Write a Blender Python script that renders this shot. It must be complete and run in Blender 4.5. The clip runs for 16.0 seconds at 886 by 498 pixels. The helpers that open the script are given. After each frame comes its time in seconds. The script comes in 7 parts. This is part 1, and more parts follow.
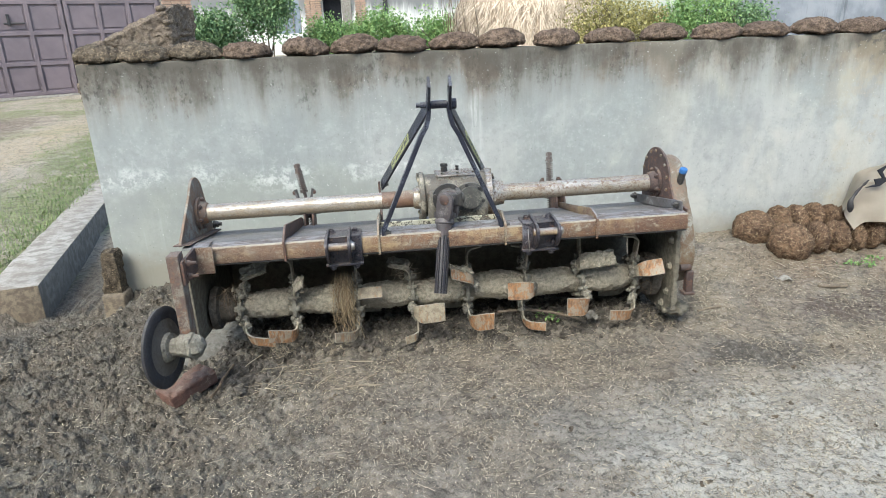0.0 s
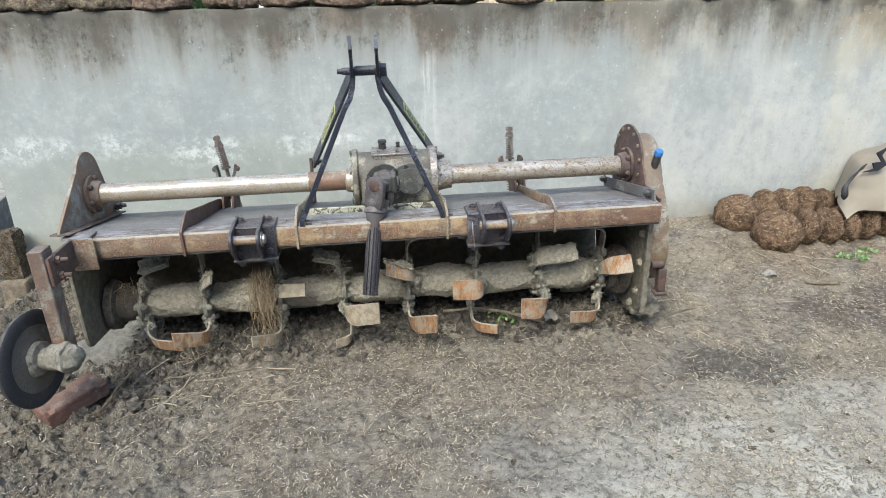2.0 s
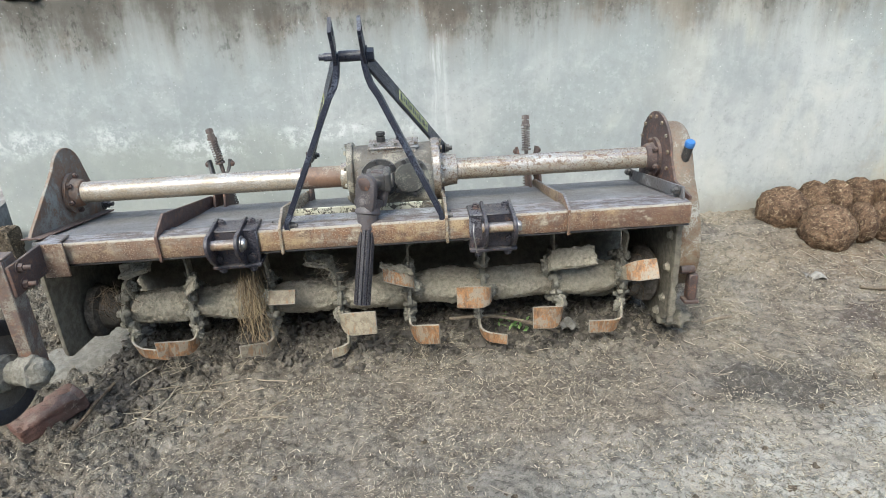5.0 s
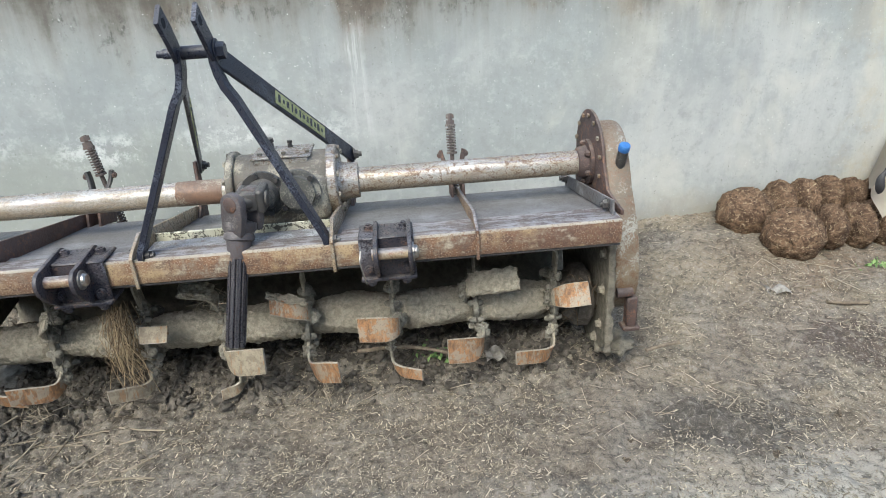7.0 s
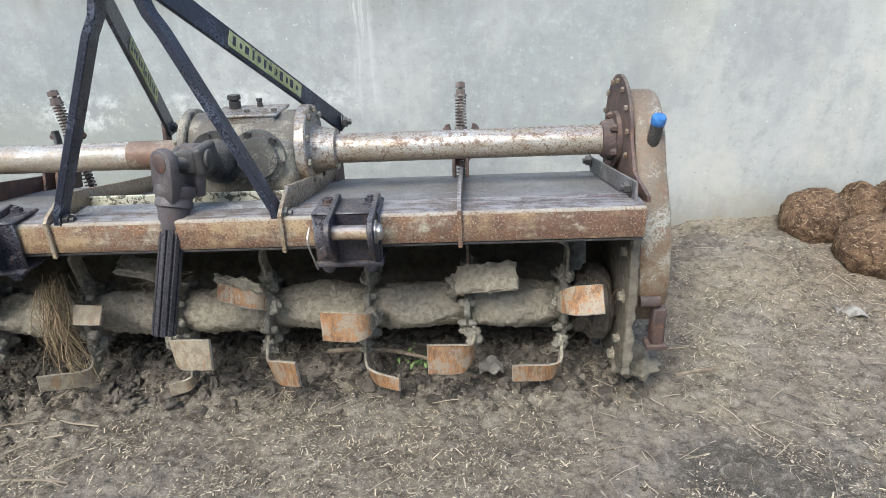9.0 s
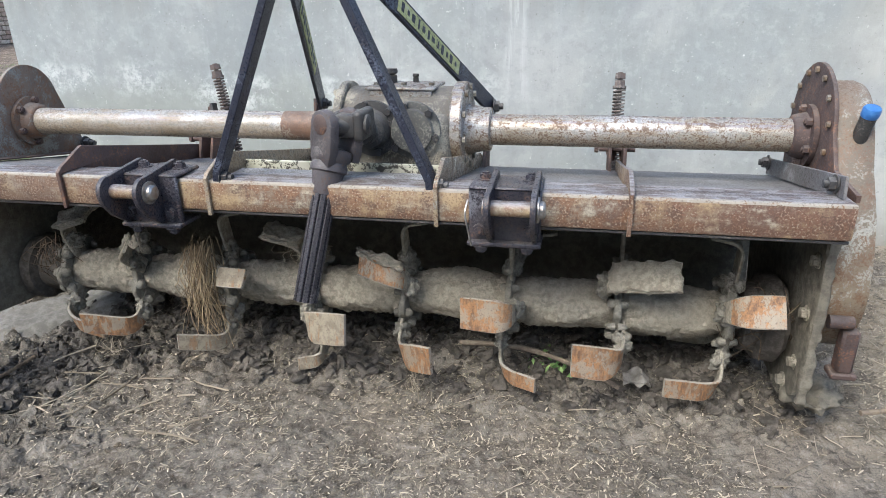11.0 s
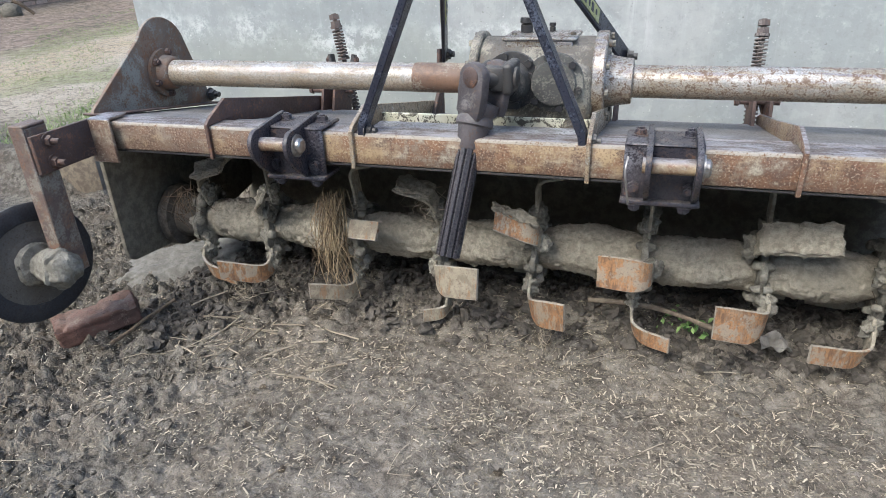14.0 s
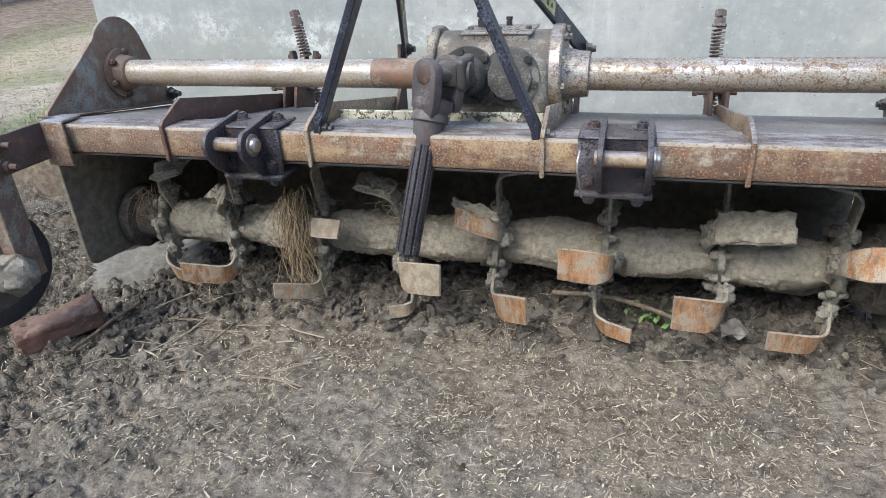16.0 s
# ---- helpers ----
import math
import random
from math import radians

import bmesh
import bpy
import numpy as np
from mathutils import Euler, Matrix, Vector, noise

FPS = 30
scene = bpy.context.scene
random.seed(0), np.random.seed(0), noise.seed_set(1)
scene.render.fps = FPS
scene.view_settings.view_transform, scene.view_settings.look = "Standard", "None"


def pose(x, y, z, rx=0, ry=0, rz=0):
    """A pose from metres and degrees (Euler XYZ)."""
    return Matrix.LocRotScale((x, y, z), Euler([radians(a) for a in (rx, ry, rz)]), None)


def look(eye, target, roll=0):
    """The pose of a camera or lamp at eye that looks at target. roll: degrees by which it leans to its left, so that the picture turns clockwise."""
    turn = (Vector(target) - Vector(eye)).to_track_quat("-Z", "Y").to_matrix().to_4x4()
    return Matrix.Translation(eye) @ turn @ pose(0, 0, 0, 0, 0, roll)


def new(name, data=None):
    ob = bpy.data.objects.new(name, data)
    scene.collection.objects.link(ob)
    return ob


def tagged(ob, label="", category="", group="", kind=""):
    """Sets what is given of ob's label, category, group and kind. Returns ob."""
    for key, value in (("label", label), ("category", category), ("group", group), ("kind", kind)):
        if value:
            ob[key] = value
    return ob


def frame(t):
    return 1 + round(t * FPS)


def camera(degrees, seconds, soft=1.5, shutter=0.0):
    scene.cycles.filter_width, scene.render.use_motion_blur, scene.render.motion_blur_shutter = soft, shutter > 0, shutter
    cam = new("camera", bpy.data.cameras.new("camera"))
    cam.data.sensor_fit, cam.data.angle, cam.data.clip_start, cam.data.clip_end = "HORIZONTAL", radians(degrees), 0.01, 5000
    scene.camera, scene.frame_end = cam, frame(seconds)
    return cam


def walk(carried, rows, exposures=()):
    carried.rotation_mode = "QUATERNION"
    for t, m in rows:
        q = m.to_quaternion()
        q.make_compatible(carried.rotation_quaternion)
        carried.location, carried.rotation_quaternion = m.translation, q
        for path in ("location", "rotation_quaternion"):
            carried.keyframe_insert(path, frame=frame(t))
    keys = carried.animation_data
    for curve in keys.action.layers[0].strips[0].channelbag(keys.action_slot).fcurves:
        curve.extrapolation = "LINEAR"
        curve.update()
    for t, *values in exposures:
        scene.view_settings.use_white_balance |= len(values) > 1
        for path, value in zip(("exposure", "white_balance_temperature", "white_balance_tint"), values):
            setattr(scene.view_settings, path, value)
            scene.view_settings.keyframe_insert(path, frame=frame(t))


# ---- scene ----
cam = camera(69.5, 16.0, soft=0.5)
PATH = [
    (0, (-0.224, -3.505, 1.447), (-0.065, -1.615, 0.813), -2.3),
    (0.5, (-0.088, -3.458, 1.456), (0.041, -1.556, 0.85), -1.8),
    (1, (0.029, -3.411, 1.432), (0.116, -1.53, 0.759), -2.1),
    (1.5, (0.044, -3.275, 1.417), (0.204, -1.409, 0.716), -1.7),
    (2, (0.022, -3.093, 1.416), (0.217, -1.246, 0.674), -1.1),
    (2.5, (0.083, -2.965, 1.424), (0.063, -1.092, 0.724), -2.4),
    (3, (0.218, -2.857, 1.414), (0.118, -0.997, 0.686), -1.6),
    (3.2, (0.208, -2.839, 1.434), (0.13, -0.983, 0.693), -2.4),
    (5.3, (0.185, -2.859, 1.38), (0.257, -1.029, 0.577), -2.4),
    (5.5, (0.276, -2.836, 1.377), (0.327, -1.019, 0.543), -2.9),
    (6, (0.405, -2.782, 1.374), (0.548, -0.971, 0.538), -1.6),
    (6.5, (0.421, -2.671, 1.355), (0.536, -0.848, 0.542), -1.4),
    (7, (0.504, -2.527, 1.349), (0.595, -0.704, 0.532), -3.3),
    (7.5, (0.67, -2.44, 1.357), (0.43, -0.628, 0.546), -2.3),
    (8, (0.764, -2.373, 1.331), (0.647, -0.537, 0.545), -2.6),
    (8.2, (0.745, -2.341, 1.298), (0.681, -0.511, 0.493), -2.3),
    (10.3, (0.674, -2.13, 1.025), (0.449, -0.307, 0.232), -0.9),
    (10.5, (0.639, -2.144, 1.026), (0.378, -0.33, 0.224), -0.6),
    (11, (0.578, -2.169, 1.035), (0.177, -0.353, 0.3), -0.8),
    (11.5, (0.506, -2.188, 1.048), (-0.006, -0.393, 0.331), -0.3),
    (12, (0.444, -2.207, 1.066), (-0.148, -0.445, 0.327), -0.3),
    (12.5, (0.405, -2.24, 1.052), (-0.222, -0.518, 0.251), 0.2),
    (13, (0.382, -2.239, 1.03), (-0.227, -0.554, 0.142), -0.0),
    (13.5, (0.387, -2.22, 1.036), (-0.19, -0.526, 0.141), -1.1),
    (14, (0.392, -2.204, 1.047), (-0.182, -0.498, 0.175), -2.1),
    (14.5, (0.422, -2.192, 1.045), (-0.106, -0.481, 0.154), -1.5),
    (15, (0.454, -2.178, 1.051), (-0.037, -0.446, 0.18), -1.4),
    (15.5, (0.453, -2.174, 1.062), (-0.059, -0.438, 0.21), -2.0),
    (16, (0.447, -2.183, 1.052), (-0.077, -0.473, 0.159), -2.8),
]
walk(cam, [(t, look(eye, target, roll)) for t, eye, target, roll in PATH], exposures=[(0, 1.44, 6250, 2), (2, 1.50, 6250, 2), (5.5, 1.48, 6250, 2), (7, 1.40, 6250, 2.5), (8.2, 1.46, 6250, 3), (10.3, 1.48, 6100, 6.5), (16, 1.46, 6100, 6.5)])

# ---------------------------------------------------------------- light
world = bpy.data.worlds.new("sky")
scene.world = world
world.use_nodes = True
SUN_EL, SUN_AZ = 48.0, 205.0          # degrees; azimuth clockwise from +y
sky = world.node_tree.nodes.new("ShaderNodeTexSky")
sky.sky_type = "NISHITA"
sky.sun_disc = False
sky.sun_elevation, sky.sun_rotation = radians(SUN_EL), radians(SUN_AZ)
sky.dust_density, sky.air_density = 3.0, 1.0
backing = world.node_tree.nodes["Background"]
backing.inputs["Strength"].default_value = 0.15
world.node_tree.links.new(sky.outputs[0], backing.inputs["Color"])
sun_data = bpy.data.lights.new("sun", "SUN")
sun_data.energy, sun_data.angle, sun_data.color = 0.9, radians(24.0), (1.0, 0.97, 0.91)
sun = new("sun", sun_data)
az, el = radians(SUN_AZ), radians(SUN_EL)
SUN_DIR = Vector((math.sin(az) * math.cos(el), math.cos(az) * math.cos(el), math.sin(el)))
sun.matrix_world = look(SUN_DIR * 20, (0, 0, 0))


# ---------------------------------------------------------------- materials
class Mat:
    """A small helper to string shader nodes together."""

    def __init__(self, name, rough=0.8, metal=0.0, spec=0.4):
        self.m = bpy.data.materials.new(name)
        self.m.use_nodes = True
        self.t = self.m.node_tree
        self.b = self.t.nodes["Principled BSDF"]
        self.b.inputs["Roughness"].default_value = rough
        self.b.inputs["Metallic"].default_value = metal
        self.b.inputs["Specular IOR Level"].default_value = spec
        geo = self.t.nodes.new("ShaderNodeNewGeometry")
        self.pos = geo.outputs["Position"]
        self.normal = geo.outputs["Normal"]
        self.island = geo.outputs["Random Per Island"]
        self.obj = self.t.nodes.new("ShaderNodeTexCoord").outputs["Object"]
        self.rand = self.t.nodes.new("ShaderNodeObjectInfo").outputs["Random"]

    def link(self, a, b):
        self.t.links.new(a, b)

    def put(self, sock, v):
        if isinstance(v, bpy.types.NodeSocket):
            self.link(v, sock)
        elif isinstance(v, tuple) and len(v) == 3 and sock.type == "RGBA":
            sock.default_value = (*v, 1)
        else:
            sock.default_value = v

    def stretch(self, vec, sx, sy, sz):
        n = self.t.nodes.new("ShaderNodeMapping")
        self.link(vec, n.inputs["Vector"])
        n.inputs["Scale"].default_value = (sx, sy, sz)
        return n.outputs[0]

    def noise(self, scale, detail=4.0, vec=None, rough=0.55, distort=0.0):
        n = self.t.nodes.new("ShaderNodeTexNoise")
        self.link(vec or self.pos, n.inputs["Vector"])
        n.inputs["Scale"].default_value, n.inputs["Detail"].default_value = scale, detail
        n.inputs["Roughness"].default_value, n.inputs["Distortion"].default_value = rough, distort
        return n.outputs["Fac"]

    def cells(self, scale, vec=None, out="Distance", feature="F1"):
        n = self.t.nodes.new("ShaderNodeTexVoronoi")
        n.feature = feature
        self.link(vec or self.pos, n.inputs["Vector"])
        n.inputs["Scale"].default_value = scale
        return n.outputs[out]

    def ramp(self, fac, lo, hi, a=0.0, b=1.0):
        n = self.t.nodes.new("ShaderNodeMapRange")
        n.interpolation_type = "SMOOTHSTEP"
        for k, v in (("Value", fac), ("From Min", lo), ("From Max", hi), ("To Min", a), ("To Max", b)):
            self.put(n.inputs[k], v)
        return n.outputs[0]

    def math(self, op, a, b=0.0):
        n = self.t.nodes.new("ShaderNodeMath")
        n.operation = op
        self.put(n.inputs[0], a)
        self.put(n.inputs[1], b)
        return n.outputs[0]

    def mix(self, fac, a, b, blend="MIX"):
        n = self.t.nodes.new("ShaderNodeMix")
        n.data_type, n.blend_type = "RGBA", blend
        self.put(n.inputs["Factor"], fac)
        self.put(n.inputs["A"], a) if False else self.put(n.inputs[6], a)
        self.put(n.inputs[7], b)
        return n.outputs[2]

    def axis(self, k):
        n = self.t.nodes.new("ShaderNodeSeparateXYZ")
        self.link(self.pos, n.inputs[0])
        return n.outputs[k]

    def done(self, color, height=None, strength=0.4, dist=0.01, rough=None):
        self.put(self.b.inputs["Base Color"], color)
        if rough is not None:
            self.put(self.b.inputs["Roughness"], rough)
        if height is not None:
            n = self.t.nodes.new("ShaderNodeBump")
            n.inputs["Strength"].default_value, n.inputs["Distance"].default_value = strength, dist
            self.link(height, n.inputs["Height"])
            self.link(n.outputs[0], self.b.inputs["Normal"])
        return self.m


def worn(name, base, rust, dark, paint, p_rust, p_paint, dust=(0.24, 0.22, 0.19), p_dust=0.25, rough=0.7, metal=0.0, scale=1.0, speckle=0.5):
    """Weathered metal: base coat, rust breaking through in specks, remnants of a lighter paint, dust on upward faces."""
    k = Mat(name, rough, metal)
    big, mid, fine = k.noise(5 * scale, 6), k.noise(30 * scale, 9, rough=0.7), k.noise(190 * scale, 4, rough=0.7)
    c = k.mix(k.ramp(big, 0.35, 0.65), base, dark)
    mask = k.math("ADD", k.math("MULTIPLY", mid, 1 - speckle), k.math("MULTIPLY", fine, speckle))
    c = k.mix(k.ramp(mask, p_rust - 0.05, p_rust + 0.05), c, rust)
    pm = k.math("ADD", k.math("MULTIPLY", k.noise(8 * scale, 9, rough=0.72, distort=0.4), 0.6), k.math("MULTIPLY", fine, 0.4))
    c = k.mix(k.ramp(pm, p_paint - 0.035, p_paint + 0.035), c, paint)
    up = k.t.nodes.new("ShaderNodeSeparateXYZ")
    k.link(k.normal, up.inputs[0])
    dustm = k.math("MULTIPLY", k.ramp(up.outputs[2], 0.2, 0.9), k.ramp(mid, 0.3, 0.65, 0.2, 1.0))
    c = k.mix(k.math("MULTIPLY", dustm, p_dust), c, dust)
    c = k.mix(k.ramp(fine, 0.52, 0.68, 0.0, 0.5), c, (0.035, 0.022, 0.016))
    return k.done(c, k.math("ADD", k.math("MULTIPLY", mid, 0.8), k.math("MULTIPLY", fine, 0.7)), 0.5, 0.003, k.ramp(fine, 0.3, 0.7, rough - 0.15, rough + 0.2))


def muddy(name, light, dark, bump=0.6, scale=1.0, fleck=0.0):
    k = Mat(name, 0.95, 0, 0.2)
    a, b, c3 = k.noise(4 * scale, 5), k.noise(30 * scale, 8, rough=0.7), k.noise(170 * scale, 4)
    c = k.mix(k.ramp(b, 0.40, 0.60), dark, light)
    c = k.mix(k.ramp(c3, 0.52, 0.62, 0.0, 0.45), c, dark)
    c = k.mix(k.ramp(a, 0.3, 0.7, 0.0, 0.5), c, dark)
    if fleck:
        c = k.mix(k.math("MULTIPLY", k.ramp(c3, 0.58, 0.66), fleck), c, (0.42, 0.36, 0.26))
    return k.done(c, k.math("ADD", b, k.math("MULTIPLY", c3, 0.12)), bump * 0.6, 0.01)


# front beam: cream paint speckled through with rust, redder and barer towards its far end
k = Mat("rusty_beam_paint", 0.6, 0.0, 0.6)
xx, zz = k.axis(0), k.axis(2)
big, mid, fine = k.noise(5.5, 4), k.noise(26, 8, rough=0.7), k.noise(210, 3, rough=0.6)
run = k.noise(1.0, 7, k.stretch(k.pos, 9, 70, 70), 0.7)
down = k.noise(1.0, 6, k.stretch(k.pos, 90, 12, 12), 0.7)
lvl = k.math("ADD", k.math("ADD", k.math("MULTIPLY", mid, 0.56), k.math("MULTIPLY", fine, 0.17)), k.math("ADD", k.math("MULTIPLY", run, 0.19), k.math("MULTIPLY", down, 0.08)))
lvl = k.math("ADD", k.math("ADD", lvl, k.ramp(xx, 0.55, 1.0, 0.0, -0.05)), k.math("MULTIPLY", k.math("SUBTRACT", big, 0.53), 0.30))
c = k.mix(k.ramp(mid, 0.40, 0.60), (0.195, 0.104, 0.056), (0.098, 0.056, 0.040))
c = k.mix(k.ramp(run, 0.55, 0.65, 0.0, 0.7), c, (0.075, 0.048, 0.040))
c = k.mix(k.ramp(xx, 0.45, 1.0, 0.0, 0.55), c, (0.135, 0.070, 0.048))
cream = k.mix(k.ramp(big, 0.42, 0.58), (0.46, 0.42, 0.325), (0.37, 0.27, 0.155))
c = k.mix(k.ramp(lvl, 0.440, 0.575, 0.0, 0.92), c, cream)
c = k.mix(k.ramp(k.math("ADD", zz, k.math("MULTIPLY", k.math("SUBTRACT", mid, 0.5), 0.07)), 0.592, 0.572, 0.0, 0.6), c, (0.13, 0.070, 0.042))
c = k.mix(k.ramp(k.math("ADD", xx, k.math("MULTIPLY", big, 0.8)), 0.0, -0.5, 0.0, 0.45), c, (0.155, 0.115, 0.092))
c = k.mix(k.ramp(fine, 0.525, 0.62, 0.0, 0.45), c, (0.085, 0.052, 0.034))
c = k.mix(k.ramp(k.math("ADD", k.math("MULTIPLY", k.noise(17, 7, rough=0.75, distort=0.4), 0.7), k.math("MULTIPLY", fine, 0.3)), 0.53, 0.58, 0.0, 0.7), c, (0.092, 0.054, 0.038))
c = k.mix(k.math("MULTIPLY", k.ramp(fine, 0.46, 0.36), k.ramp(mid, 0.58, 0.45, 0.0, 0.45)), c, (0.56, 0.52, 0.41))
up = k.t.nodes.new("ShaderNodeSeparateXYZ")
k.link(k.normal, up.inputs[0])
topc = k.mix(k.ramp(k.math("ADD", k.math("MULTIPLY", run, 0.6), k.math("MULTIPLY", mid, 0.4)), 0.46, 0.54), (0.255, 0.25, 0.255), (0.10, 0.082, 0.076))
c = k.mix(k.math("MULTIPLY", k.ramp(up.outputs[2], 0.3, 0.9), 0.9), c, topc)
M_BEAM = k.done(c, k.math("ADD", mid, fine), 0.4, 0.002, k.ramp(fine, 0.3, 0.7, 0.26, 0.7))
k = Mat("flaking_cream_paint", 0.4, 0.3, 0.5)
big, mid, fine = k.noise(6, 6), k.noise(58, 8, rough=0.72), k.noise(240, 4, rough=0.7)
run = k.noise(1.0, 6, k.stretch(k.pos, 9, 60, 60), 0.7)
bare = k.ramp(k.axis(0), 0.10, -0.10, 1.0, 0.5)
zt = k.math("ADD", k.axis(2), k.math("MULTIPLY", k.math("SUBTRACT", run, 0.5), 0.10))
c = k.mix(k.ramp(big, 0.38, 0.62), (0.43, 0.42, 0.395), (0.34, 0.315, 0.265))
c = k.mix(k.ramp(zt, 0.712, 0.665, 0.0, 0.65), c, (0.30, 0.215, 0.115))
c = k.mix(k.ramp(run, 0.47, 0.60, 0.0, 0.7), c, (0.27, 0.205, 0.13))
streak = k.noise(1.0, 6, k.stretch(k.pos, 4, 150, 150), 0.7, 0.3)
c = k.mix(k.math("MULTIPLY", k.ramp(streak, 0.50, 0.56), k.ramp(zt, 0.70, 0.735, 0.15, 0.8)), c, (0.235, 0.215, 0.235))
c = k.mix(k.math("MULTIPLY", bare, k.ramp(k.math("ADD", k.math("MULTIPLY", mid, 0.55), k.math("MULTIPLY", fine, 0.45)), 0.50, 0.55, 0.0, 0.9)), c, (0.135, 0.085, 0.054))
c = k.mix(k.ramp(mid, 0.44, 0.36, 0.0, 0.6), c, (0.58, 0.57, 0.53))
M_TUBE = k.done(c, k.math("ADD", mid, fine), 0.3, 0.002, k.ramp(mid, 0.4, 0.65, 0.22, 0.7))
k = Mat("flaked_mount_paint", 0.55, 0.0, 0.5)
flk, fine = k.noise(46, 8, rough=0.72, distort=0.5), k.noise(230, 4, rough=0.7)
c = k.mix(k.ramp(k.noise(7, 5), 0.4, 0.6), (0.56, 0.54, 0.43), (0.42, 0.40, 0.29))
c = k.mix(k.ramp(k.math("ADD", k.math("MULTIPLY", flk, 0.75), k.math("MULTIPLY", fine, 0.25)), 0.505, 0.535), c, (0.075, 0.066, 0.05))
M_FLAKE = k.done(c, k.math("ADD", flk, k.math("MULTIPLY", fine, 0.4)), 0.5, 0.002)
M_LIP = worn("worn_grey_lip", (0.30, 0.31, 0.33), (0.12, 0.09, 0.07), (0.17, 0.165, 0.165), (0.46, 0.47, 0.48), 0.55, 0.54, p_dust=0.1, rough=0.36)
M_COVER = worn("dusty_bearing_cover", (0.12, 0.12, 0.108), (0.10, 0.082, 0.062), (0.075, 0.073, 0.068), (0.27, 0.26, 0.22), 0.60, 0.545, p_dust=0.3, rough=0.5)
M_SHAFT = worn("black_splined_steel", (0.036, 0.033, 0.037), (0.065, 0.050, 0.046), (0.022, 0.021, 0.026), (0.085, 0.08, 0.085), 0.62, 0.60, p_dust=0.1, rough=0.3, speckle=0.2)
M_YOKE = worn("purple_brown_forging", (0.098, 0.085, 0.088), (0.13, 0.085, 0.065), (0.062, 0.056, 0.060), (0.165, 0.15, 0.145), 0.57, 0.58, p_dust=0.25, rough=0.45)
M_DECK = worn("dusty_deck_steel", (0.150, 0.145, 0.145), (0.115, 0.088, 0.074), (0.105, 0.096, 0.092), (0.26, 0.26, 0.265), 0.57, 0.55, dust=(0.19, 0.188, 0.188), p_dust=0.6, rough=0.55)
M_BLACK = worn("worn_black_paint", (0.026, 0.030, 0.046), (0.10, 0.08, 0.065), (0.016, 0.018, 0.029), (0.10, 0.115, 0.155), 0.65, 0.565, p_dust=0.25, rough=0.36, speckle=0.08)
M_RUSTDARK = worn("dark_rusty_steel", (0.095, 0.06, 0.05), (0.20, 0.105, 0.065), (0.055, 0.04, 0.038), (0.19, 0.14, 0.115), 0.56, 0.60, p_dust=0.3)
M_CLEVIS = worn("blackened_hitch_steel", (0.050, 0.045, 0.052), (0.15, 0.084, 0.055), (0.028, 0.028, 0.037), (0.155, 0.155, 0.175), 0.575, 0.56, p_dust=0.25, rough=0.33)
k = Mat("rusty_blade_steel", 0.65)
big, mid, fine = k.noise(19, 6), k.noise(55, 8, rough=0.72), k.noise(260, 3)
run = k.noise(1.0, 6, k.stretch(k.pos, 75, 40, 16), 0.7)
c = k.mix(k.ramp(mid, 0.40, 0.60), (0.335, 0.172, 0.076), (0.20, 0.115, 0.064))
c = k.mix(k.math("MULTIPLY", k.ramp(run, 0.50, 0.58), k.ramp(k.rand, 0.0, 1.0, 0.25, 0.95)), c, (0.33, 0.30, 0.235))
c = k.mix(k.ramp(run, 0.46, 0.39, 0.0, 0.7), c, (0.13, 0.078, 0.048))
c = k.mix(k.ramp(k.math("ADD", k.math("MULTIPLY", big, 0.6), k.math("MULTIPLY", mid, 0.4)), 0.505, 0.56, 0.0, 0.75), c, (0.31, 0.27, 0.21))
c = k.mix(k.ramp(fine, 0.58, 0.68, 0.0, 0.6), c, (0.08, 0.055, 0.04))
M_BLADE = k.done(c, k.math("ADD", mid, fine), 0.5, 0.002)
k = Mat("mud_filmed_blade_steel", 0.75)
mid, fine = k.noise(38, 8, rough=0.7), k.noise(240, 3)
run = k.noise(1.0, 6, k.stretch(k.pos, 70, 40, 16), 0.7)
c = k.mix(k.ramp(mid, 0.40, 0.60), (0.305, 0.265, 0.195), (0.205, 0.17, 0.125))
c = k.mix(k.ramp(run, 0.53, 0.62, 0.0, 0.75), c, (0.25, 0.14, 0.07))
c = k.mix(k.ramp(fine, 0.58, 0.68, 0.0, 0.6), c, (0.09, 0.065, 0.05))
M_BLADEPALE = k.done(c, k.math("ADD", mid, fine), 0.5, 0.002)
M_BLADE_EDGE = worn("worn_blade_edge", (0.36, 0.33, 0.28), (0.25, 0.15, 0.08), (0.30, 0.26, 0.21), (0.45, 0.43, 0.38), 0.56, 0.57, rough=0.6)
M_SPRING = worn("dusty_spring_steel", (0.115, 0.092, 0.082), (0.17, 0.10, 0.07), (0.075, 0.062, 0.060), (0.22, 0.20, 0.18), 0.57, 0.57, p_dust=0.3)
M_IRON = worn("greasy_gear_casting", (0.17, 0.155, 0.125), (0.11, 0.078, 0.052), (0.10, 0.09, 0.075), (0.40, 0.365, 0.285), 0.55, 0.535, p_dust=0.4, rough=0.55)
M_DARKIRON = worn("oily_dark_casting", (0.052, 0.050, 0.048), (0.12, 0.09, 0.07), (0.033, 0.032, 0.034), (0.16, 0.15, 0.13), 0.60, 0.57, p_dust=0.45, rough=0.42)
M_PLATE = worn("side_plate_brown", (0.195, 0.138, 0.10), (0.19, 0.10, 0.055), (0.12, 0.082, 0.062), (0.265, 0.26, 0.225), 0.53, 0.535, p_dust=0.4, scale=0.9, speckle=0.2)
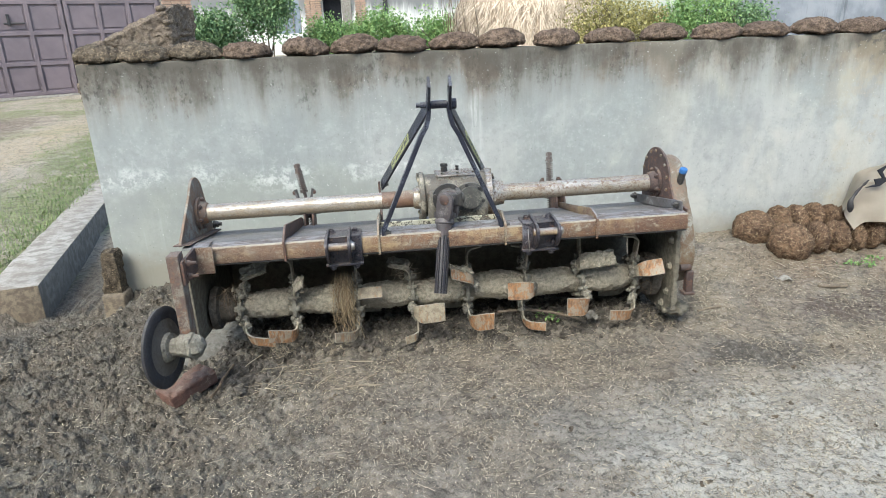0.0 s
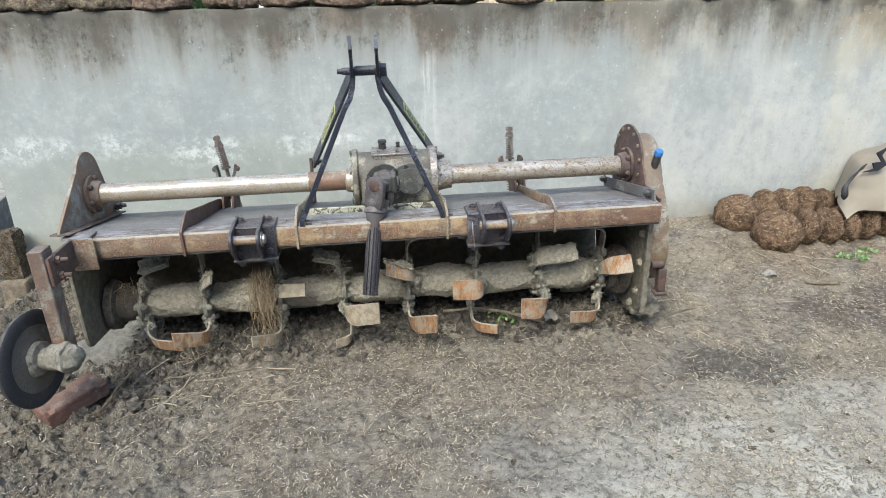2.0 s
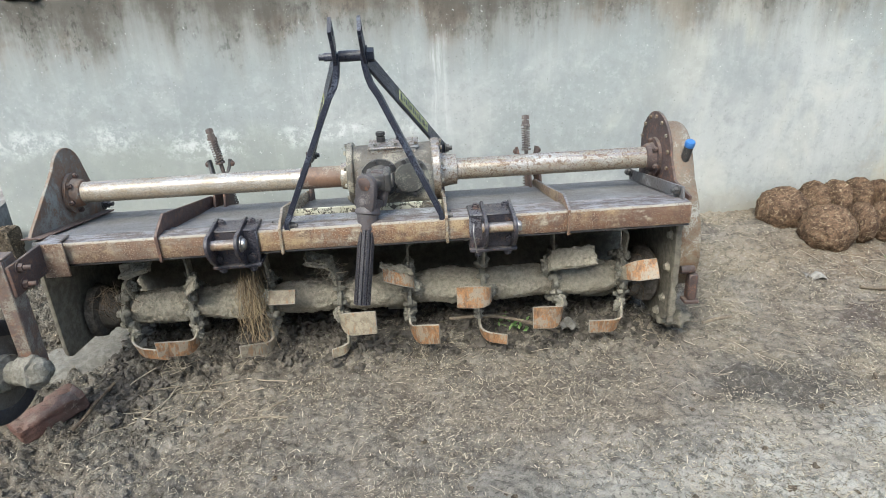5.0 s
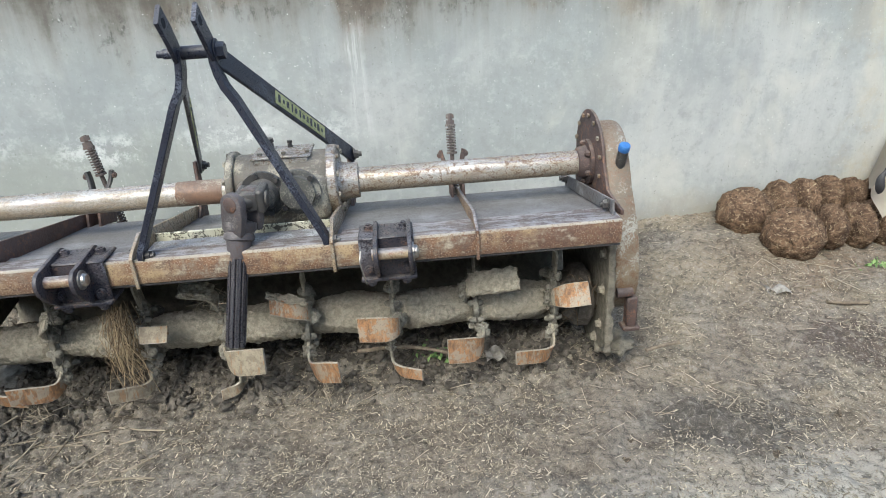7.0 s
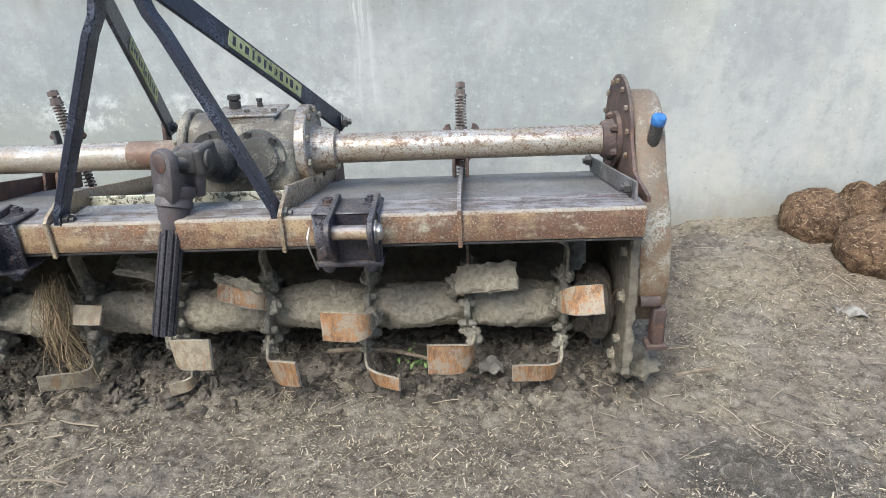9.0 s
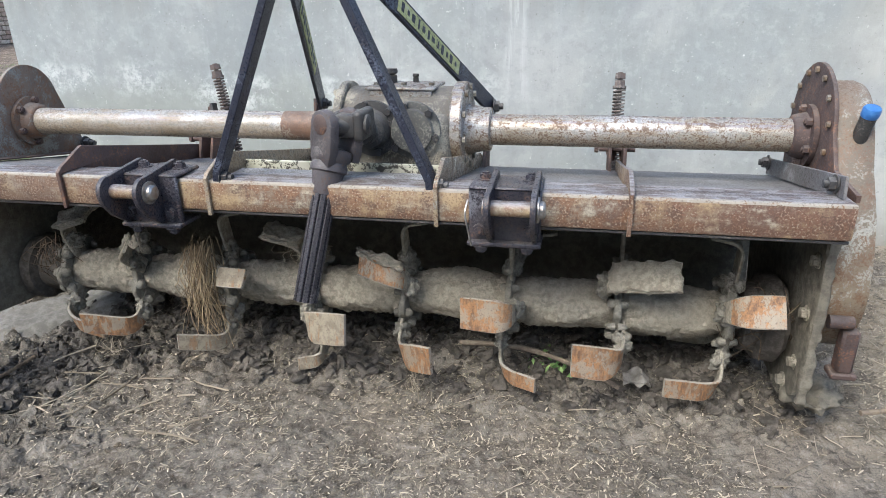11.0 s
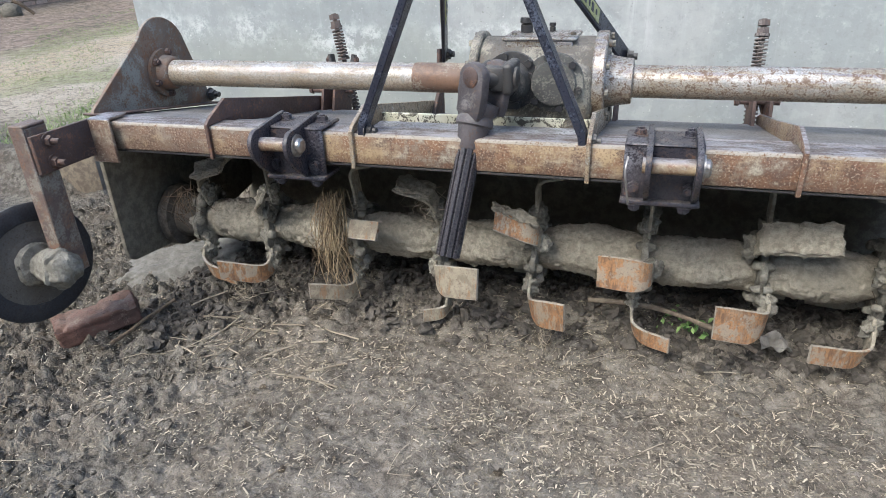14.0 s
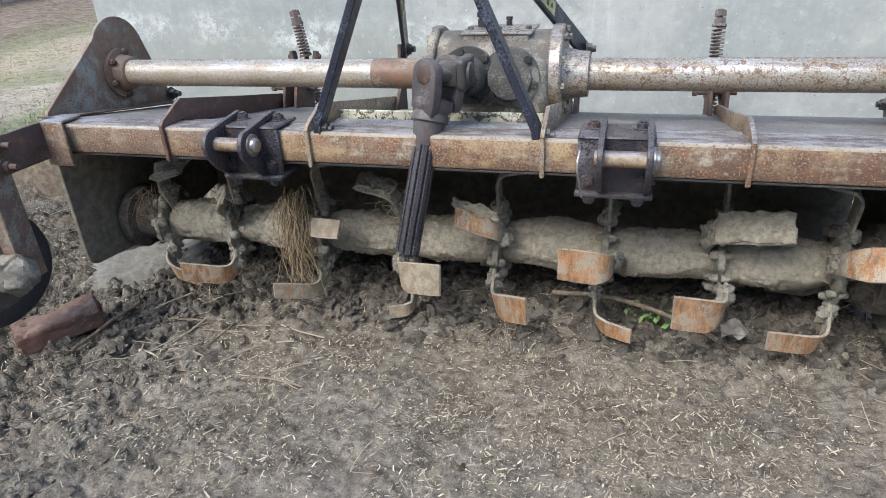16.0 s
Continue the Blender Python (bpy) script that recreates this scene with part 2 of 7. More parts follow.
M_POST = worn("mud_filmed_rusty_post", (0.14, 0.098, 0.08), (0.19, 0.11, 0.07), (0.10, 0.072, 0.062), (0.25, 0.225, 0.185), 0.54, 0.515, p_dust=0.3, speckle=0.3)
M_CASE = worn("chain_case_paint", (0.195, 0.155, 0.108), (0.155, 0.092, 0.052), (0.135, 0.108, 0.078), (0.34, 0.33, 0.285), 0.505, 0.54, p_dust=0.3, rough=0.48, scale=0.9)
M_WHEEL = worn("dusty_black_rubber", (0.040, 0.039, 0.041), (0.07, 0.062, 0.055), (0.030, 0.030, 0.034), (0.085, 0.08, 0.075), 0.60, 0.60, p_dust=0.3, rough=0.75)
M_DISC = worn("mud_filmed_disc", (0.125, 0.11, 0.092), (0.10, 0.082, 0.065), (0.085, 0.076, 0.066), (0.17, 0.16, 0.135), 0.57, 0.57, p_dust=0.3, rough=0.85)
M_MUD = muddy("dried_mud", (0.455, 0.41, 0.325), (0.28, 0.252, 0.20), 1.8, 2.2)
M_CRUST = muddy("grey_mud_crust", (0.225, 0.215, 0.19), (0.145, 0.136, 0.118), 1.1, 1.2)
M_HUB = muddy("grey_hub_mud", (0.32, 0.30, 0.25), (0.165, 0.152, 0.125), 1.6, 1.3)
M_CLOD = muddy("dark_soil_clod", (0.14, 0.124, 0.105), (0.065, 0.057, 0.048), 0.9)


def dung(name, light, dark, straw):
    """Dried dung: crumbly lumps bound with chopped straw fibres."""
    k = Mat(name, 0.95, 0, 0.15)
    lump, crumb = k.noise(26, 8, rough=0.75), k.noise(120, 5, rough=0.7)
    fib = k.noise(1.0, 3, k.stretch(k.pos, 32, 115, 82), 0.6, 1.2)
    fib2 = k.noise(1.0, 3, k.stretch(k.pos, 100, 38, 125), 0.6, 1.2)
    c = k.mix(k.ramp(lump, 0.40, 0.60), dark, light)
    c = k.mix(k.ramp(crumb, 0.50, 0.40, 0.0, 0.6), c, (0.03, 0.022, 0.016))
    c = k.mix(k.math("MULTIPLY", k.ramp(k.math("MAXIMUM", fib, fib2), 0.60, 0.66), straw), c, (0.37, 0.29, 0.19))
    c = k.mix(k.math("MULTIPLY", k.rand, 0.35), c, dark)
    return k.done(c, k.math("ADD", lump, k.math("ADD", k.math("MULTIPLY", crumb, 0.4), k.math("MULTIPLY", fib, 0.5))), 0.9, 0.014)


M_DUNG = dung("dried_dung", (0.215, 0.140, 0.088), (0.080, 0.050, 0.033), 1.0)
M_DUNGTOP = dung("weathered_dung", (0.205, 0.15, 0.112), (0.085, 0.062, 0.048), 0.35)
M_DUNGDARK = dung("dark_dried_dung", (0.165, 0.135, 0.098), (0.065, 0.052, 0.039), 0.8)
M_CLOD2 = muddy("dark_caked_mud", (0.205, 0.185, 0.147), (0.125, 0.112, 0.088), 0.9, 1.2)
M_SLEEVE = worn("brown_rusted_tube", (0.19, 0.115, 0.078), (0.22, 0.125, 0.078), (0.12, 0.075, 0.055), (0.34, 0.30, 0.24), 0.53, 0.545, rough=0.5)
M_CONC = muddy("old_concrete", (0.31, 0.295, 0.265), (0.165, 0.15, 0.13), 0.5, 0.8)
M_STACK = muddy("weathered_dung_stack", (0.21, 0.172, 0.135), (0.085, 0.066, 0.052), 1.0, 0.9, 0.5)
M_KERBSIDE = muddy("kerb_side_cement", (0.225, 0.208, 0.18), (0.135, 0.123, 0.105), 0.35, 0.5)
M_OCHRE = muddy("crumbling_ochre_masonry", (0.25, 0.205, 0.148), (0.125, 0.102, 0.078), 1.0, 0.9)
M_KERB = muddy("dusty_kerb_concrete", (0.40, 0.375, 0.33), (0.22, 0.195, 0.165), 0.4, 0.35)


def plain(name, color, var, rough=0.7, scale=12, bump=0.2, metal=0.0):
    k = Mat(name, rough, metal)
    n = k.noise(scale, 6)
    return k.done(k.mix(k.ramp(n, 0.3, 0.7), color, var), n, bump, 0.006)


M_BLUE = plain("blue_plastic_cap", (0.035, 0.125, 0.34), (0.06, 0.18, 0.42), 0.35, 60)
M_YELLOW = worn("worn_yellow_band", (0.48, 0.48, 0.22), (0.10, 0.10, 0.07), (0.36, 0.37, 0.17), (0.55, 0.55, 0.36), 0.55, 0.56, p_dust=0.2, rough=0.6, scale=1.6)
M_STEEL = plain("bare_steel", (0.42, 0.41, 0.40), (0.28, 0.25, 0.22), 0.35, 80, 0.2, 0.8)
M_STRAW = Mat("straw", 0.8)
M_STRAW = M_STRAW.done(M_STRAW.mix(M_STRAW.island, (0.15, 0.122, 0.086), (0.42, 0.36, 0.27)))
M_OLDSTRAW = Mat("old_straw", 0.8)
M_OLDSTRAW = M_OLDSTRAW.done(M_OLDSTRAW.mix(M_OLDSTRAW.island, (0.10, 0.068, 0.042), (0.40, 0.31, 0.19)))
M_CHAFF = Mat("chaff", 0.85)
M_CHAFF = M_CHAFF.done(M_CHAFF.mix(M_CHAFF.math("POWER", M_CHAFF.island, 2.0), (0.13, 0.108, 0.078), (0.54, 0.475, 0.355)))
M_BRICKRED = worn("red_brick", (0.150, 0.076, 0.056), (0.10, 0.06, 0.048), (0.085, 0.050, 0.040), (0.24, 0.19, 0.15), 0.55, 0.57, dust=(0.20, 0.165, 0.135), p_dust=0.4, rough=0.9)
M_BRICKPALE = muddy("pale_brick", (0.40, 0.285, 0.215), (0.29, 0.205, 0.155), 0.4, 0.5)
k = Mat("old_wall_brick", 0.95, 0, 0.15)
lump = k.noise(22, 8, rough=0.7)
c = k.mix(k.rand, (0.42, 0.285, 0.22), (0.58, 0.49, 0.40))
c = k.mix(k.ramp(lump, 0.47, 0.6, 0.0, 0.7), c, (0.27, 0.20, 0.16))
c = k.mix(k.ramp(k.noise(1.3, 5), 0.5, 0.62, 0.0, 0.5), c, (0.30, 0.295, 0.25))
M_OLDBRICK = k.done(c, lump, 0.5, 0.01)
M_WINDOW = plain("blue_grey_shutter", (0.20, 0.24, 0.28), (0.15, 0.18, 0.22), 0.6, 5)
M_CLOTH = plain("beige_sheet", (0.50, 0.45, 0.37), (0.42, 0.37, 0.30), 0.7, 6, 0.25)
M_GATE = plain("mauve_gate_paint", (0.185, 0.148, 0.160), (0.14, 0.114, 0.124), 0.45, 3, 0.1)
# near-black fill standing in for the shade inside openings
M_DARKHOLE = plain("dark_room", (0.012, 0.013, 0.018), (0.02, 0.02, 0.025), 0.9)


def leaf_mat(name, a, b):
    k = Mat(name, 0.55)
    return k.done(k.mix(k.island, a, b))


M_LEAF = leaf_mat("green_leaves", (0.085, 0.18, 0.05), (0.25, 0.37, 0.13))
M_LEAFDARK = leaf_mat("ivy_leaves", (0.06, 0.13, 0.055), (0.21, 0.31, 0.14))
M_LEAFDRY = leaf_mat("dry_shrub_leaves", (0.16, 0.15, 0.05), (0.42, 0.37, 0.14))
M_GRASS = leaf_mat("short_grass", (0.105, 0.165, 0.045), (0.24, 0.29, 0.11))
M_HAY = Mat("sunbleached_thatch", 0.85)
M_HAY = M_HAY.done(M_HAY.mix(M_HAY.island, (0.34, 0.265, 0.19), (0.72, 0.61, 0.48)))
M_THATCH = muddy("packed_straw", (0.47, 0.39, 0.30), (0.30, 0.235, 0.17), 0.8, 1.2, 0.5)
M_BARK2 = muddy("dry_wood", (0.25, 0.205, 0.15), (0.14, 0.112, 0.085), 0.5, 1.5)
M_BARK = muddy("bark", (0.20, 0.15, 0.10), (0.08, 0.06, 0.045), 0.8, 1.5)

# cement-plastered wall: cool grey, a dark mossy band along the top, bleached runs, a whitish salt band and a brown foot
k = Mat("stained_cement_plaster", 0.85, 0, 0.25)
zz, xx = k.axis(2), k.axis(0)
big, mid, mot, fine = k.noise(1.1, 5), k.noise(5, 8, rough=0.7), k.noise(17, 8, rough=0.75), k.noise(85, 4, rough=0.7)
drip = k.noise(1.0, 6, k.stretch(k.pos, 6, 1, 0.7), 0.65)
drip2 = k.noise(1.0, 6, k.stretch(k.pos, 24, 1, 1.4), 0.7)
col = k.mix(k.ramp(big, 0.38, 0.62), (0.295, 0.315, 0.31), (0.375, 0.385, 0.37))
col = k.mix(k.ramp(mid, 0.45, 0.60, 0.0, 0.45), col, (0.25, 0.27, 0.265))
col = k.mix(k.ramp(mot, 0.52, 0.60, 0.0, 0.28), col, (0.44, 0.455, 0.44))
col = k.mix(k.ramp(mot, 0.47, 0.40, 0.0, 0.28), col, (0.225, 0.235, 0.225))
low = k.math("ADD", zz, k.math("MULTIPLY", k.math("SUBTRACT", k.noise(1.3, 5), 0.5), 0.5))
col = k.mix(k.math("MULTIPLY", k.ramp(xx, 0.4, -0.6), k.ramp(low, 0.72, 0.60, 0.0, 0.5)), col, (0.285, 0.30, 0.262))
col = k.mix(k.ramp(k.math("ADD", drip2, k.math("MULTIPLY", k.math("SUBTRACT", big, 0.5), 0.4)), 0.54, 0.66, 0.0, 0.16), col, (0.45, 0.465, 0.46))
blot = k.noise(1.0, 6, k.stretch(k.pos, 2.6, 2.6, 1.8), 0.6, 0.4)
col = k.mix(k.math("MULTIPLY", k.ramp(blot, 0.50, 0.66), k.ramp(zz, 1.2, 1.0, 0.0, 0.5)), col, (0.235, 0.25, 0.255))
col = k.mix(k.math("MULTIPLY", k.ramp(blot, 0.46, 0.34), k.ramp(xx, 0.6, 1.6, 0.1, 0.55)), col, (0.46, 0.455, 0.41))
# brown wash running down from the top
wash = k.math("ADD", zz, k.math("ADD", k.math("MULTIPLY", k.math("SUBTRACT", drip, 0.5), 0.55), k.math("MULTIPLY", k.math("SUBTRACT", mot, 0.5), 0.22)))
col = k.mix(k.ramp(wash, 0.96, 1.36, 0.0, 0.9), col, (0.165, 0.153, 0.128))
col = k.mix(k.math("MULTIPLY", k.ramp(wash, 1.10, 1.28), k.ramp(k.noise(2.6, 5), 0.52, 0.62, 0.0, 0.55)), col, (0.185, 0.135, 0.095))
col = k.mix(k.ramp(k.math("ADD", wash, k.math("MULTIPLY", k.math("SUBTRACT", mid, 0.5), 0.35)), 1.15, 1.38, 0.0, 0.85), col, (0.085, 0.077, 0.064))
# black mould in flecks near the top, mostly towards the free end
fleck = k.noise(1.0, 9, k.stretch(k.pos, 34, 34, 22), 0.8)
side = k.ramp(xx, 0.4, -0.9, 0.7, 1.0)
mould = k.math("MULTIPLY", k.math("MULTIPLY", k.ramp(wash, 1.04, 1.24), side), k.math("MULTIPLY", k.ramp(fleck, 0.49, 0.60), k.ramp(k.noise(1.0, 5, k.stretch(k.pos, 7, 7, 3.5)), 0.46, 0.58)))
col = k.mix(k.math("MULTIPLY", mould, 0.75), col, (0.055, 0.054, 0.046))
# whitish salt band
bandz = k.math("ADD", zz, k.math("MULTIPLY", k.math("SUBTRACT", k.noise(2.2, 6), 0.5), 0.35))
band = k.math("MULTIPLY", k.ramp(bandz, 0.61, 0.67), k.ramp(bandz, 0.78, 0.71))
band = k.math("MULTIPLY", band, k.math("MULTIPLY", k.math("MULTIPLY", k.ramp(k.noise(20, 9, rough=0.8), 0.44, 0.60), k.ramp(k.noise(2.7, 5), 0.40, 0.58, 0.15, 1.0)), k.ramp(xx, 0.6, 0.0)))
col = k.mix(k.math("MULTIPLY", band, 0.7), col, (0.62, 0.64, 0.62))
run = k.math("MULTIPLY", k.ramp(k.math("ABSOLUTE", k.math("SUBTRACT", xx, k.math("ADD", 0.335, k.math("MULTIPLY", k.math("SUBTRACT", k.noise(5, 4), 0.5), 0.16)))), 0.06, 0.0), k.math("MULTIPLY", k.ramp(zz, 0.55, 0.9), k.ramp(zz, 1.2, 1.0)))
col = k.mix(k.math("MULTIPLY", run, k.ramp(drip2, 0.44, 0.56, 0.1, 0.7)), col, (0.60, 0.61, 0.60))
# warm dappled sunlight painted into the plaster towards the right end
sun_dapple = k.math("MULTIPLY", k.ramp(xx, 0.9, 2.0), k.ramp(k.noise(1.0, 5, k.stretch(k.pos, 3.2, 1, 1.6)), 0.50, 0.64))
col = k.mix(k.math("MULTIPLY", sun_dapple, 0.35), col, (0.50, 0.475, 0.395))
nick = k.noise(1.0, 4, k.stretch(k.pos, 75, 75, 75), 0.6)
col = k.mix(k.math("MULTIPLY", k.ramp(nick, 0.66, 0.70), k.ramp(mid, 0.44, 0.54, 0.0, 0.6)), col, (0.60, 0.61, 0.58))
col = k.mix(k.math("MULTIPLY", k.ramp(nick, 0.335, 0.30), k.ramp(mid, 0.60, 0.5, 0.0, 0.6)), col, (0.165, 0.165, 0.15))
spots = k.ramp(k.cells(11.0), 0.05, 0.02)
col = k.mix(k.math("MULTIPLY", spots, k.ramp(mot, 0.49, 0.55, 0.0, 0.8)), col, (0.62, 0.63, 0.62))
pits = k.ramp(k.cells(13.0), 0.05, 0.025)
col = k.mix(k.math("MULTIPLY", pits, k.ramp(mid, 0.52, 0.57, 0.0, 0.6)), col, (0.12, 0.115, 0.105))
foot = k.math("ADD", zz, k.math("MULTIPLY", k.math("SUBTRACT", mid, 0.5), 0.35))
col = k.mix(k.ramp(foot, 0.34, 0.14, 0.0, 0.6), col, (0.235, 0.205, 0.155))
col = k.mix(k.math("MULTIPLY", k.ramp(xx, 2.3, 2.8), k.ramp(mid, 0.47, 0.60, 0.0, 0.35)), col, (0.44, 0.37, 0.26))
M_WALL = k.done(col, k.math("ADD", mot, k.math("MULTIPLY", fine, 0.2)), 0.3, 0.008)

# trodden farmyard soil: damp dark clods by the ditch, dry grey dust with chaff elsewhere
k = Mat("trodden_yard_soil", 0.95, 0, 0.12)
xx, yy = k.axis(0), k.axis(1)
big, mid = k.noise(0.9, 5), k.noise(5, 9, rough=0.7)
fine, grit = k.noise(38, 9, rough=0.75, distort=0.6), k.noise(230, 4, rough=0.7)
col = k.mix(k.ramp(mid, 0.40, 0.60), (0.105, 0.090, 0.073), (0.205, 0.182, 0.152))
pale = k.math("MULTIPLY", k.ramp(xx, -0.3, 1.0), k.ramp(big, 0.33, 0.6, 0.35, 1.0))
pale = k.math("MULTIPLY", pale, k.ramp(yy, -1.05, -1.7, 0.10, 1.0))
col = k.mix(k.math("MULTIPLY", pale, 0.75), col, (0.40, 0.388, 0.34))
dry = k.math("MULTIPLY", k.ramp(k.math("ADD", k.math("SUBTRACT", xx, yy), k.math("MULTIPLY", k.math("SUBTRACT", mid, 0.5), 1.6)), 1.9, 2.7), k.ramp(yy, -1.0, -1.35))
col = k.mix(k.math("MULTIPLY", dry, k.ramp(fine, 0.36, 0.56, 0.25, 0.85)), col, (0.47, 0.45, 0.395))
wet = k.ramp(k.math("ADD", k.math("ADD", xx, k.math("MULTIPLY", yy, 0.45)), k.math("MULTIPLY", k.math("SUBTRACT", mid, 0.5), 1.8)), -0.95, -1.85)
wet = k.math("MULTIPLY", wet, k.ramp(yy, -3.6, -2.4))
col = k.mix(k.math("MULTIPLY", wet, 0.6), col, k.mix(k.ramp(k.noise(9, 6, rough=0.7), 0.42, 0.58), (0.115, 0.103, 0.084), (0.215, 0.20, 0.168)))
tan = k.math("MULTIPLY", k.ramp(k.noise(2.4, 5), 0.46, 0.60), k.ramp(fine, 0.4, 0.55, 0.3, 1.0))
col = k.mix(k.math("MULTIPLY", tan, 0.5), col, (0.19, 0.152, 0.112))
ochre = k.math("MULTIPLY", k.math("MULTIPLY", k.ramp(xx, 1.0, 1.6), k.ramp(yy, -1.5, -1.1)), k.ramp(k.noise(1.9, 5, rough=0.6), 0.48, 0.60))
col = k.mix(k.math("MULTIPLY", ochre, 0.38), col, (0.36, 0.30, 0.205))
brownm = k.math("MULTIPLY", k.ramp(xx, 1.5, 2.3), k.ramp(k.noise(1.6, 4), 0.42, 0.6))
col = k.mix(k.math("MULTIPLY", brownm, 0.7), col, (0.20, 0.14, 0.092))
# two ragged dark patches on the right of the yard
dark_patch = k.ramp(k.math("ADD", k.math("MULTIPLY", k.math("POWER", k.math("SUBTRACT", xx, 1.45), 2.0), 9.0),
                    k.math("ADD", k.math("MULTIPLY", k.math("POWER", k.math("ADD", yy, 1.0), 2.0), 26.0), k.math("MULTIPLY", k.math("SUBTRACT", mid, 0.5), 2.0))), 0.9, 0.1)
col = k.mix(k.math("MULTIPLY", dark_patch, 0.85), col, (0.070, 0.064, 0.057))
dark_patch2 = k.ramp(k.math("ADD", k.math("MULTIPLY", k.math("POWER", k.math("SUBTRACT", xx, 2.2), 2.0), 4.0),
                     k.math("ADD", k.math("MULTIPLY", k.math("POWER", k.math("ADD", yy, 0.66), 2.0), 20.0), k.math("MULTIPLY", k.math("SUBTRACT", mid, 0.5), 2.2))), 0.9, 0.15)
col = k.mix(k.math("MULTIPLY", dark_patch2, 0.75), col, (0.075, 0.056, 0.050))
warp = k.t.nodes.new("ShaderNodeVectorMath")
warp.operation = "MULTIPLY_ADD"
wn = k.t.nodes.new("ShaderNodeTexNoise")
k.link(k.pos, wn.inputs["Vector"])
wn.inputs["Scale"].default_value = 14.0
k.link(wn.outputs["Color"], warp.inputs[0])
warp.inputs[1].default_value = (0.07, 0.07, 0.07)
k.link(k.pos, warp.inputs[2])
crack = k.cells(30.0, warp.outputs[0], feature="DISTANCE_TO_EDGE")
crack2 = k.cells(75.0, warp.outputs[0], feature="DISTANCE_TO_EDGE")
clod = k.math("MINIMUM", k.ramp(crack, 0.0, 0.22), k.ramp(crack2, 0.0, 0.25, 0.35, 1.0))
# crevice shade between the wet clods, painted as dark lines in the colour
gap_shade = k.math("MULTIPLY", wet, k.math("MULTIPLY", k.math("SUBTRACT", 1.0, clod), k.ramp(mid, 0.38, 0.55, 0.25, 1.0)))
col = k.mix(k.math("MULTIPLY", gap_shade, 0.55), col, (0.040, 0.035, 0.029))
far = k.ramp(yy, 0.5, 1.2)
grass = k.math("MULTIPLY", k.math("MULTIPLY", far, k.ramp(xx, -2.4, -2.7)), k.ramp(k.noise(0.7, 5), 0.49, 0.56))
col = k.mix(k.math("MULTIPLY", k.math("MULTIPLY", far, k.ramp(xx, -2.4, -2.7)), 0.85), col, k.mix(k.ramp(mid, 0.3, 0.7), (0.37, 0.32, 0.245), (0.54, 0.47, 0.375)))
col = k.mix(k.math("MULTIPLY", grass, k.ramp(fine, 0.35, 0.6, 0.15, 0.75)), col, (0.20, 0.235, 0.095))
edge = k.math("ADD", k.math("ADD", xx, k.math("MULTIPLY", yy, 0.21)), k.math("MULTIPLY", k.math("SUBTRACT", mid, 0.5), 1.1))
verge = k.math("MULTIPLY", k.math("MULTIPLY", k.ramp(edge, -3.5, -3.0), k.ramp(edge, -2.3, -2.55)), k.ramp(yy, 0.4, 0.9))
col = k.mix(k.math("MULTIPLY", verge, k.ramp(k.noise(6, 5, rough=0.7), 0.42, 0.58, 0.1, 0.75)), col, (0.175, 0.19, 0.085))
# brown tilled earth by the far wall, painted darker for the wall's shade
shaded_till = k.math("MULTIPLY", k.ramp(k.math("ADD", xx, k.math("MULTIPLY", k.math("SUBTRACT", mid, 0.5), 1.2)), -5.6, -6.6), k.ramp(yy, 9.5, 8.0))
col = k.mix(k.math("MULTIPLY", shaded_till, 0.85), col, k.mix(k.ramp(k.noise(9, 7, rough=0.7), 0.42, 0.58), (0.13, 0.095, 0.078), (0.30, 0.23, 0.18)))
stubble = k.math("MULTIPLY", k.math("MULTIPLY", k.ramp(xx, -5.9, -5.4), k.ramp(xx, -4.3, -5.0)), k.ramp(yy, 9.5, 8.0))
col = k.mix(k.math("MULTIPLY", stubble, k.ramp(k.noise(14, 6), 0.4, 0.6, 0.3, 0.9)), col, (0.47, 0.38, 0.26))
col = k.mix(k.ramp(fine, 0.48, 0.41, 0.0, 0.68), col, (0.052, 0.048, 0.039))
col = k.mix(k.math("MULTIPLY", k.ramp(fine, 0.53, 0.60, 0.0, 0.62), k.ramp(wet, 0.0, 1.0, 1.0, 0.35)), col, (0.29, 0.265, 0.225))
patch = k.noise(13, 6, rough=0.65, distort=0.5)
col = k.mix(k.ramp(patch, 0.52, 0.64, 0.0, 0.5), col, (0.085, 0.073, 0.058))
col = k.mix(k.ramp(patch, 0.46, 0.36, 0.0, 0.35), col, (0.29, 0.265, 0.222))
col = k.mix(k.ramp(grit, 0.47, 0.40, 0.0, 0.4), col, (0.060, 0.052, 0.043))
col = k.mix(k.math("MULTIPLY", k.ramp(grit, 0.56, 0.62), k.ramp(wet, 0.0, 1.0, 0.3, 0.12)), col, (0.36, 0.32, 0.25))
M_GROUND = k.done(col, k.math("ADD", k.math("MULTIPLY", mid, 0.6), k.math("ADD", k.math("ADD", k.math("MULTIPLY", fine, 1.0), k.math("MULTIPLY", k.math("MULTIPLY", wet, clod), 0.9)), k.math("MULTIPLY", grit, 0.40))), 0.65, 0.012)

# limewashed house wall far behind, black rain runs from the top
k = Mat("rain_stained_limewash", 0.9, 0, 0.2)
zz = k.axis(2)
drip = k.noise(1.0, 6, k.stretch(k.pos, 3.2, 3.2, 0.25), 0.7)
col = k.mix(k.noise(1.2, 5), (0.68, 0.675, 0.64), (0.50, 0.505, 0.49))
col = k.mix(k.math("MULTIPLY", k.ramp(k.math("ADD", zz, k.math("MULTIPLY", k.math("SUBTRACT", drip, 0.5), 2.0)), 2.2, 3.0), 0.85), col, (0.10, 0.105, 0.11))
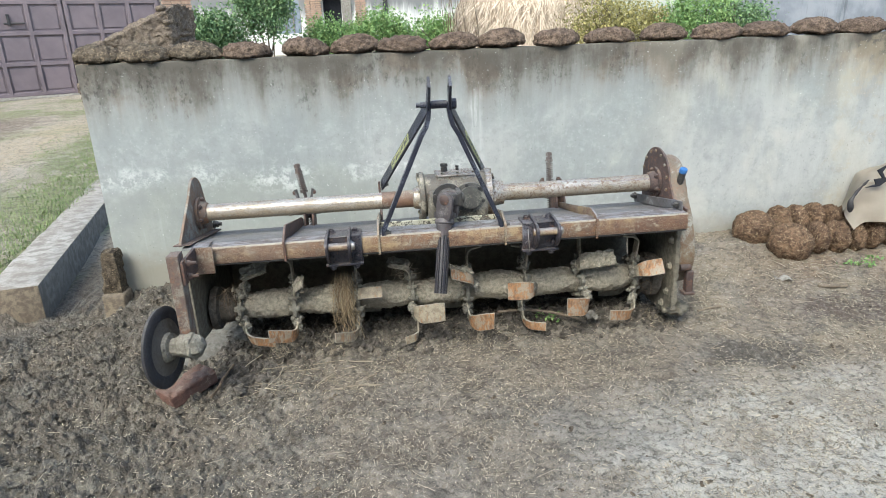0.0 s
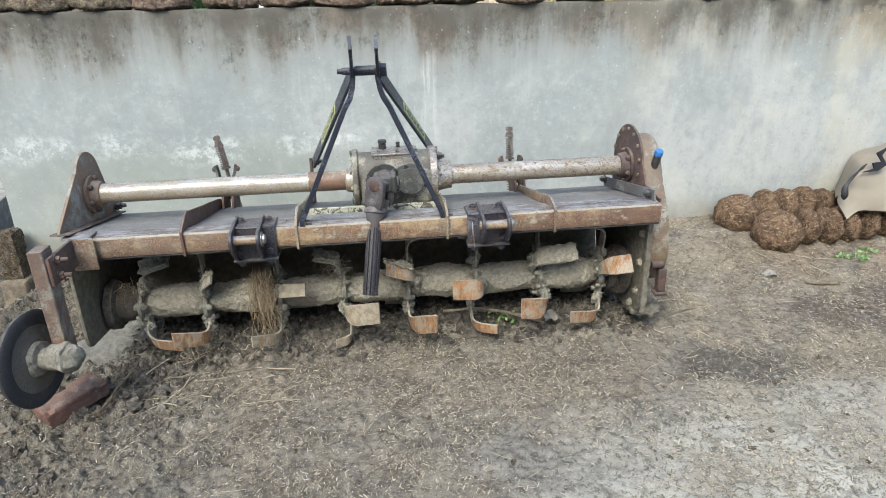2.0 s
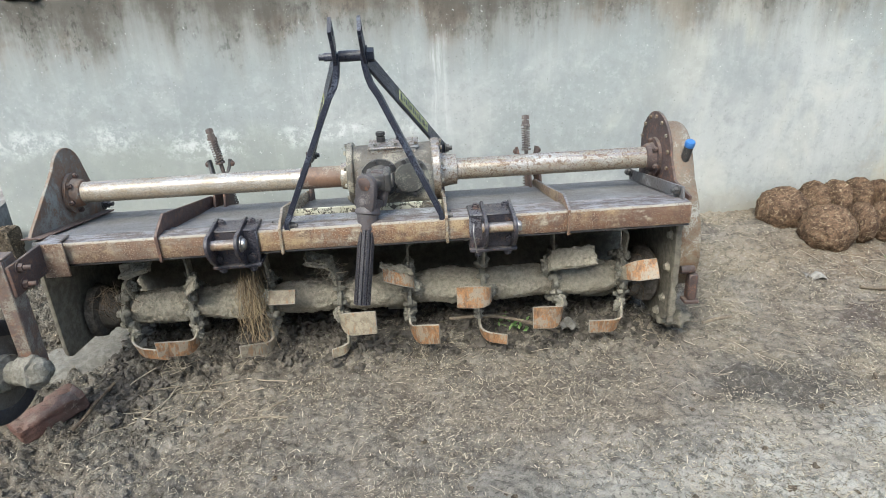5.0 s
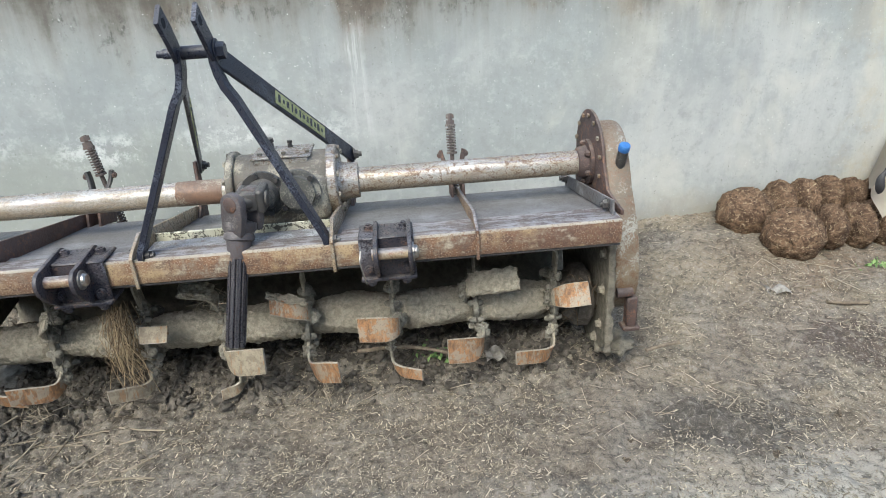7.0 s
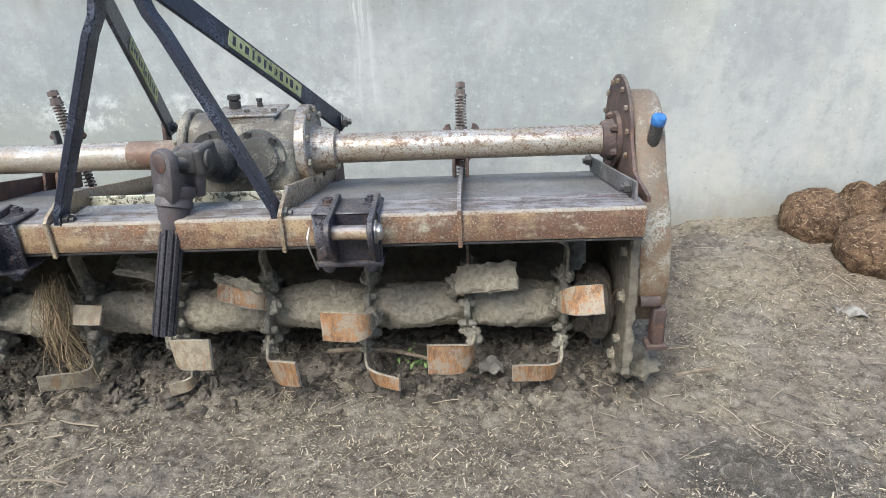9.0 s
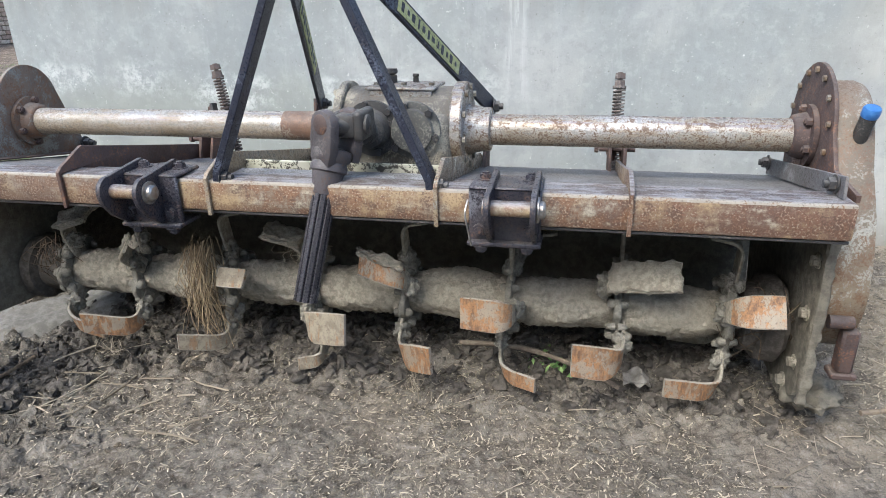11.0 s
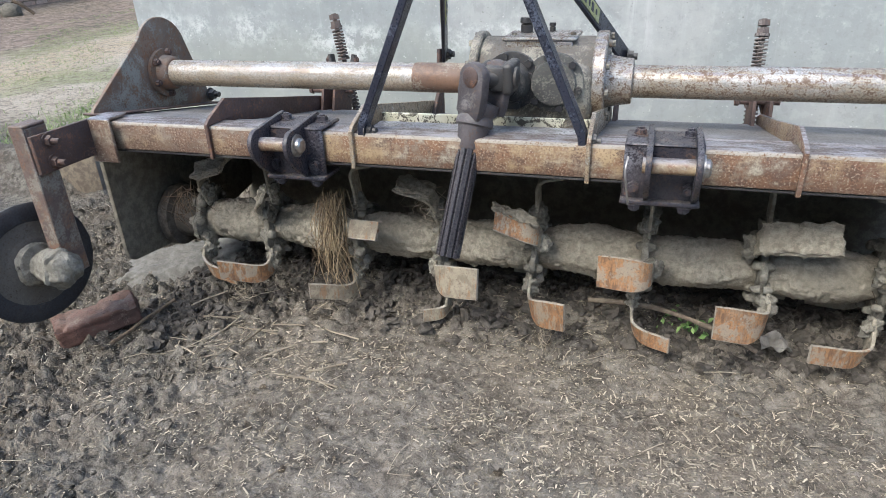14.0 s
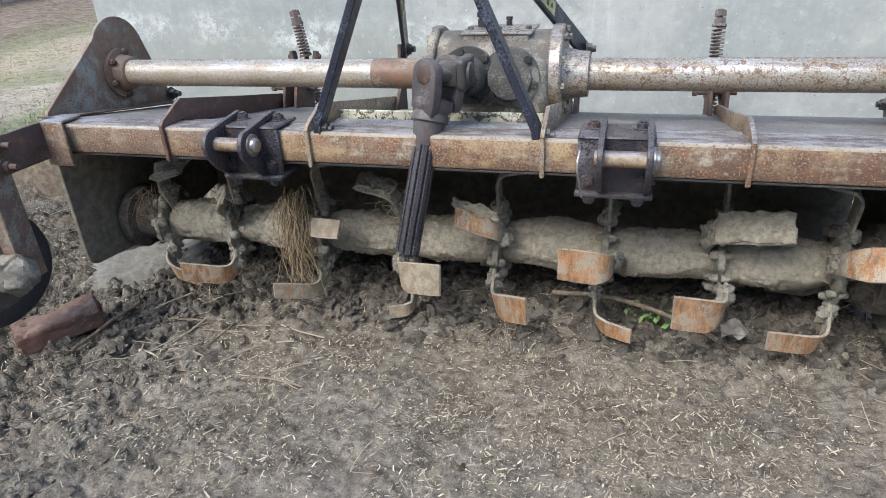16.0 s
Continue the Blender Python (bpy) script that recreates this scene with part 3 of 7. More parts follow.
M_LIME = k.done(col, k.noise(14, 6), 0.3, 0.02)
k = Mat("damp_boundary_plaster", 0.9, 0, 0.2)
drip = k.noise(1.0, 6, k.stretch(k.pos, 4.0, 4.0, 0.3), 0.7)
col = k.mix(k.ramp(k.noise(1.5, 5), 0.35, 0.65), (0.25, 0.265, 0.29), (0.17, 0.185, 0.21))
col = k.mix(k.ramp(drip, 0.50, 0.64, 0.0, 0.6), col, (0.075, 0.08, 0.09))
M_DAMPWALL = k.done(col, k.noise(14, 6), 0.3, 0.02)


# ---------------------------------------------------------------- mesh helpers
def mesh_of(name, bm, mat, smooth=40):
    me = bpy.data.meshes.new(name)
    bm.to_mesh(me)
    bm.free()
    me.materials.append(mat)
    if smooth and len(me.polygons):
        me.polygons.foreach_set("use_smooth", [True] * len(me.polygons))
        me.set_sharp_from_angle(angle=radians(smooth))
    return me


def part(name, bm, mat, parent, label="", smooth=40):
    ob = new(name, mesh_of(name, bm, mat, smooth))
    ob.parent = parent
    return tagged(ob, label)


def thing(name, bm, mat, label, category, group="", kind="", smooth=40):
    return tagged(new(name, mesh_of(name, bm, mat, smooth)), label, category, group, kind)


def holder(name, label, category, group="", at=None):
    ob = new(name)
    ob.empty_display_size = 0.1
    if at is not None:
        ob.matrix_basis = at
    return tagged(ob, label, category, group)


def box(bm, lo, hi, bevel=0.003, m=None, seg=1):
    """A bevelled box between two corners."""
    c = [(a + b) / 2 for a, b in zip(lo, hi)]
    s = [max(abs(b - a), 1e-4) for a, b in zip(lo, hi)]
    got = bmesh.ops.create_cube(bm, size=1, matrix=Matrix.LocRotScale(c, None, s))
    if bevel:
        edges = list({e for v in got["verts"] for e in v.link_edges})
        r = bmesh.ops.bevel(bm, geom=edges, offset=min(bevel, min(s) * 0.4), segments=seg, affect="EDGES", profile=0.5)
        verts = list({v for f in r["faces"] for v in f.verts})
    else:
        verts = got["verts"]
    if m is not None:
        bmesh.ops.transform(bm, matrix=m, verts=verts)
    return bm


def rod(bm, p, q, r0, r1=None, seg=20, caps=True):
    """A round bar or cone from p to q."""
    p, q = Vector(p), Vector(q)
    d = q - p
    m = Matrix.Translation((p + q) / 2) @ d.to_track_quat("Z", "Y").to_matrix().to_4x4()
    bmesh.ops.create_cone(bm, cap_ends=caps, segments=seg, radius1=r0, radius2=r0 if r1 is None else r1, depth=d.length, matrix=m)
    return bm


def lathe(bm, p, axis, prof, seg=28):
    """Turn a profile of (distance along the axis, radius) about an axis."""
    p, axis = Vector(p), Vector(axis).normalized()
    u = axis.orthogonal().normalized()
    w = axis.cross(u)
    rings = []
    for s, r in prof:
        rings.append([bm.verts.new(p + axis * s + (u * math.cos(2 * math.pi * k / seg) + w * math.sin(2 * math.pi * k / seg)) * max(r, 1e-4)) for k in range(seg)])
    for a, b in zip(rings, rings[1:]):
        for k in range(seg):
            bm.faces.new((a[k], a[(k + 1) % seg], b[(k + 1) % seg], b[k]))
    bm.faces.new(rings[0][::-1])
    bm.faces.new(rings[-1])
    bmesh.ops.recalc_face_normals(bm, faces=bm.faces)
    return bm


def slab(bm, prof, x0, x1, bevel=0.003):
    """A plate whose outline (y, z) is given, between x0 and x1."""
    a = [bm.verts.new((x0, y, z)) for y, z in prof]
    b = [bm.verts.new((x1, y, z)) for y, z in prof]
    n = len(prof)
    faces = [bm.faces.new(a), bm.faces.new(b[::-1])]
    for k in range(n):
        faces.append(bm.faces.new((a[k], b[k], b[(k + 1) % n], a[(k + 1) % n])))
    bmesh.ops.recalc_face_normals(bm, faces=faces)
    if bevel:
        rim = [e for f in faces[:2] for e in f.edges]
        bmesh.ops.bevel(bm, geom=rim, offset=bevel, segments=2, affect="EDGES", profile=0.5)
    return bm


def strap(bm, pts, side, width, thick, square=True):
    """A flat bar along a line of points; side is the direction of its width (one, or one a point)."""
    pts = [Vector(p) for p in pts]
    sides = side if isinstance(side, list) else [side] * len(pts)
    widths = width if isinstance(width, list) else [width] * len(pts)
    rings = []
    for k, p in enumerate(pts):
        d = (pts[min(k + 1, len(pts) - 1)] - pts[max(k - 1, 0)]).normalized()
        s = Vector(sides[k])
        n = d.cross(s).normalized()
        s = n.cross(d) if square else s.normalized()
        h, t = widths[k] / 2, thick / 2
        c = min(t * 0.5, 0.002)
        rings.append([bm.verts.new(p + s * a + n * b) for a, b in ((-h + c, -t), (h - c, -t), (h, -t + c), (h, t - c), (h - c, t), (-h + c, t), (-h, t - c), (-h, -t + c))])
    for a, b in zip(rings, rings[1:]):
        for k in range(8):
            bm.faces.new((a[k], a[(k + 1) % 8], b[(k + 1) % 8], b[k]))
    bm.faces.new(rings[0][::-1])
    bm.faces.new(rings[-1])
    bmesh.ops.recalc_face_normals(bm, faces=bm.faces)
    return bm


def hexbolt(bm, p, axis, r=0.011, h=0.010, washer=True, stud=0.0):
    p, axis = Vector(p), Vector(axis).normalized()
    if washer:
        rod(bm, p, p + axis * 0.003, r * 1.35, seg=14)
    rod(bm, p + axis * 0.002, p + axis * (h + 0.002), r, r * 0.94, seg=6)
    if stud:
        rod(bm, p + axis * h, p + axis * (h + stud), r * 0.55, seg=10)
    return bm


def wobble(bm, amp, freq, seed=0.0, verts=None):
    """Push vertices along their normals by noise."""
    bm.normal_update()
    for v in (verts or bm.verts):
        q = v.co * freq + Vector((seed, seed * 1.7, seed * 0.3))
        v.co += v.normal * (noise.noise(q) + 0.5 * noise.noise(q * 2.3)) * amp


def arc(cy, cz, r, a0, a1, n):
    return [(cy + r * math.cos(radians(a0 + (a1 - a0) * k / n)), cz + r * math.sin(radians(a0 + (a1 - a0) * k / n))) for k in range(n + 1)]


def curve_yz(pts, n=4):
    """A smooth outline through points of the y-z plane."""
    return [(q.y, q.z) for q in curve_pts([(0, y, z) for y, z in pts], n)]


def curve_pts(pts, n=6):
    """A smooth line through points."""
    p = [Vector(q) for q in pts]
    out = []
    for k in range(len(p) - 1):
        a, b, c, d = p[max(k - 1, 0)], p[k], p[k + 1], p[min(k + 2, len(p) - 1)]
        for j in range(n):
            t = j / n
            out.append(0.5 * ((2 * b) + (c - a) * t + (2 * a - 5 * b + 4 * c - d) * t * t + (3 * b - a - 3 * c + d) * t ** 3))
    return out + [p[-1]]


def pipe(bm, pts, r, seg=6):
    """A round bar along a line of points; r one radius or one a point."""
    pts = [Vector(p) for p in pts]
    rings, u = [], None
    for k, p in enumerate(pts):
        d = (pts[min(k + 1, len(pts) - 1)] - pts[max(k - 1, 0)]).normalized()
        u = d.orthogonal().normalized() if u is None else (u - d * u.dot(d)).normalized()
        w = d.cross(u)
        rr = r[k] if isinstance(r, (list, tuple)) else r
        rings.append([bm.verts.new(p + (u * math.cos(2 * math.pi * j / seg) + w * math.sin(2 * math.pi * j / seg)) * rr) for j in range(seg)])
    for a, b in zip(rings, rings[1:]):
        for j in range(seg):
            bm.faces.new((a[j], a[(j + 1) % seg], b[(j + 1) % seg], b[j]))
    bm.faces.new(rings[0][::-1])
    bm.faces.new(rings[-1])
    return bm


# ---------------------------------------------------------------- ground
def rise(y):
    """The land behind the yard climbs gently."""
    return 0.034 * max(0.0, min(y, 60.0) - 1.2)


def ground_z(x, y):
    """Yard level: flat, rising a little to the wall, rough mud by the ditch, far field beyond."""
    def step(v, a, b):
        t = min(max((v - a) / (b - a), 0), 1)
        return t * t * (3 - 2 * t)
    z = (0.07 + 0.06 * step(x, -1.4, 0.6)) * step(y, -0.9, 0.25) * step(x, -2.1, -1.9) + 0.045 * step(x, 1.2, 2.0) * step(y, -0.7, 0.2)
    ditch = step(x + 0.21 * y, -1.6, -1.95) * step(y, -0.3, 0.1)
    z -= 0.12 * ditch
    z += 0.18 * step(x + 0.21 * y, -2.42, -2.50) * step(y, 0.12, 0.4)
    z += rise(y)
    p = Vector((x, y, 0))
    z += 0.008 * noise.noise(p * 3.1)
    if not (-3.2 < x < 3.2 and -3 < y < 1.5):
        return z
    rough = step(x, -0.25, -1.3) * step(y, 0.9, 0.2) * step(x, -2.55, -2.25) * step(y, -2.3, -2.0)
    under = step(y, -0.85, -0.65) * step(y, 0.0, -0.3) * step(x, -1.1, -0.9) * step(x, 1.3, 1.1)
    lump = noise.turbulence(p * 6.0 + Vector((3, 9, 0.5)), 4, True, amplitude_scale=0.62, frequency_scale=2.3)
    crumb = noise.turbulence(p * 21.0, 3, True, amplitude_scale=0.65, frequency_scale=2.2)
    if rough > 0.02:
        q = p + Vector((noise.noise(p * 9), noise.noise(p * 9 + Vector((5, 5, 5))), 0)) * 0.07
        for freq, high in ((15.0, 0.012), (34.0, 0.008), (62.0, 0.005)):
            d = noise.voronoi(q * freq)[0]
            keep = 0.35 + 0.65 * step(noise.noise(p * freq * 0.23 + Vector((2, 7, 1))), -0.25, 0.3)
            z += rough * keep * high * (min((d[1] - d[0]) * 2.2, 1.0) - 0.6)
    z += (0.022 + 0.040 * rough + 0.010 * under) * (lump - 0.55) + (0.010 + 0.030 * rough + 0.022 * under) * (crumb - 0.5)
    return z


def axis_steps(lo, hi, fine_lo, fine_hi, d, grow=1.25):
    mid = list(np.arange(fine_lo, fine_hi + 1e-6, d))
    right, s, v = [], d, fine_hi
    while v < hi:
        s *= grow
        v += s
        right.append(min(v, hi))
    left, s, v = [], d, fine_lo
    while v > lo:
        s *= grow
        v -= s
        left.append(max(v, lo))
    return left[::-1] + mid + right


gx = [v for v in axis_steps(-900, 900, -2.3, -0.3, 0.0062) if v < -0.3] + [v for v in axis_steps(-900, 900, -0.3, 2.7, 0.0105) if v > -0.305]
gy = axis_steps(-900, 1500, -2.05, 0.31, 0.0068)
verts = [(x, y, ground_z(x, y)) for y in gy for x in gx]
nx = len(gx)
faces = [(j * nx + i, j * nx + i + 1, (j + 1) * nx + i + 1, (j + 1) * nx + i) for j in range(len(gy) - 1) for i in range(nx - 1)]
gme = bpy.data.meshes.new("ground")
gme.from_pydata(verts, [], faces)
gme.materials.append(M_GROUND)
gme.polygons.foreach_set("use_smooth", [True] * len(gme.polygons))
tagged(new("ground", gme), "trodden grey-brown farmyard soil strewn with chaff", "ground", kind="structure")

# ---------------------------------------------------------------- yard wall
WALL_Y, WALL_TOP = 0.29, 1.368
bm = bmesh.new()
box(bm, (-1.88, WALL_Y, -0.3), (6.5, WALL_Y + 0.16, WALL_TOP), 0.012, seg=2)
bmesh.ops.subdivide_edges(bm, edges=[e for e in bm.edges if e.calc_length() > 1], cuts=60, use_grid_fill=True)
for v in bm.verts:
    if v.co.z > 1.3:
        v.co.z += 0.006 * noise.noise(v.co * 5)
    v.co.y += 0.004 * noise.noise(v.co * 2.2)
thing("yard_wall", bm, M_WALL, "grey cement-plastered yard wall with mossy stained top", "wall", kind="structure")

# ---------------------------------------------------------------- rotary tiller
tiller = holder("rotary_tiller", "long rusty rotary tiller with mud-caked rotor and black hitch mast", "farm implement", at=pose(0, 0, 0.0, 0, -0.5, 0))
BF, BT, BB = -0.862, 0.643, 0.567          # beam front, top, bottom

bm = bmesh.new()
box(bm, (-1.035, BF, BB), (1.115, -0.784, BT), 0.007, seg=2)
beam = part("beam", bm, M_BEAM, tiller, "rusty square-section front beam with worn cream paint")
beam.data.materials.append(M_BLADE_EDGE)
for f in beam.data.polygons:
    if 0.2 < f.normal.z < 0.97 and f.normal.y < -0.2:
        f.material_index = 1

bm = bmesh.new()
box(bm, (-1.03, BF + 0.006, BB - 0.008), (1.112, -0.79, BB - 0.001), 0.002)
part("beam_strip", bm, M_DARKIRON, tiller, "dark rusty strip under the beam")

# deck, falling a little to the rear, then the hood and the trailing board behind the rotor
bm = bmesh.new()
prof = [(-0.79, 0.625), (-0.72, 0.622), (-0.45, 0.575), (-0.25, 0.542), (-0.19, 0.515), (-0.16, 0.45)]
prof += [(y, z - 0.008) for y, z in prof[::-1]]
slab(bm, prof, -1.122, 1.12, 0)
part("deck", bm, M_DECK, tiller, "dust-covered sheet-steel deck")
bm = bmesh.new()
back = [(-0.165, 0.46), (-0.13, 0.36), (-0.12, 0.25), (-0.14, 0.12), (-0.17, 0.03)]
slab(bm, back + [(y + 0.006, z) for y, z in back[::-1]], -1.12, 1.125, 0)
part("trailing_board", bm, M_CLOD2, tiller, "mud-stained rear trailing board")

# lip of angle iron along the front of the deck
bm = bmesh.new()
box(bm, (0.30, -0.783, 0.622), (1.10, -0.735, 0.634), 0.002)
part("deck_lip", bm, M_BEAM, tiller)
bm = bmesh.new()
box(bm, (-1.02, -0.783, 0.622), (-0.32, -0.735, 0.632), 0.002)
part("deck_lip", bm, M_DECK, tiller)
bm = bmesh.new()
box(bm, (-0.262, -0.781, 0.625), (0.272, -0.712, 0.636), 0.002)
part("deck_lip", bm, M_LIP, tiller)


def rib(x, tall):
    """A flat bar wrapped over the beam and running back across the deck."""
    prof = [(BF - 0.010, BB - 0.008), (BF - 0.010, BT + 0.006), (BF + 0.004, BT + 0.018), (-0.78, BT + tall),
            (-0.52, 0.588 + tall), (-0.27, 0.548 + tall * 0.8), (-0.22, 0.54 + tall * 0.5), (-0.22, 0.535), (-0.45, 0.572), (-0.78, 0.63), (-0.783, BT + 0.001), (BF - 0.001, BT + 0.001), (BF - 0.001, BB - 0.008)]
    b = bmesh.new()
    slab(b, prof, x - 0.005, x + 0.005, 0.0015)
    return b


part("rib", rib(-0.675, 0.055), M_RUSTDARK, tiller, "rust-brown stiffening rib")
part("rib", rib(-0.272, 0.05), M_TUBE, tiller)
part("rib", rib(0.281, 0.05), M_TUBE, tiller)
part("rib", rib(0.692, 0.035), M_BEAM, tiller)

# cross bar under the gearbox
bm = bmesh.new()
box(bm, (-0.265, -0.690, 0.600), (0.275, -0.683, 0.652), 0.002)
box(bm, (-0.265, -0.683, 0.598), (0.275, -0.60, 0.606), 0.001)
mount = part("gearbox_mount", bm, M_FLAKE, tiller, "angle-iron gearbox mount with flaking cream paint")
bm = bmesh.new()
hexbolt(bm, (0.222, -0.690, 0.628), (0, -1, 0), 0.016, 0.014, True, 0.006)
part("bolt", bm, M_IRON, mount)

# axle tube either side of the gearbox
TY, TZ = -0.46, 0.697
bm = bmesh.new()
lathe(bm, (0.29, TY, TZ), (1, 0, 0), [(-0.04, 0.088), (-0.02, 0.088), (-0.018, 0.070), (0.03, 0.060), (0.055, 0.058), (0.058, 0.041), (0.82, 0.041)])
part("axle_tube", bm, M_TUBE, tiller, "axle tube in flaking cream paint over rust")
bm = bmesh.new()
lathe(bm, (-1.122, TY, TZ), (1, 0, 0), [(0, 0.040), (0.872, 0.040), (0.874, 0.0405), (1.022, 0.0405), (1.027, 0.050), (1.062, 0.055)])
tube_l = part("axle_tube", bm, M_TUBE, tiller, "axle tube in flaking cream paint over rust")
bm = bmesh.new()
lathe(bm, (-0.250, TY, TZ), (1, 0, 0), [(0, 0.0412), (0.155, 0.0412)])
part("coupling_sleeve", bm, M_SLEEVE, tube_l, "rust-brown end of the tube")


def end_flange(x, sgn):
    """Round bolted flange where the tube meets a side plate."""
    b = bmesh.new()
    lathe(b, (x, TY, TZ), (sgn, 0, 0), [(0, 0.076), (0.012, 0.076), (0.014, 0.058), (0.040, 0.050), (0.045, 0.043)])
    f = part("tube_flange", b, M_PLATE if sgn > 0 else M_RUSTDARK, tiller)
    for q in range(6):
        a = radians(20 + 60 * q)
        b = bmesh.new()
        hexbolt(b, (x + sgn * 0.012, TY + 0.064 * math.cos(a), TZ + 0.064 * math.sin(a)), (sgn, 0, 0), 0.011, 0.012, False, 0.006)
        part("bolt", b, M_RUSTDARK, f)


end_flange(-1.121, 1)
end_flange(1.127, -1)

# side plates above the deck
bm = bmesh.new()
slab(bm, arc(-0.445, 0.752, 0.114, 12, 148, 14) + [(-0.775, 0.650), (-0.785, 0.632), (-0.252, 0.55), (-0.258, 0.59), (-0.295, 0.675)], -1.135, -1.123, 0.002)
side_l = part("side_plate", bm, M_PLATE, tiller, "rounded brown side plate with traces of old green paint")
bm = bmesh.new()
box(bm, (-1.158, -0.79, 0.634), (-1.085, -0.25, 0.640), 0.002, Matrix.Translation((0, -0.5, 0.596)) @ pose(0, 0, 0, -9, 0, 0) @ Matrix.Translation((0, 0.5, -0.64)))
part("side_angle", bm, M_RUSTDARK, side_l)
bm = bmesh.new()
slab(bm, arc(-0.45, 0.710, 0.160, 8, 172, 16) + [(-0.66, 0.66), (-0.80, 0.645), (-0.80, 0.63), (-0.30, 0.55), (-0.29, 0.60)], 1.128, 1.138, 0.002)
side_r = part("side_plate", bm, M_RUSTDARK, tiller, "dark brown bolted plate closing the chain case")
for q in range(9):
    a = radians(-10 + 25 * q)
    bm = bmesh.new()
    hexbolt(bm, (1.128, -0.45 + 0.142 * math.cos(a), 0.71 + 0.142 * math.sin(a)), (-1, 0, 0), 0.008, 0.007, False)
    part("bolt", bm, M_CASE, side_r)
bm = bmesh.new()
strap(bm, [(1.095, -0.28, 0.575), (1.095, -0.83, 0.668)], (0, 0.2, 1), 0.045, 0.006)
part("bracket_strip", bm, M_DECK, side_r)
for y, z in ((-0.30, 0.59), (-0.79, 0.665)):
    bm = bmesh.new()
    hexbolt(bm, (1.09, y, z), (-1, 0, 0), 0.015, 0.014, True, 0.01)
    part("bolt", bm, M_DARKIRON, side_r)
bm = bmesh.new()
hexbolt(bm, (-1.115, -0.265, 0.585), (1, 0, 0), 0.017, 0.018, True, 0.02)
part("bolt", bm, M_DARKIRON, side_l)

# chain case: an upright oil bath rounded top and bottom
prof = arc(-0.45, 0.672, 0.155, 5, 148, 14) + [(-0.630, 0.655), (-0.695, 0.565), (-0.730, 0.475)] + curve_yz([(-0.742, 0.40), (-0.735, 0.34), (-0.70, 0.27), (-0.64, 0.225), (-0.55, 0.205), (-0.45, 0.24), (-0.39, 0.33)]) + [(-0.35, 0.45), (-0.315, 0.58)]
bm = bmesh.new()
slab(bm, prof, 1.140, 1.226, 0.018)
case = part("chain_case", bm, M_CASE, tiller, "tall rounded chain case in scuffed rusty paint")
bm = bmesh.new()
cp = Vector((1.190, -0.592, 0.722))
cd = Vector((0.05, -0.36, 0.93)).normalized()
rod(bm, cp - cd * 0.03, cp + cd * 0.056, 0.0165, seg=18)
neck = part("filler_neck", bm, M_DARKIRON, case, "black filler neck")
bm = bmesh.new()
lathe(bm, cp + cd * 0.052, cd, [(0, 0.0175), (0.004, 0.0185), (0.018, 0.0185), (0.022, 0.016), (0.024, 0.0)], 22)
part("cap", bm, M_BLUE, neck, "blue plastic filler cap")
# skid below the case with its rust-red stop
bm = bmesh.new()
box(bm, (1.186, -0.748, 0.205), (1.222, -0.71, 0.315), 0.006)
box(bm, (1.176, -0.752, 0.190), (1.232, -0.704, 0.206), 0.004)
rod(bm, (1.15, -0.742, 0.335), (1.20, -0.742, 0.335), 0.016, seg=12)
part("skid_stop", bm, M_RUSTDARK, tiller, "rusty skid bracket")
bm = bmesh.new()
slab(bm, [(-0.765, 0.565), (-0.765, 0.30), (-0.72, 0.12), (-0.64, 0.07), (-0.22, 0.07), (-0.155, 0.30), (-0.19, 0.50), (-0.45, 0.56)], 1.113, 1.125, 0.003)
low_r = part("lower_side_plate", bm, M_CLOD2, tiller, "mud-coated lower side plate")
for y, z in ((-0.74, 0.47), (-0.735, 0.34), (-0.72, 0.20), (-0.67, 0.12)):
    bm = bmesh.new()
    hexbolt(bm, (1.113, y + 0.02, z), (-1, 0, 0), 0.014, 0.013)
    wobble(bm, 0.004, 40)
    part("bolt", bm, M_MUD, low_r)
bm = bmesh.new()
box(bm, (1.112, -0.765, 0.12), (1.136, -0.738, 0.565), 0.007, seg=2)
bmesh.ops.subdivide_edges(bm, edges=[e for e in bm.edges if e.calc_length() > 0.2], cuts=40, use_grid_fill=True)
wobble(bm, 0.006, 25)
wobble(bm, 0.004, 70)
part("edge_bar", bm, M_CLOD2, low_r)
bm = bmesh.new()
slab(bm, [(-0.815, 0.575), (-0.815, 0.215)] + arc(-0.775, 0.215, 0.04, 180, 255, 5) + [(-0.51, 0.15), (-0.34, 0.16), (-0.12, 0.20), (-0.12, 0.46), (-0.20, 0.52), (-0.45, 0.57)], -1.117, -1.104, 0.003)
part("lower_side_plate", bm, M_CLOD2, tiller, "dark mud-coated lower side plate")


# gearbox
gear = part("gearbox", lathe(bmesh.new(), (-0.05, -0.46, 0.708), (1, 0, 0), [(0, 0.095), (0.012, 0.102), (0.30, 0.102), (0.315, 0.095)], 40), M_IRON, tiller, "grease-stained cast-iron gearbox with cream paint remnants")
bm = bmesh.new()
box(bm, (-0.035, -0.595, 0.605), (0.255, -0.34, 0.755), 0.03, seg=3)
part("gear_housing", bm, M_IRON, gear)
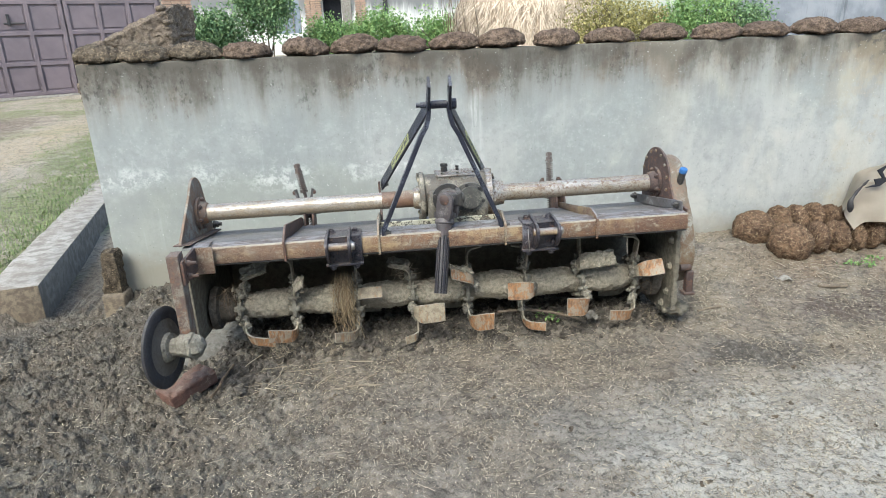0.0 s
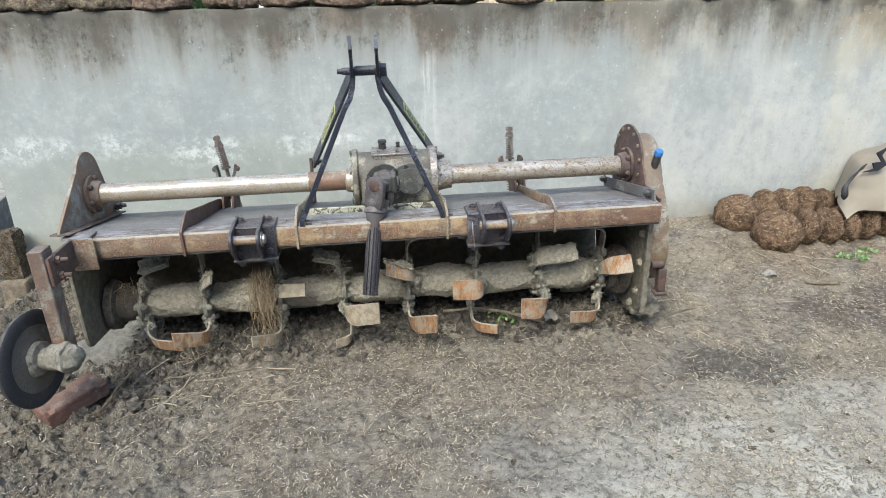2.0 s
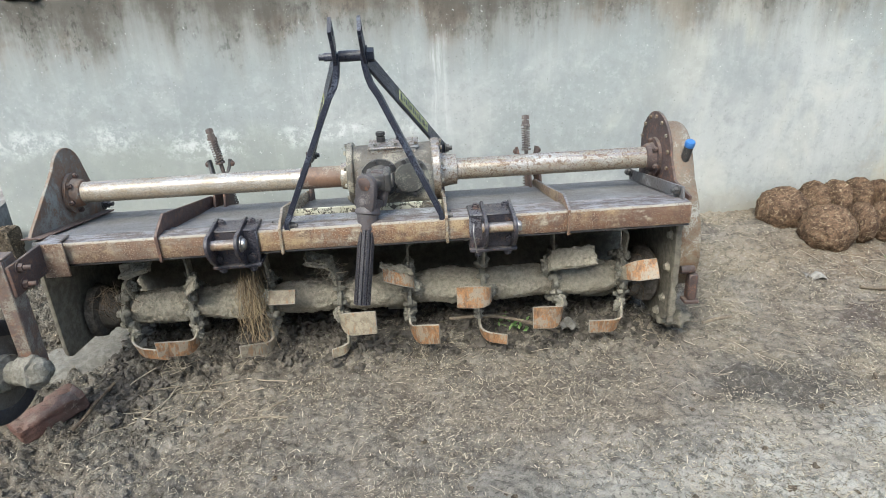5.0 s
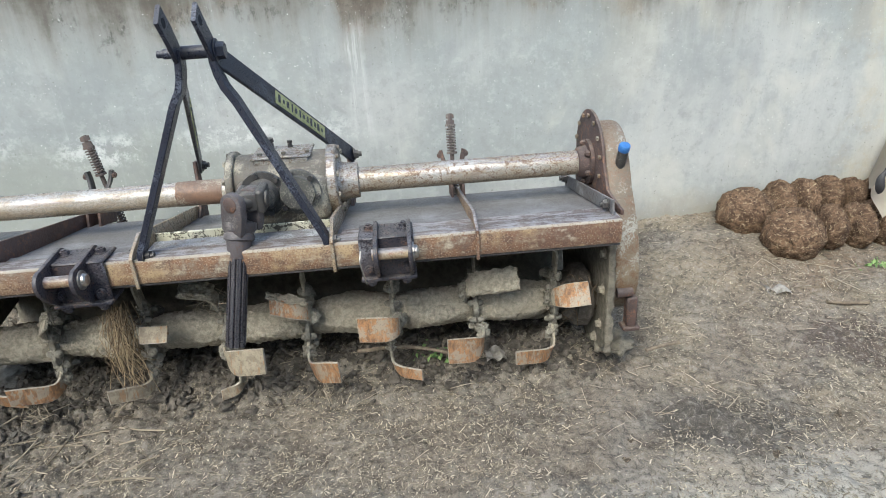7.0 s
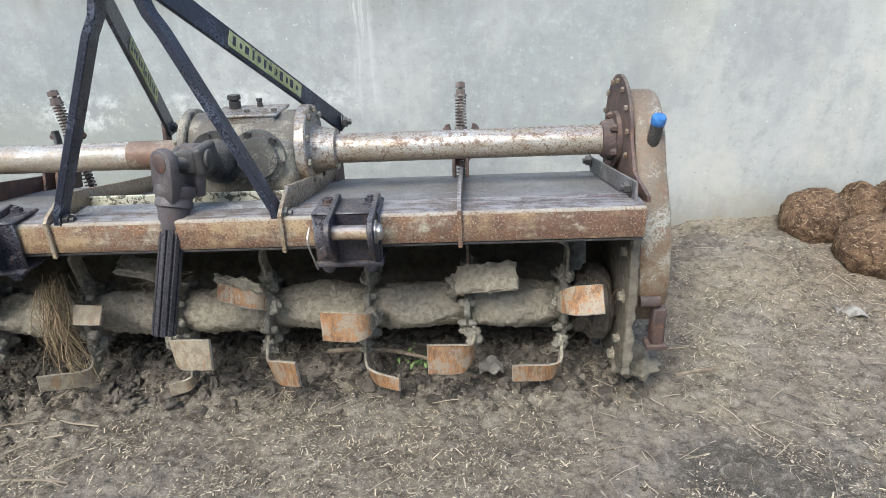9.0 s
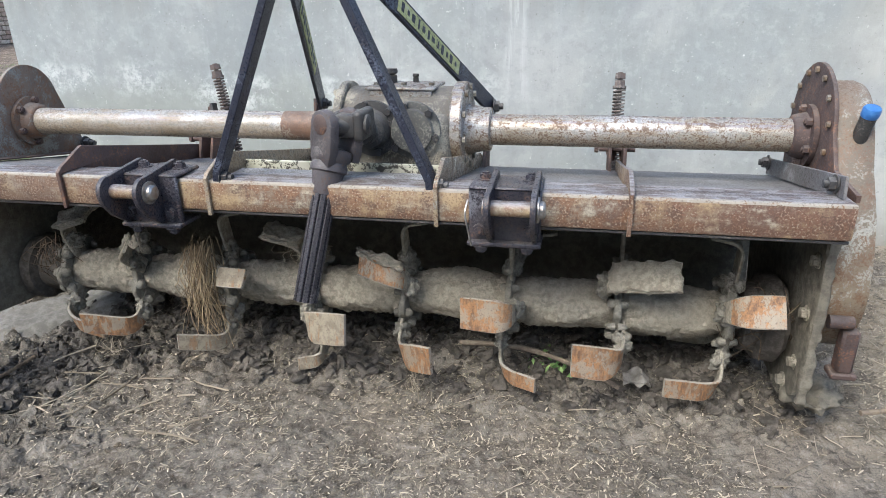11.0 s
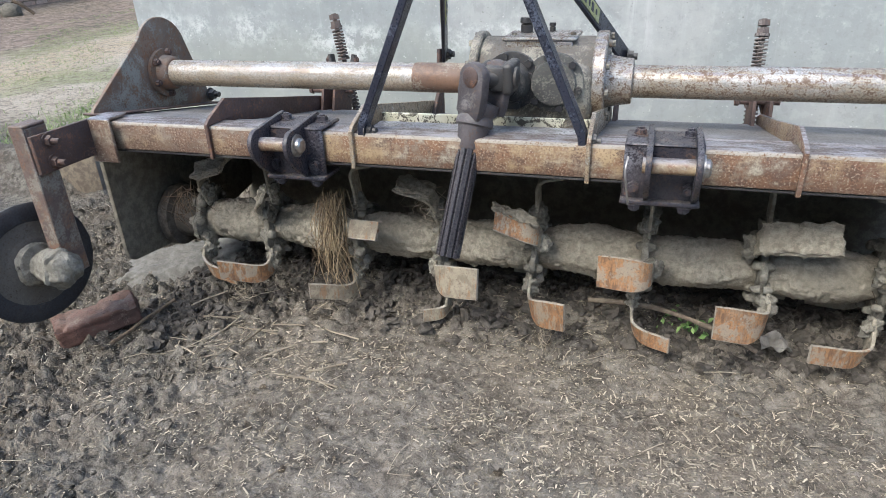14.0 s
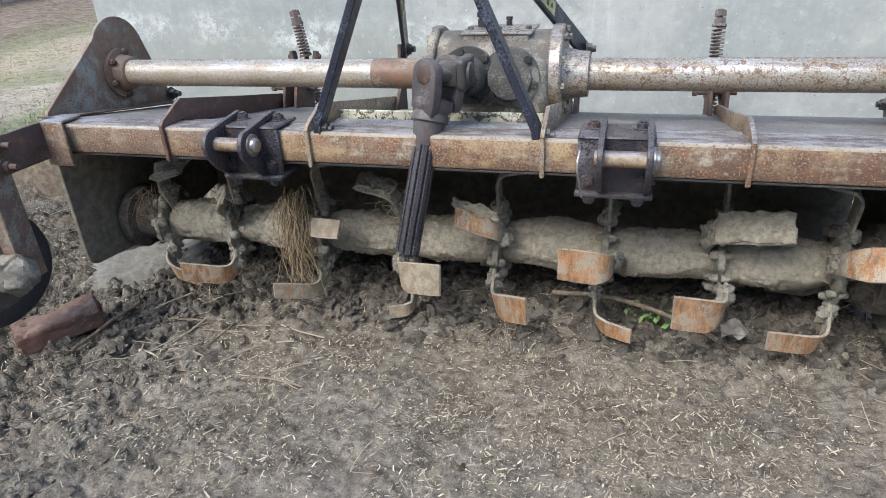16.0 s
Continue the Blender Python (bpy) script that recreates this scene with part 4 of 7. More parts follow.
for x0, x1 in ((-0.066, -0.042), (0.250, 0.282)):
    bm = bmesh.new()
    lathe(bm, (x0, -0.46, 0.706), (1, 0, 0), [(0, 0.113), (0.004, 0.117), (x1 - x0 - 0.004, 0.117), (x1 - x0, 0.113)], 40)
    rim = part("gear_flange", bm, M_IRON if x0 < 0.1 else M_TUBE, gear)
    for q in range(10):
        a = radians(36 * q + 10)
        bm = bmesh.new()
        hexbolt(bm, (x1 if x0 > 0.1 else x0, -0.46 + 0.104 * math.cos(a), 0.706 + 0.104 * math.sin(a)), (1 if x0 > 0.1 else -1, 0, 0), 0.009, 0.008, False)
        part("bolt", bm, M_IRON, rim)
bm = bmesh.new()
box(bm, (0.015, -0.525, 0.806), (0.205, -0.385, 0.815), 0.003)
box(bm, (0.025, -0.52, 0.74), (0.195, -0.39, 0.808), 0.004)
lid = part("gearbox_lid", bm, M_TUBE, gear, "lid in rust-stained cream paint")
for x, y, r, h in ((0.062, -0.43, 0.0165, 0.037), (0.128, -0.415, 0.008, 0.022)):
    bm = bmesh.new()
    lathe(bm, (x, y, 0.816), (0, 0, 1), [(0, r), (h * 0.5, r), (h * 0.55, r * 0.7), (h * 0.7, r * 1.15), (h, r * 1.05)], 14)
    part("breather_plug", bm, M_DARKIRON, lid)
for x, y in ((0.045, -0.52), (0.195, -0.52), (0.12, -0.52)):
    bm = bmesh.new()
    hexbolt(bm, (x, y + 0.01, 0.817), (0, 0, 1), 0.008, 0.007, False)
    part("bolt", bm, M_IRON, lid)


def round_cover(x, z, r, mat, bolts, spout):
    b = bmesh.new()
    pr = [(0, r), (0.012, r), (0.015, r * 0.78), (0.026, r * 0.74), (0.028, r * 0.55), (0.024, r * 0.2)]
    if spout:
        pr = [(0, r), (0.014, r), (0.017, r * 0.72), (0.05, r * 0.60), (0.055, r * 0.42), (0.09, r * 0.40)]
    lathe(b, (x, -0.595, z), (0, -1, 0), pr, 30)
    c = part("bearing_cover", b, mat, gear)
    for q in range(bolts):
        a = radians(45 + 360 / bolts * q)
        b = bmesh.new()
        hexbolt(b, (x + r * 0.88 * math.cos(a), -0.607, z + r * 0.88 * math.sin(a)), (0, -1, 0), 0.010, 0.010, False)
        part("bolt", b, M_DARKIRON, c)


round_cover(0.058, 0.722, 0.071, M_DARKIRON, 6, True)
round_cover(0.164, 0.719, 0.072, M_COVER, 6, False)

# universal joint and the splined half-shaft hanging from it
a0, a1 = Vector((0.022, -0.812, 0.690)), Vector((-0.022, -0.930, 0.380))
ax = (a1 - a0).normalized()
bm = bmesh.new()
u = ax.cross(Vector((0, 1, 0))).normalized()
w = ax.cross(u)
prof = []
for q in range(10):
    for da, r in ((-13, 0.0272), (-9, 0.0285), (9, 0.0285), (13, 0.0272), (15.5, 0.0225), (20.5, 0.0225)):
        prof.append((radians(36 * q + da), r))
top = [bm.verts.new(a0 + ax * 0.078 + (u * math.cos(a) + w * math.sin(a)) * r) for a, r in prof]
bot = [bm.verts.new(a1 + (u * math.cos(a) + w * math.sin(a)) * r) for a, r in prof]
for q in range(len(prof)):
    bm.faces.new((top[q], top[(q + 1) % len(prof)], bot[(q + 1) % len(prof)], bot[q]))
bm.faces.new(bot)
bm.faces.new(top[::-1])
bmesh.ops.recalc_face_normals(bm, faces=bm.faces)
shaft = part("drive_shaft", bm, M_SHAFT, tiller, "black splined drive shaft hanging from its universal joint", 25)
bm = bmesh.new()
lathe(bm, (0.058, -0.675, 0.735), (0.0, -1, 0.05), [(0, 0.034), (0.04, 0.036), (0.055, 0.03)], 20)
box(bm, (0.078, -0.812, 0.730), (0.104, -0.715, 0.798), 0.012, seg=3)
box(bm, (0.020, -0.800, 0.735), (0.040, -0.715, 0.793), 0.008, seg=2)
box(bm, (0.026, -0.735, 0.724), (0.100, -0.700, 0.782), 0.012, seg=3)
box(bm, (0.034, -0.815, 0.738), (0.086, -0.720, 0.792), 0.010, seg=2)
lathe(bm, (0.103, -0.782, 0.765), (1, 0, 0), [(0, 0.023), (0.007, 0.023), (0.010, 0.019), (0.0105, 0.0)], 22)
part("inner_yoke", bm, M_DARKIRON, shaft, "oily forged inner yoke")
bm = bmesh.new()
rod(bm, (0.020, -0.830, 0.765), (0.106, -0.772, 0.765), 0.019, seg=16)
part("joint_cross", bm, M_DARKIRON, shaft)
arm = [(0.037 * math.cos(radians(q)), 0.075 + 0.034 * math.sin(radians(q))) for q in range(-10, 191, 20)]
arm += [(-0.038, 0.045), (-0.036, 0.012), (-0.030, -0.014), (0.030, -0.014), (0.036, 0.012), (0.038, 0.045)]
YM = Matrix.Translation(a0 + Vector((0.012, 0.006, 0.006))) @ pose(0, 0, 0, -4, 6, -30)
for sgn in (-1, 1):
    bm = bmesh.new()
    slab(bm, [(-px, pz) for px, pz in arm], -0.013, 0.013, 0.006)
    bmesh.ops.transform(bm, matrix=YM @ Matrix.Translation((0, 0.036 * sgn, 0)) @ Matrix.Rotation(radians(90), 4, "Z"), verts=bm.verts)
    yoke = part("outer_yoke", bm, M_YOKE, shaft, "black forged yoke arm")
    bm = bmesh.new()
    lathe(bm, YM @ Vector((0, 0.044 * sgn, 0.077)), YM.to_3x3() @ Vector((0, sgn, 0)), [(0, 0.0225), (0.006, 0.0225), (0.009, 0.019), (0.0095, 0.0)], 22)
    part("bearing_cap", bm, M_RUSTDARK, shaft, "rusty round bearing cap")
bm = bmesh.new()
p0, p1 = YM @ Vector((0, -0.036, 0.077)), YM @ Vector((0, 0.036, 0.077))
rod(bm, p0, p1, 0.017, seg=16)
part("joint_cross", bm, M_DARKIRON, shaft)
bm = bmesh.new()
lathe(bm, a0 + ax * 0.012, -ax, [(0, 0.036), (0.012, 0.047), (0.032, 0.048), (0.040, 0.02)], 22)
part("yoke_root", bm, M_YOKE, shaft)
bm = bmesh.new()
lathe(bm, a0 - ax * 0.01, ax, [(0, 0.040), (0.022, 0.040), (0.026, 0.043), (0.038, 0.043), (0.042, 0.037), (0.056, 0.034), (0.090, 0.0305), (0.094, 0.027)], 28)
part("collar", bm, M_YOKE, shaft)

# hitch mast: two bent front legs, two rear stays whose upper ends form the clevis, a cross pin
for sgn, fx in ((-1, -0.252), (1, 0.268)):
    bx = 0.042 * sgn + 0.015
    bm = bmesh.new()
    strap(bm, [(fx, -0.838, 0.610), (fx * 0.98 + bx * 0.02, -0.839, 0.66), (fx * 0.1 + (bx + 0.016 * sgn) * 0.9, -0.849, 1.055), (bx + 0.014 * sgn, -0.849, 1.092), (bx + 0.005 * sgn, -0.850, 1.122), (bx, -0.850, 1.155), (bx, -0.850, 1.190)], (0, 1, 0), 0.044, 0.018)
    part("front_leg", bm, M_BLACK, tiller)
    bm = bmesh.new()
    rear = (0.312, -0.205, 0.715) if sgn > 0 else (-0.247, -0.195, 0.716)
    pin_at, foot_at = Vector((bx + 0.004 * sgn, -0.846, 1.172)), Vector(rear)
    line = [Vector((bx, -0.938, 1.277)), Vector((bx, -0.895, 1.229)), Vector((bx + 0.002 * sgn, -0.862, 1.190))] + [pin_at.lerp(foot_at, q) for q in (0.0, 0.03, 0.08, 0.3, 0.6, 0.9, 1.0)]
    side_dir = []
    for q in range(len(line)):
        d = (line[min(q + 1, len(line) - 1)] - line[max(q - 1, 0)]).normalized()
        side_dir.append(d.cross(Vector((1, 0, 0))))
    strap(bm, line, side_dir, 0.058, 0.011)
    stay = part("rear_stay", bm, M_BLACK, tiller, "black flat-bar stay with a greenish-yellow lettered band")
    bm = bmesh.new()
    hexbolt(bm, (fx + 0.010, -0.842, 0.645), (1, 0, 0), 0.016, 0.014, True, 0.012)
    part("bolt", bm, M_DARKIRON, tiller)
    bm = bmesh.new()
    hexbolt(bm, (rear[0] + 0.006, rear[1] - 0.01, rear[2] + 0.005), (1, 0, 0), 0.017, 0.014, True, 0.014)
    part("bolt", bm, M_DARKIRON, tiller)
    bm = bmesh.new()
    strap(bm, [(rear[0] - 0.014, rear[1] - 0.005, rear[2] + 0.02), (rear[0] - 0.014, rear[1] - 0.02, 0.60), (rear[0] - 0.014, rear[1] - 0.05, 0.53)], (0, 1, 0), [0.035, 0.05, 0.11], 0.012)
    part("stay_post", bm, M_RUSTDARK, tiller)
    # dark plug for the hole through the tip, its shade put into the colour
    bm = bmesh.new()
    tp = Vector((bx, -0.922, 1.256))
    lathe(bm, tp - Vector((0.0062, 0, 0)), (1, 0, 0), [(0, 0.012), (0.0124, 0.012)], 18)
    part("pin_hole", bm, M_DARKHOLE, stay)
    m0, m1 = pin_at.lerp(foot_at, 0.27), pin_at.lerp(foot_at, 0.78)
    d = (m1 - m0).normalized()
    n = d.cross(Vector((1, 0, 0))).normalized()
    out = n.cross(d).normalized()
    out = out if out.x > 0 else -out
    for face in (1, -1):
        bm = bmesh.new()
        o = out * 0.0068 * face
        strap(bm, [m0 + o + (m1 - m0) * 0.12, m0 + o + (m1 - m0) * 0.86], n, 0.040, 0.0016)
        part("lettered_band", bm, M_YELLOW, stay, "worn greenish-yellow band with dark writing")
        for q in range(12):
            f0 = 0.15 + 0.058 * q + (0.0, 0.006, -0.004, 0.009)[q % 4]
            bm = bmesh.new()
            oo = out * 0.0084 * face
            strap(bm, [m0 + oo + (m1 - m0) * f0, m0 + oo + (m1 - m0) * (f0 + (0.026, 0.014, 0.032, 0.019)[(q * 3) % 4])], n, (0.024, 0.013, 0.020, 0.027, 0.016)[q % 5], 0.0012)
            part("letter_bar", bm, M_BLACK, stay)
bm = bmesh.new()
rod(bm, (-0.062, -0.849, 1.180), (0.086, -0.849, 1.180), 0.0125, seg=16)
rod(bm, (-0.078, -0.849, 1.180), (-0.060, -0.849, 1.180), 0.009, seg=12)
rod(bm, (-0.018, -0.849, 1.180), (0.050, -0.849, 1.180), 0.0165, seg=18)
pin = part("cross_pin", bm, M_BLACK, tiller)
bm = bmesh.new()
hexbolt(bm, (0.066, -0.849, 1.180), (1, 0, 0), 0.022, 0.020)
part("nut", bm, M_BLACK, pin)


# lower hitch clevises on the beam
def clevis(x0, sgn):
    """Two cheeks with a pin, on a bolted L-shaped saddle; sgn: the side on which the cheeks stand."""
    b = bmesh.new()
    box(b, (x0 - 0.078, BF - 0.014, 0.534), (x0 + 0.078, BF - 0.002, BT + 0.012), 0.004)
    box(b, (x0 - 0.078, BF - 0.014, BT + 0.002), (x0 + 0.078, -0.77, BT + 0.013), 0.004)
    c = part("hitch_clevis", b, M_CLEVIS, tiller, "blackened hitch clevis bolted to the beam")
    b = bmesh.new()
    box(b, (x0 - 0.080, BF - 0.030, 0.526), (x0 + 0.080, -0.80, 0.537), 0.004, seg=2)
    part("base_plate", b, M_CLEVIS, c)
    cheeks = (x0 - 0.028 * sgn, x0 + 0.066 * sgn)
    for q in cheeks:
        b = bmesh.new()
        prof = [(BF - 0.010, 0.537), (BF - 0.030, 0.540), (BF - 0.068, 0.566), (BF - 0.096, 0.602)] + arc(BF - 0.066, 0.626, 0.036, 190, 80, 6) + [(BF - 0.01, 0.668), (-0.80, 0.676), (-0.785, 0.668), (-0.785, BT + 0.010), (BF - 0.010, BT + 0.010)]
        slab(b, prof, q - 0.006, q + 0.006, 0.002)
        part("cheek", b, M_CLEVIS, c)
    b = bmesh.new()
    rod(b, (cheeks[0] - 0.012 * sgn, BF - 0.058, 0.624), (cheeks[1] + 0.012 * sgn, BF - 0.058, 0.624), 0.0165, seg=18)
    p = part("hitch_pin", b, M_BEAM, c, "rusty hitch pin")
    b = bmesh.new()
    e = max(cheeks) + 0.007
    lathe(b, (e, BF - 0.058, 0.624), (1, 0, 0), [(0, 0.027), (0.004, 0.027), (0.005, 0.019), (0.012, 0.0185), (0.016, 0.014)], 20)
    part("pin_washer", b, M_STEEL, c, "bright worn washer")
    for px, py, pz, d in ((-0.055, BF - 0.012, 0.562, (0, -1, 0)), (0.055, BF - 0.012, 0.562, (0, -1, 0)), (-0.05, -0.81, BT + 0.012, (0, 0, 1)), (0.05, -0.81, BT + 0.012, (0, 0, 1)),
                          (-0.05, BF - 0.012, 0.526, (0, 0, -1)), (0.05, BF - 0.012, 0.526, (0, 0, -1))):
        b = bmesh.new()
        hexbolt(b, (x0 + px, py, pz), d, 0.014, 0.012, True, 0.006)
        part("bolt", b, M_CLEVIS, c)
    return c


clevis(-0.424, -1)
right_clevis = clevis(0.433, 1)
bm = bmesh.new()
pipe(bm, curve_pts([(0.365, BF - 0.075, 0.645), (0.362, BF - 0.095, 0.62), (0.368, BF - 0.085, 0.575), (0.372, BF - 0.075, 0.545)], 4), 0.0022)
part("retaining_clip", bm, M_STEEL, right_clevis, "thin bright wire clip")


# rear spring adjusters
def spring(base, tip, lean):
    base, tip = Vector(base), Vector(tip)
    x = base.x if lean else tip.x
    d = (tip - base).normalized()
    b = bmesh.new()
    rod(b, base, tip - d * 0.002, 0.0085, seg=12)
    s = part("depth_rod", b, M_SPRING, tiller, "rusty spring-loaded depth rod")
    for h in (0.008, 0.030):
        b = bmesh.new()
        hexbolt(b, tip - d * (h + 0.016), d, 0.0185, 0.017, False)
        part("nut", b, M_SPRING, s)
    for lo, hi in ((0.085, 0.17), (-0.01, 0.06)):
        if hi > 0.1:
            p0, p1 = tip - d * 0.15, tip - d * 0.055
        else:
            p0, p1 = base + d * 0.03, base + d * 0.13
        b = bmesh.new()
        u = d.orthogonal().normalized()
        w = d.cross(u)
        n = (9 if hi > 0.1 else 8) * 14
        pipe(b, [p0.lerp(p1, q / n) + (u * math.cos(2 * math.pi * q / 14) + w * math.sin(2 * math.pi * q / 14)) * 0.0170 for q in range(n + 1)], 0.0030, 6)
        part("coil_spring", b, M_SPRING, s)
    for h in (0.052, 0.160):
        b = bmesh.new()
        rod(b, tip - d * h, tip - d * (h - 0.008), 0.021, seg=16)
        part("washer", b, M_SPRING, s)
    m = tip - d * 0.17
    for q in (-1, 1):
        b = bmesh.new()
        strap(b, curve_pts([m + Vector((0.046 * q, -0.01, 0.030)), m + Vector((0.038 * q, -0.02, -0.004)), m + Vector((0.020 * q, -0.06, -0.06)), (x + 0.012 * q, -0.19, 0.57)], 4), (0, 1, 0.3), [0.028] * 13, 0.013)
        part("fork_arm", b, M_DARKIRON if lean else M_RUSTDARK, s)
        b = bmesh.new()
        hexbolt(b, m + Vector((0.046 * q, -0.015, 0.012)), (q, 0, 0), 0.013, 0.010, False, 0.006)
        part("bolt", b, M_RUSTDARK, s)
    b = bmesh.new()
    slab(b, [(-0.30, 0.55), (-0.17, 0.52), (-0.15, 0.60), (-0.19, 0.65), (-0.27, 0.63)], x - 0.030, x - 0.020, 0.002)
    slab(b, [(-0.30, 0.55), (-0.17, 0.52), (-0.15, 0.60), (-0.19, 0.65), (-0.27, 0.63)], x + 0.012, x + 0.022, 0.002)
    part("spring_bracket", b, M_RUSTDARK, s)
    b = bmesh.new()
    rod(b, (x - 0.10 if lean else x - 0.055, -0.20, 0.595), (x + 0.05, -0.20, 0.595), 0.009, seg=10)
    hexbolt(b, (x - 0.10 if lean else x - 0.055, -0.20, 0.595), (-1, 0, 0), 0.013, 0.012, False)
    part("bracket_pin", b, M_RUSTDARK, s)


spring((-0.630, -0.078, 0.440), (-0.696, -0.060, 0.834), 1)
spring((0.690, -0.088, 0.440), (0.693, -0.008, 0.800), 0)

# rotor
RY, RZ = -0.575, 0.252
FL = [-0.955, -0.70, -0.40, -0.135, 0.132, 0.42, 0.70, 0.97]
for a, b in zip(FL, FL[1:]):
    bm = bmesh.new()
    n, seg = 64, 56
    rings = []
    fat = random.uniform(0.013, 0.024)
    for k in range(n + 1):
        t = k / n
        x = a + 0.006 + (b - a - 0.012) * t
        ring = []
        for j in range(seg):
            an = 2 * math.pi * j / seg
            q = Vector((x * 7, math.cos(an) * 1.3, math.sin(an) * 1.3 + a * 9))
            q2 = Vector((x * 30, math.cos(an) * 5, math.sin(an) * 5))
            r = 0.049 + fat * math.sin(math.pi * t) ** 0.55 + 0.012 * noise.noise(q) + 0.006 * noise.noise(q2) + 0.006 * noise.noise(q2 * 2.3) + 0.0035 * noise.noise(q2 * 5.1)
            ring.append(bm.verts.new((x, RY + r * math.cos(an), RZ + r * math.sin(an))))
        rings.append(ring)
    for p, q in zip(rings, rings[1:]):
        for j in range(seg):
            bm.faces.new((p[j], q[j], q[(j + 1) % seg], p[(j + 1) % seg]))
    bm.faces.new(rings[0])
    bm.faces.new(rings[-1][::-1])
    bmesh.ops.recalc_face_normals(bm, faces=bm.faces)
    part("caked_shaft", bm, M_MUD, tiller, "lumpy mud-caked stretch of shaft", 70)


def lump_bolt(b, p, axis, r, h, seed):
    """A bolt head rounded over by dried mud."""
    lathe(b, p, axis, [(-0.004, r * 1.1), (h * 0.35, r * 1.05), (h * 0.8, r * 0.85), (h, r * 0.45), (h * 1.04, 0.0)], 9)
    wobble(b, r * 0.28, 55, seed)


def flange(x, turn):
    """Blade-carrier disc with its bolts, all clogged with mud."""
    b = bmesh.new()
    prof = []
    for q in range(48):
        a = radians(7.5 * q + turn)
        r = 0.094 + 0.011 * math.cos(6 * radians(7.5 * q)) + 0.006 * noise.noise(Vector((x * 9, math.cos(a) * 4, math.sin(a) * 4)))
        prof.append((RY + r * math.cos(a), RZ + r * math.sin(a)))
    slab(b, prof, x - 0.009, x + 0.009, 0.004)
    wobble(b, 0.004, 30, x * 5)
    f = part("carrier_disc", b, M_HUB, tiller, "", 60)
    for q in range(9):
        a = radians(40 * q + turn + 8)
        for sg in (-1, 1):
            b = bmesh.new()
            rr = 0.083 + 0.006 * math.sin(q * 2.1 + x * 5)
            lump_bolt(b, (x + sg * 0.008, RY + rr * math.cos(a), RZ + rr * math.sin(a)), (sg, 0, 0), 0.0125 + 0.003 * math.sin(q * 5.3 + x), 0.018, q + x * 3)
            part("bolt", b, M_HUB, f, "", 80)


for k, x in enumerate(FL):
    flange(x, 17 * k)


def blade(root, tip, width, wdeg, cake, mat):
    """An L-shaped blade bolted to a carrier: shank outwards, bend at the root, then a foot along the shaft to the tip."""
    root, tip = Vector(root), Vector(tip)
    o = Vector((root.x, RY, RZ))
    d = root - o
    R = d.length
    d.normalize()
    t = Vector((0, -d.z, d.y))
    w = Vector((0, math.cos(radians(wdeg)), math.sin(radians(wdeg))))
    w = w if w.dot(t) > 0 else -w
    f = (tip - root).normalized()
    rb = min(0.060, (tip - root).length * 0.5)
    corner = [(root - d * rb) * (1 - q) ** 2 + root * 2 * q * (1 - q) + (root + f * rb) * q * q for q in (0.0, 0.14, 0.28, 0.42, 0.56, 0.70, 0.85, 1.0)]
    pts = [o + d * 0.06, o + d * (0.06 + (R - rb - 0.06) * 0.55)] + corner + [root.lerp(tip, 0.7), tip]
    wid = [0.046, 0.050] + [0.052 + (width - 0.052) * q for q in (0.0, 0.1, 0.25, 0.45, 0.65, 0.85, 1.0, 1.0)] + [width, width * 0.97]
    turn = [t, t] + [t.lerp(w, q) for q in (0.0, 0.08, 0.22, 0.42, 0.62, 0.8, 0.92, 1.0)] + [w, w]
    b = bmesh.new()
    strap(b, pts, turn, wid, 0.0085, False)
    bl = part("blade", b, mat, tiller, "rusty L-shaped tilling blade" if not cake else "tilling blade caked with dry mud")
    bl.data.materials.append(M_MUD)
    bl.data.materials.append(M_BLADE_EDGE)
    for g in bl.data.polygons:
        ring = g.index // 8
        if ring < 4:
            g.material_index = 1
        elif g.index % 8 not in (0, 4) and mat is not M_MUD:
            g.material_index = 2
    if cake:
        b = bmesh.new()
        n = f.cross(w).normalized()
        n = n if n.z > 0 else -n
        thin = cake < 0.01
        c = root.lerp(tip, 0.58) + n * cake * 0.6 + (w if w.z > 0 else -w) * (width * 0.36 if thin else 0.0)
        bmesh.ops.create_cube(b, size=2)
        bmesh.ops.subdivide_edges(b, edges=b.edges[:], cuts=14, use_grid_fill=True)
        bmesh.ops.transform(b, matrix=Matrix.Translation(c) @ Matrix((f, w, n)).transposed().to_4x4() @ Matrix.Diagonal(((tip - root).length * 0.52, width * (0.16 if thin else 0.47), cake * 0.7, 1)), verts=b.verts)
        seed = root.x * 3 + wdeg
        wobble(b, 0.010, 20, seed)
        wobble(b, 0.009, 48, seed)
        wobble(b, 0.004, 110, seed + 2)
        part("mud_cake", b, M_MUD, bl, "", 70)
    # clods round the shank
    b = bmesh.new()
    bmesh.ops.create_icosphere(b, subdivisions=4, radius=0.023, matrix=Matrix.Translation(o + d * min(0.115, R * 0.7)) @ Matrix.Diagonal((0.8, 1.1, 1.25, 1)))
    wobble(b, 0.016, 38, root.x * 7 + wdeg)
    wobble(b, 0.008, 90, root.x)
    wobble(b, 0.004, 190, root.x)
    part("shank_clod", b, M_HUB, bl, "", 70)


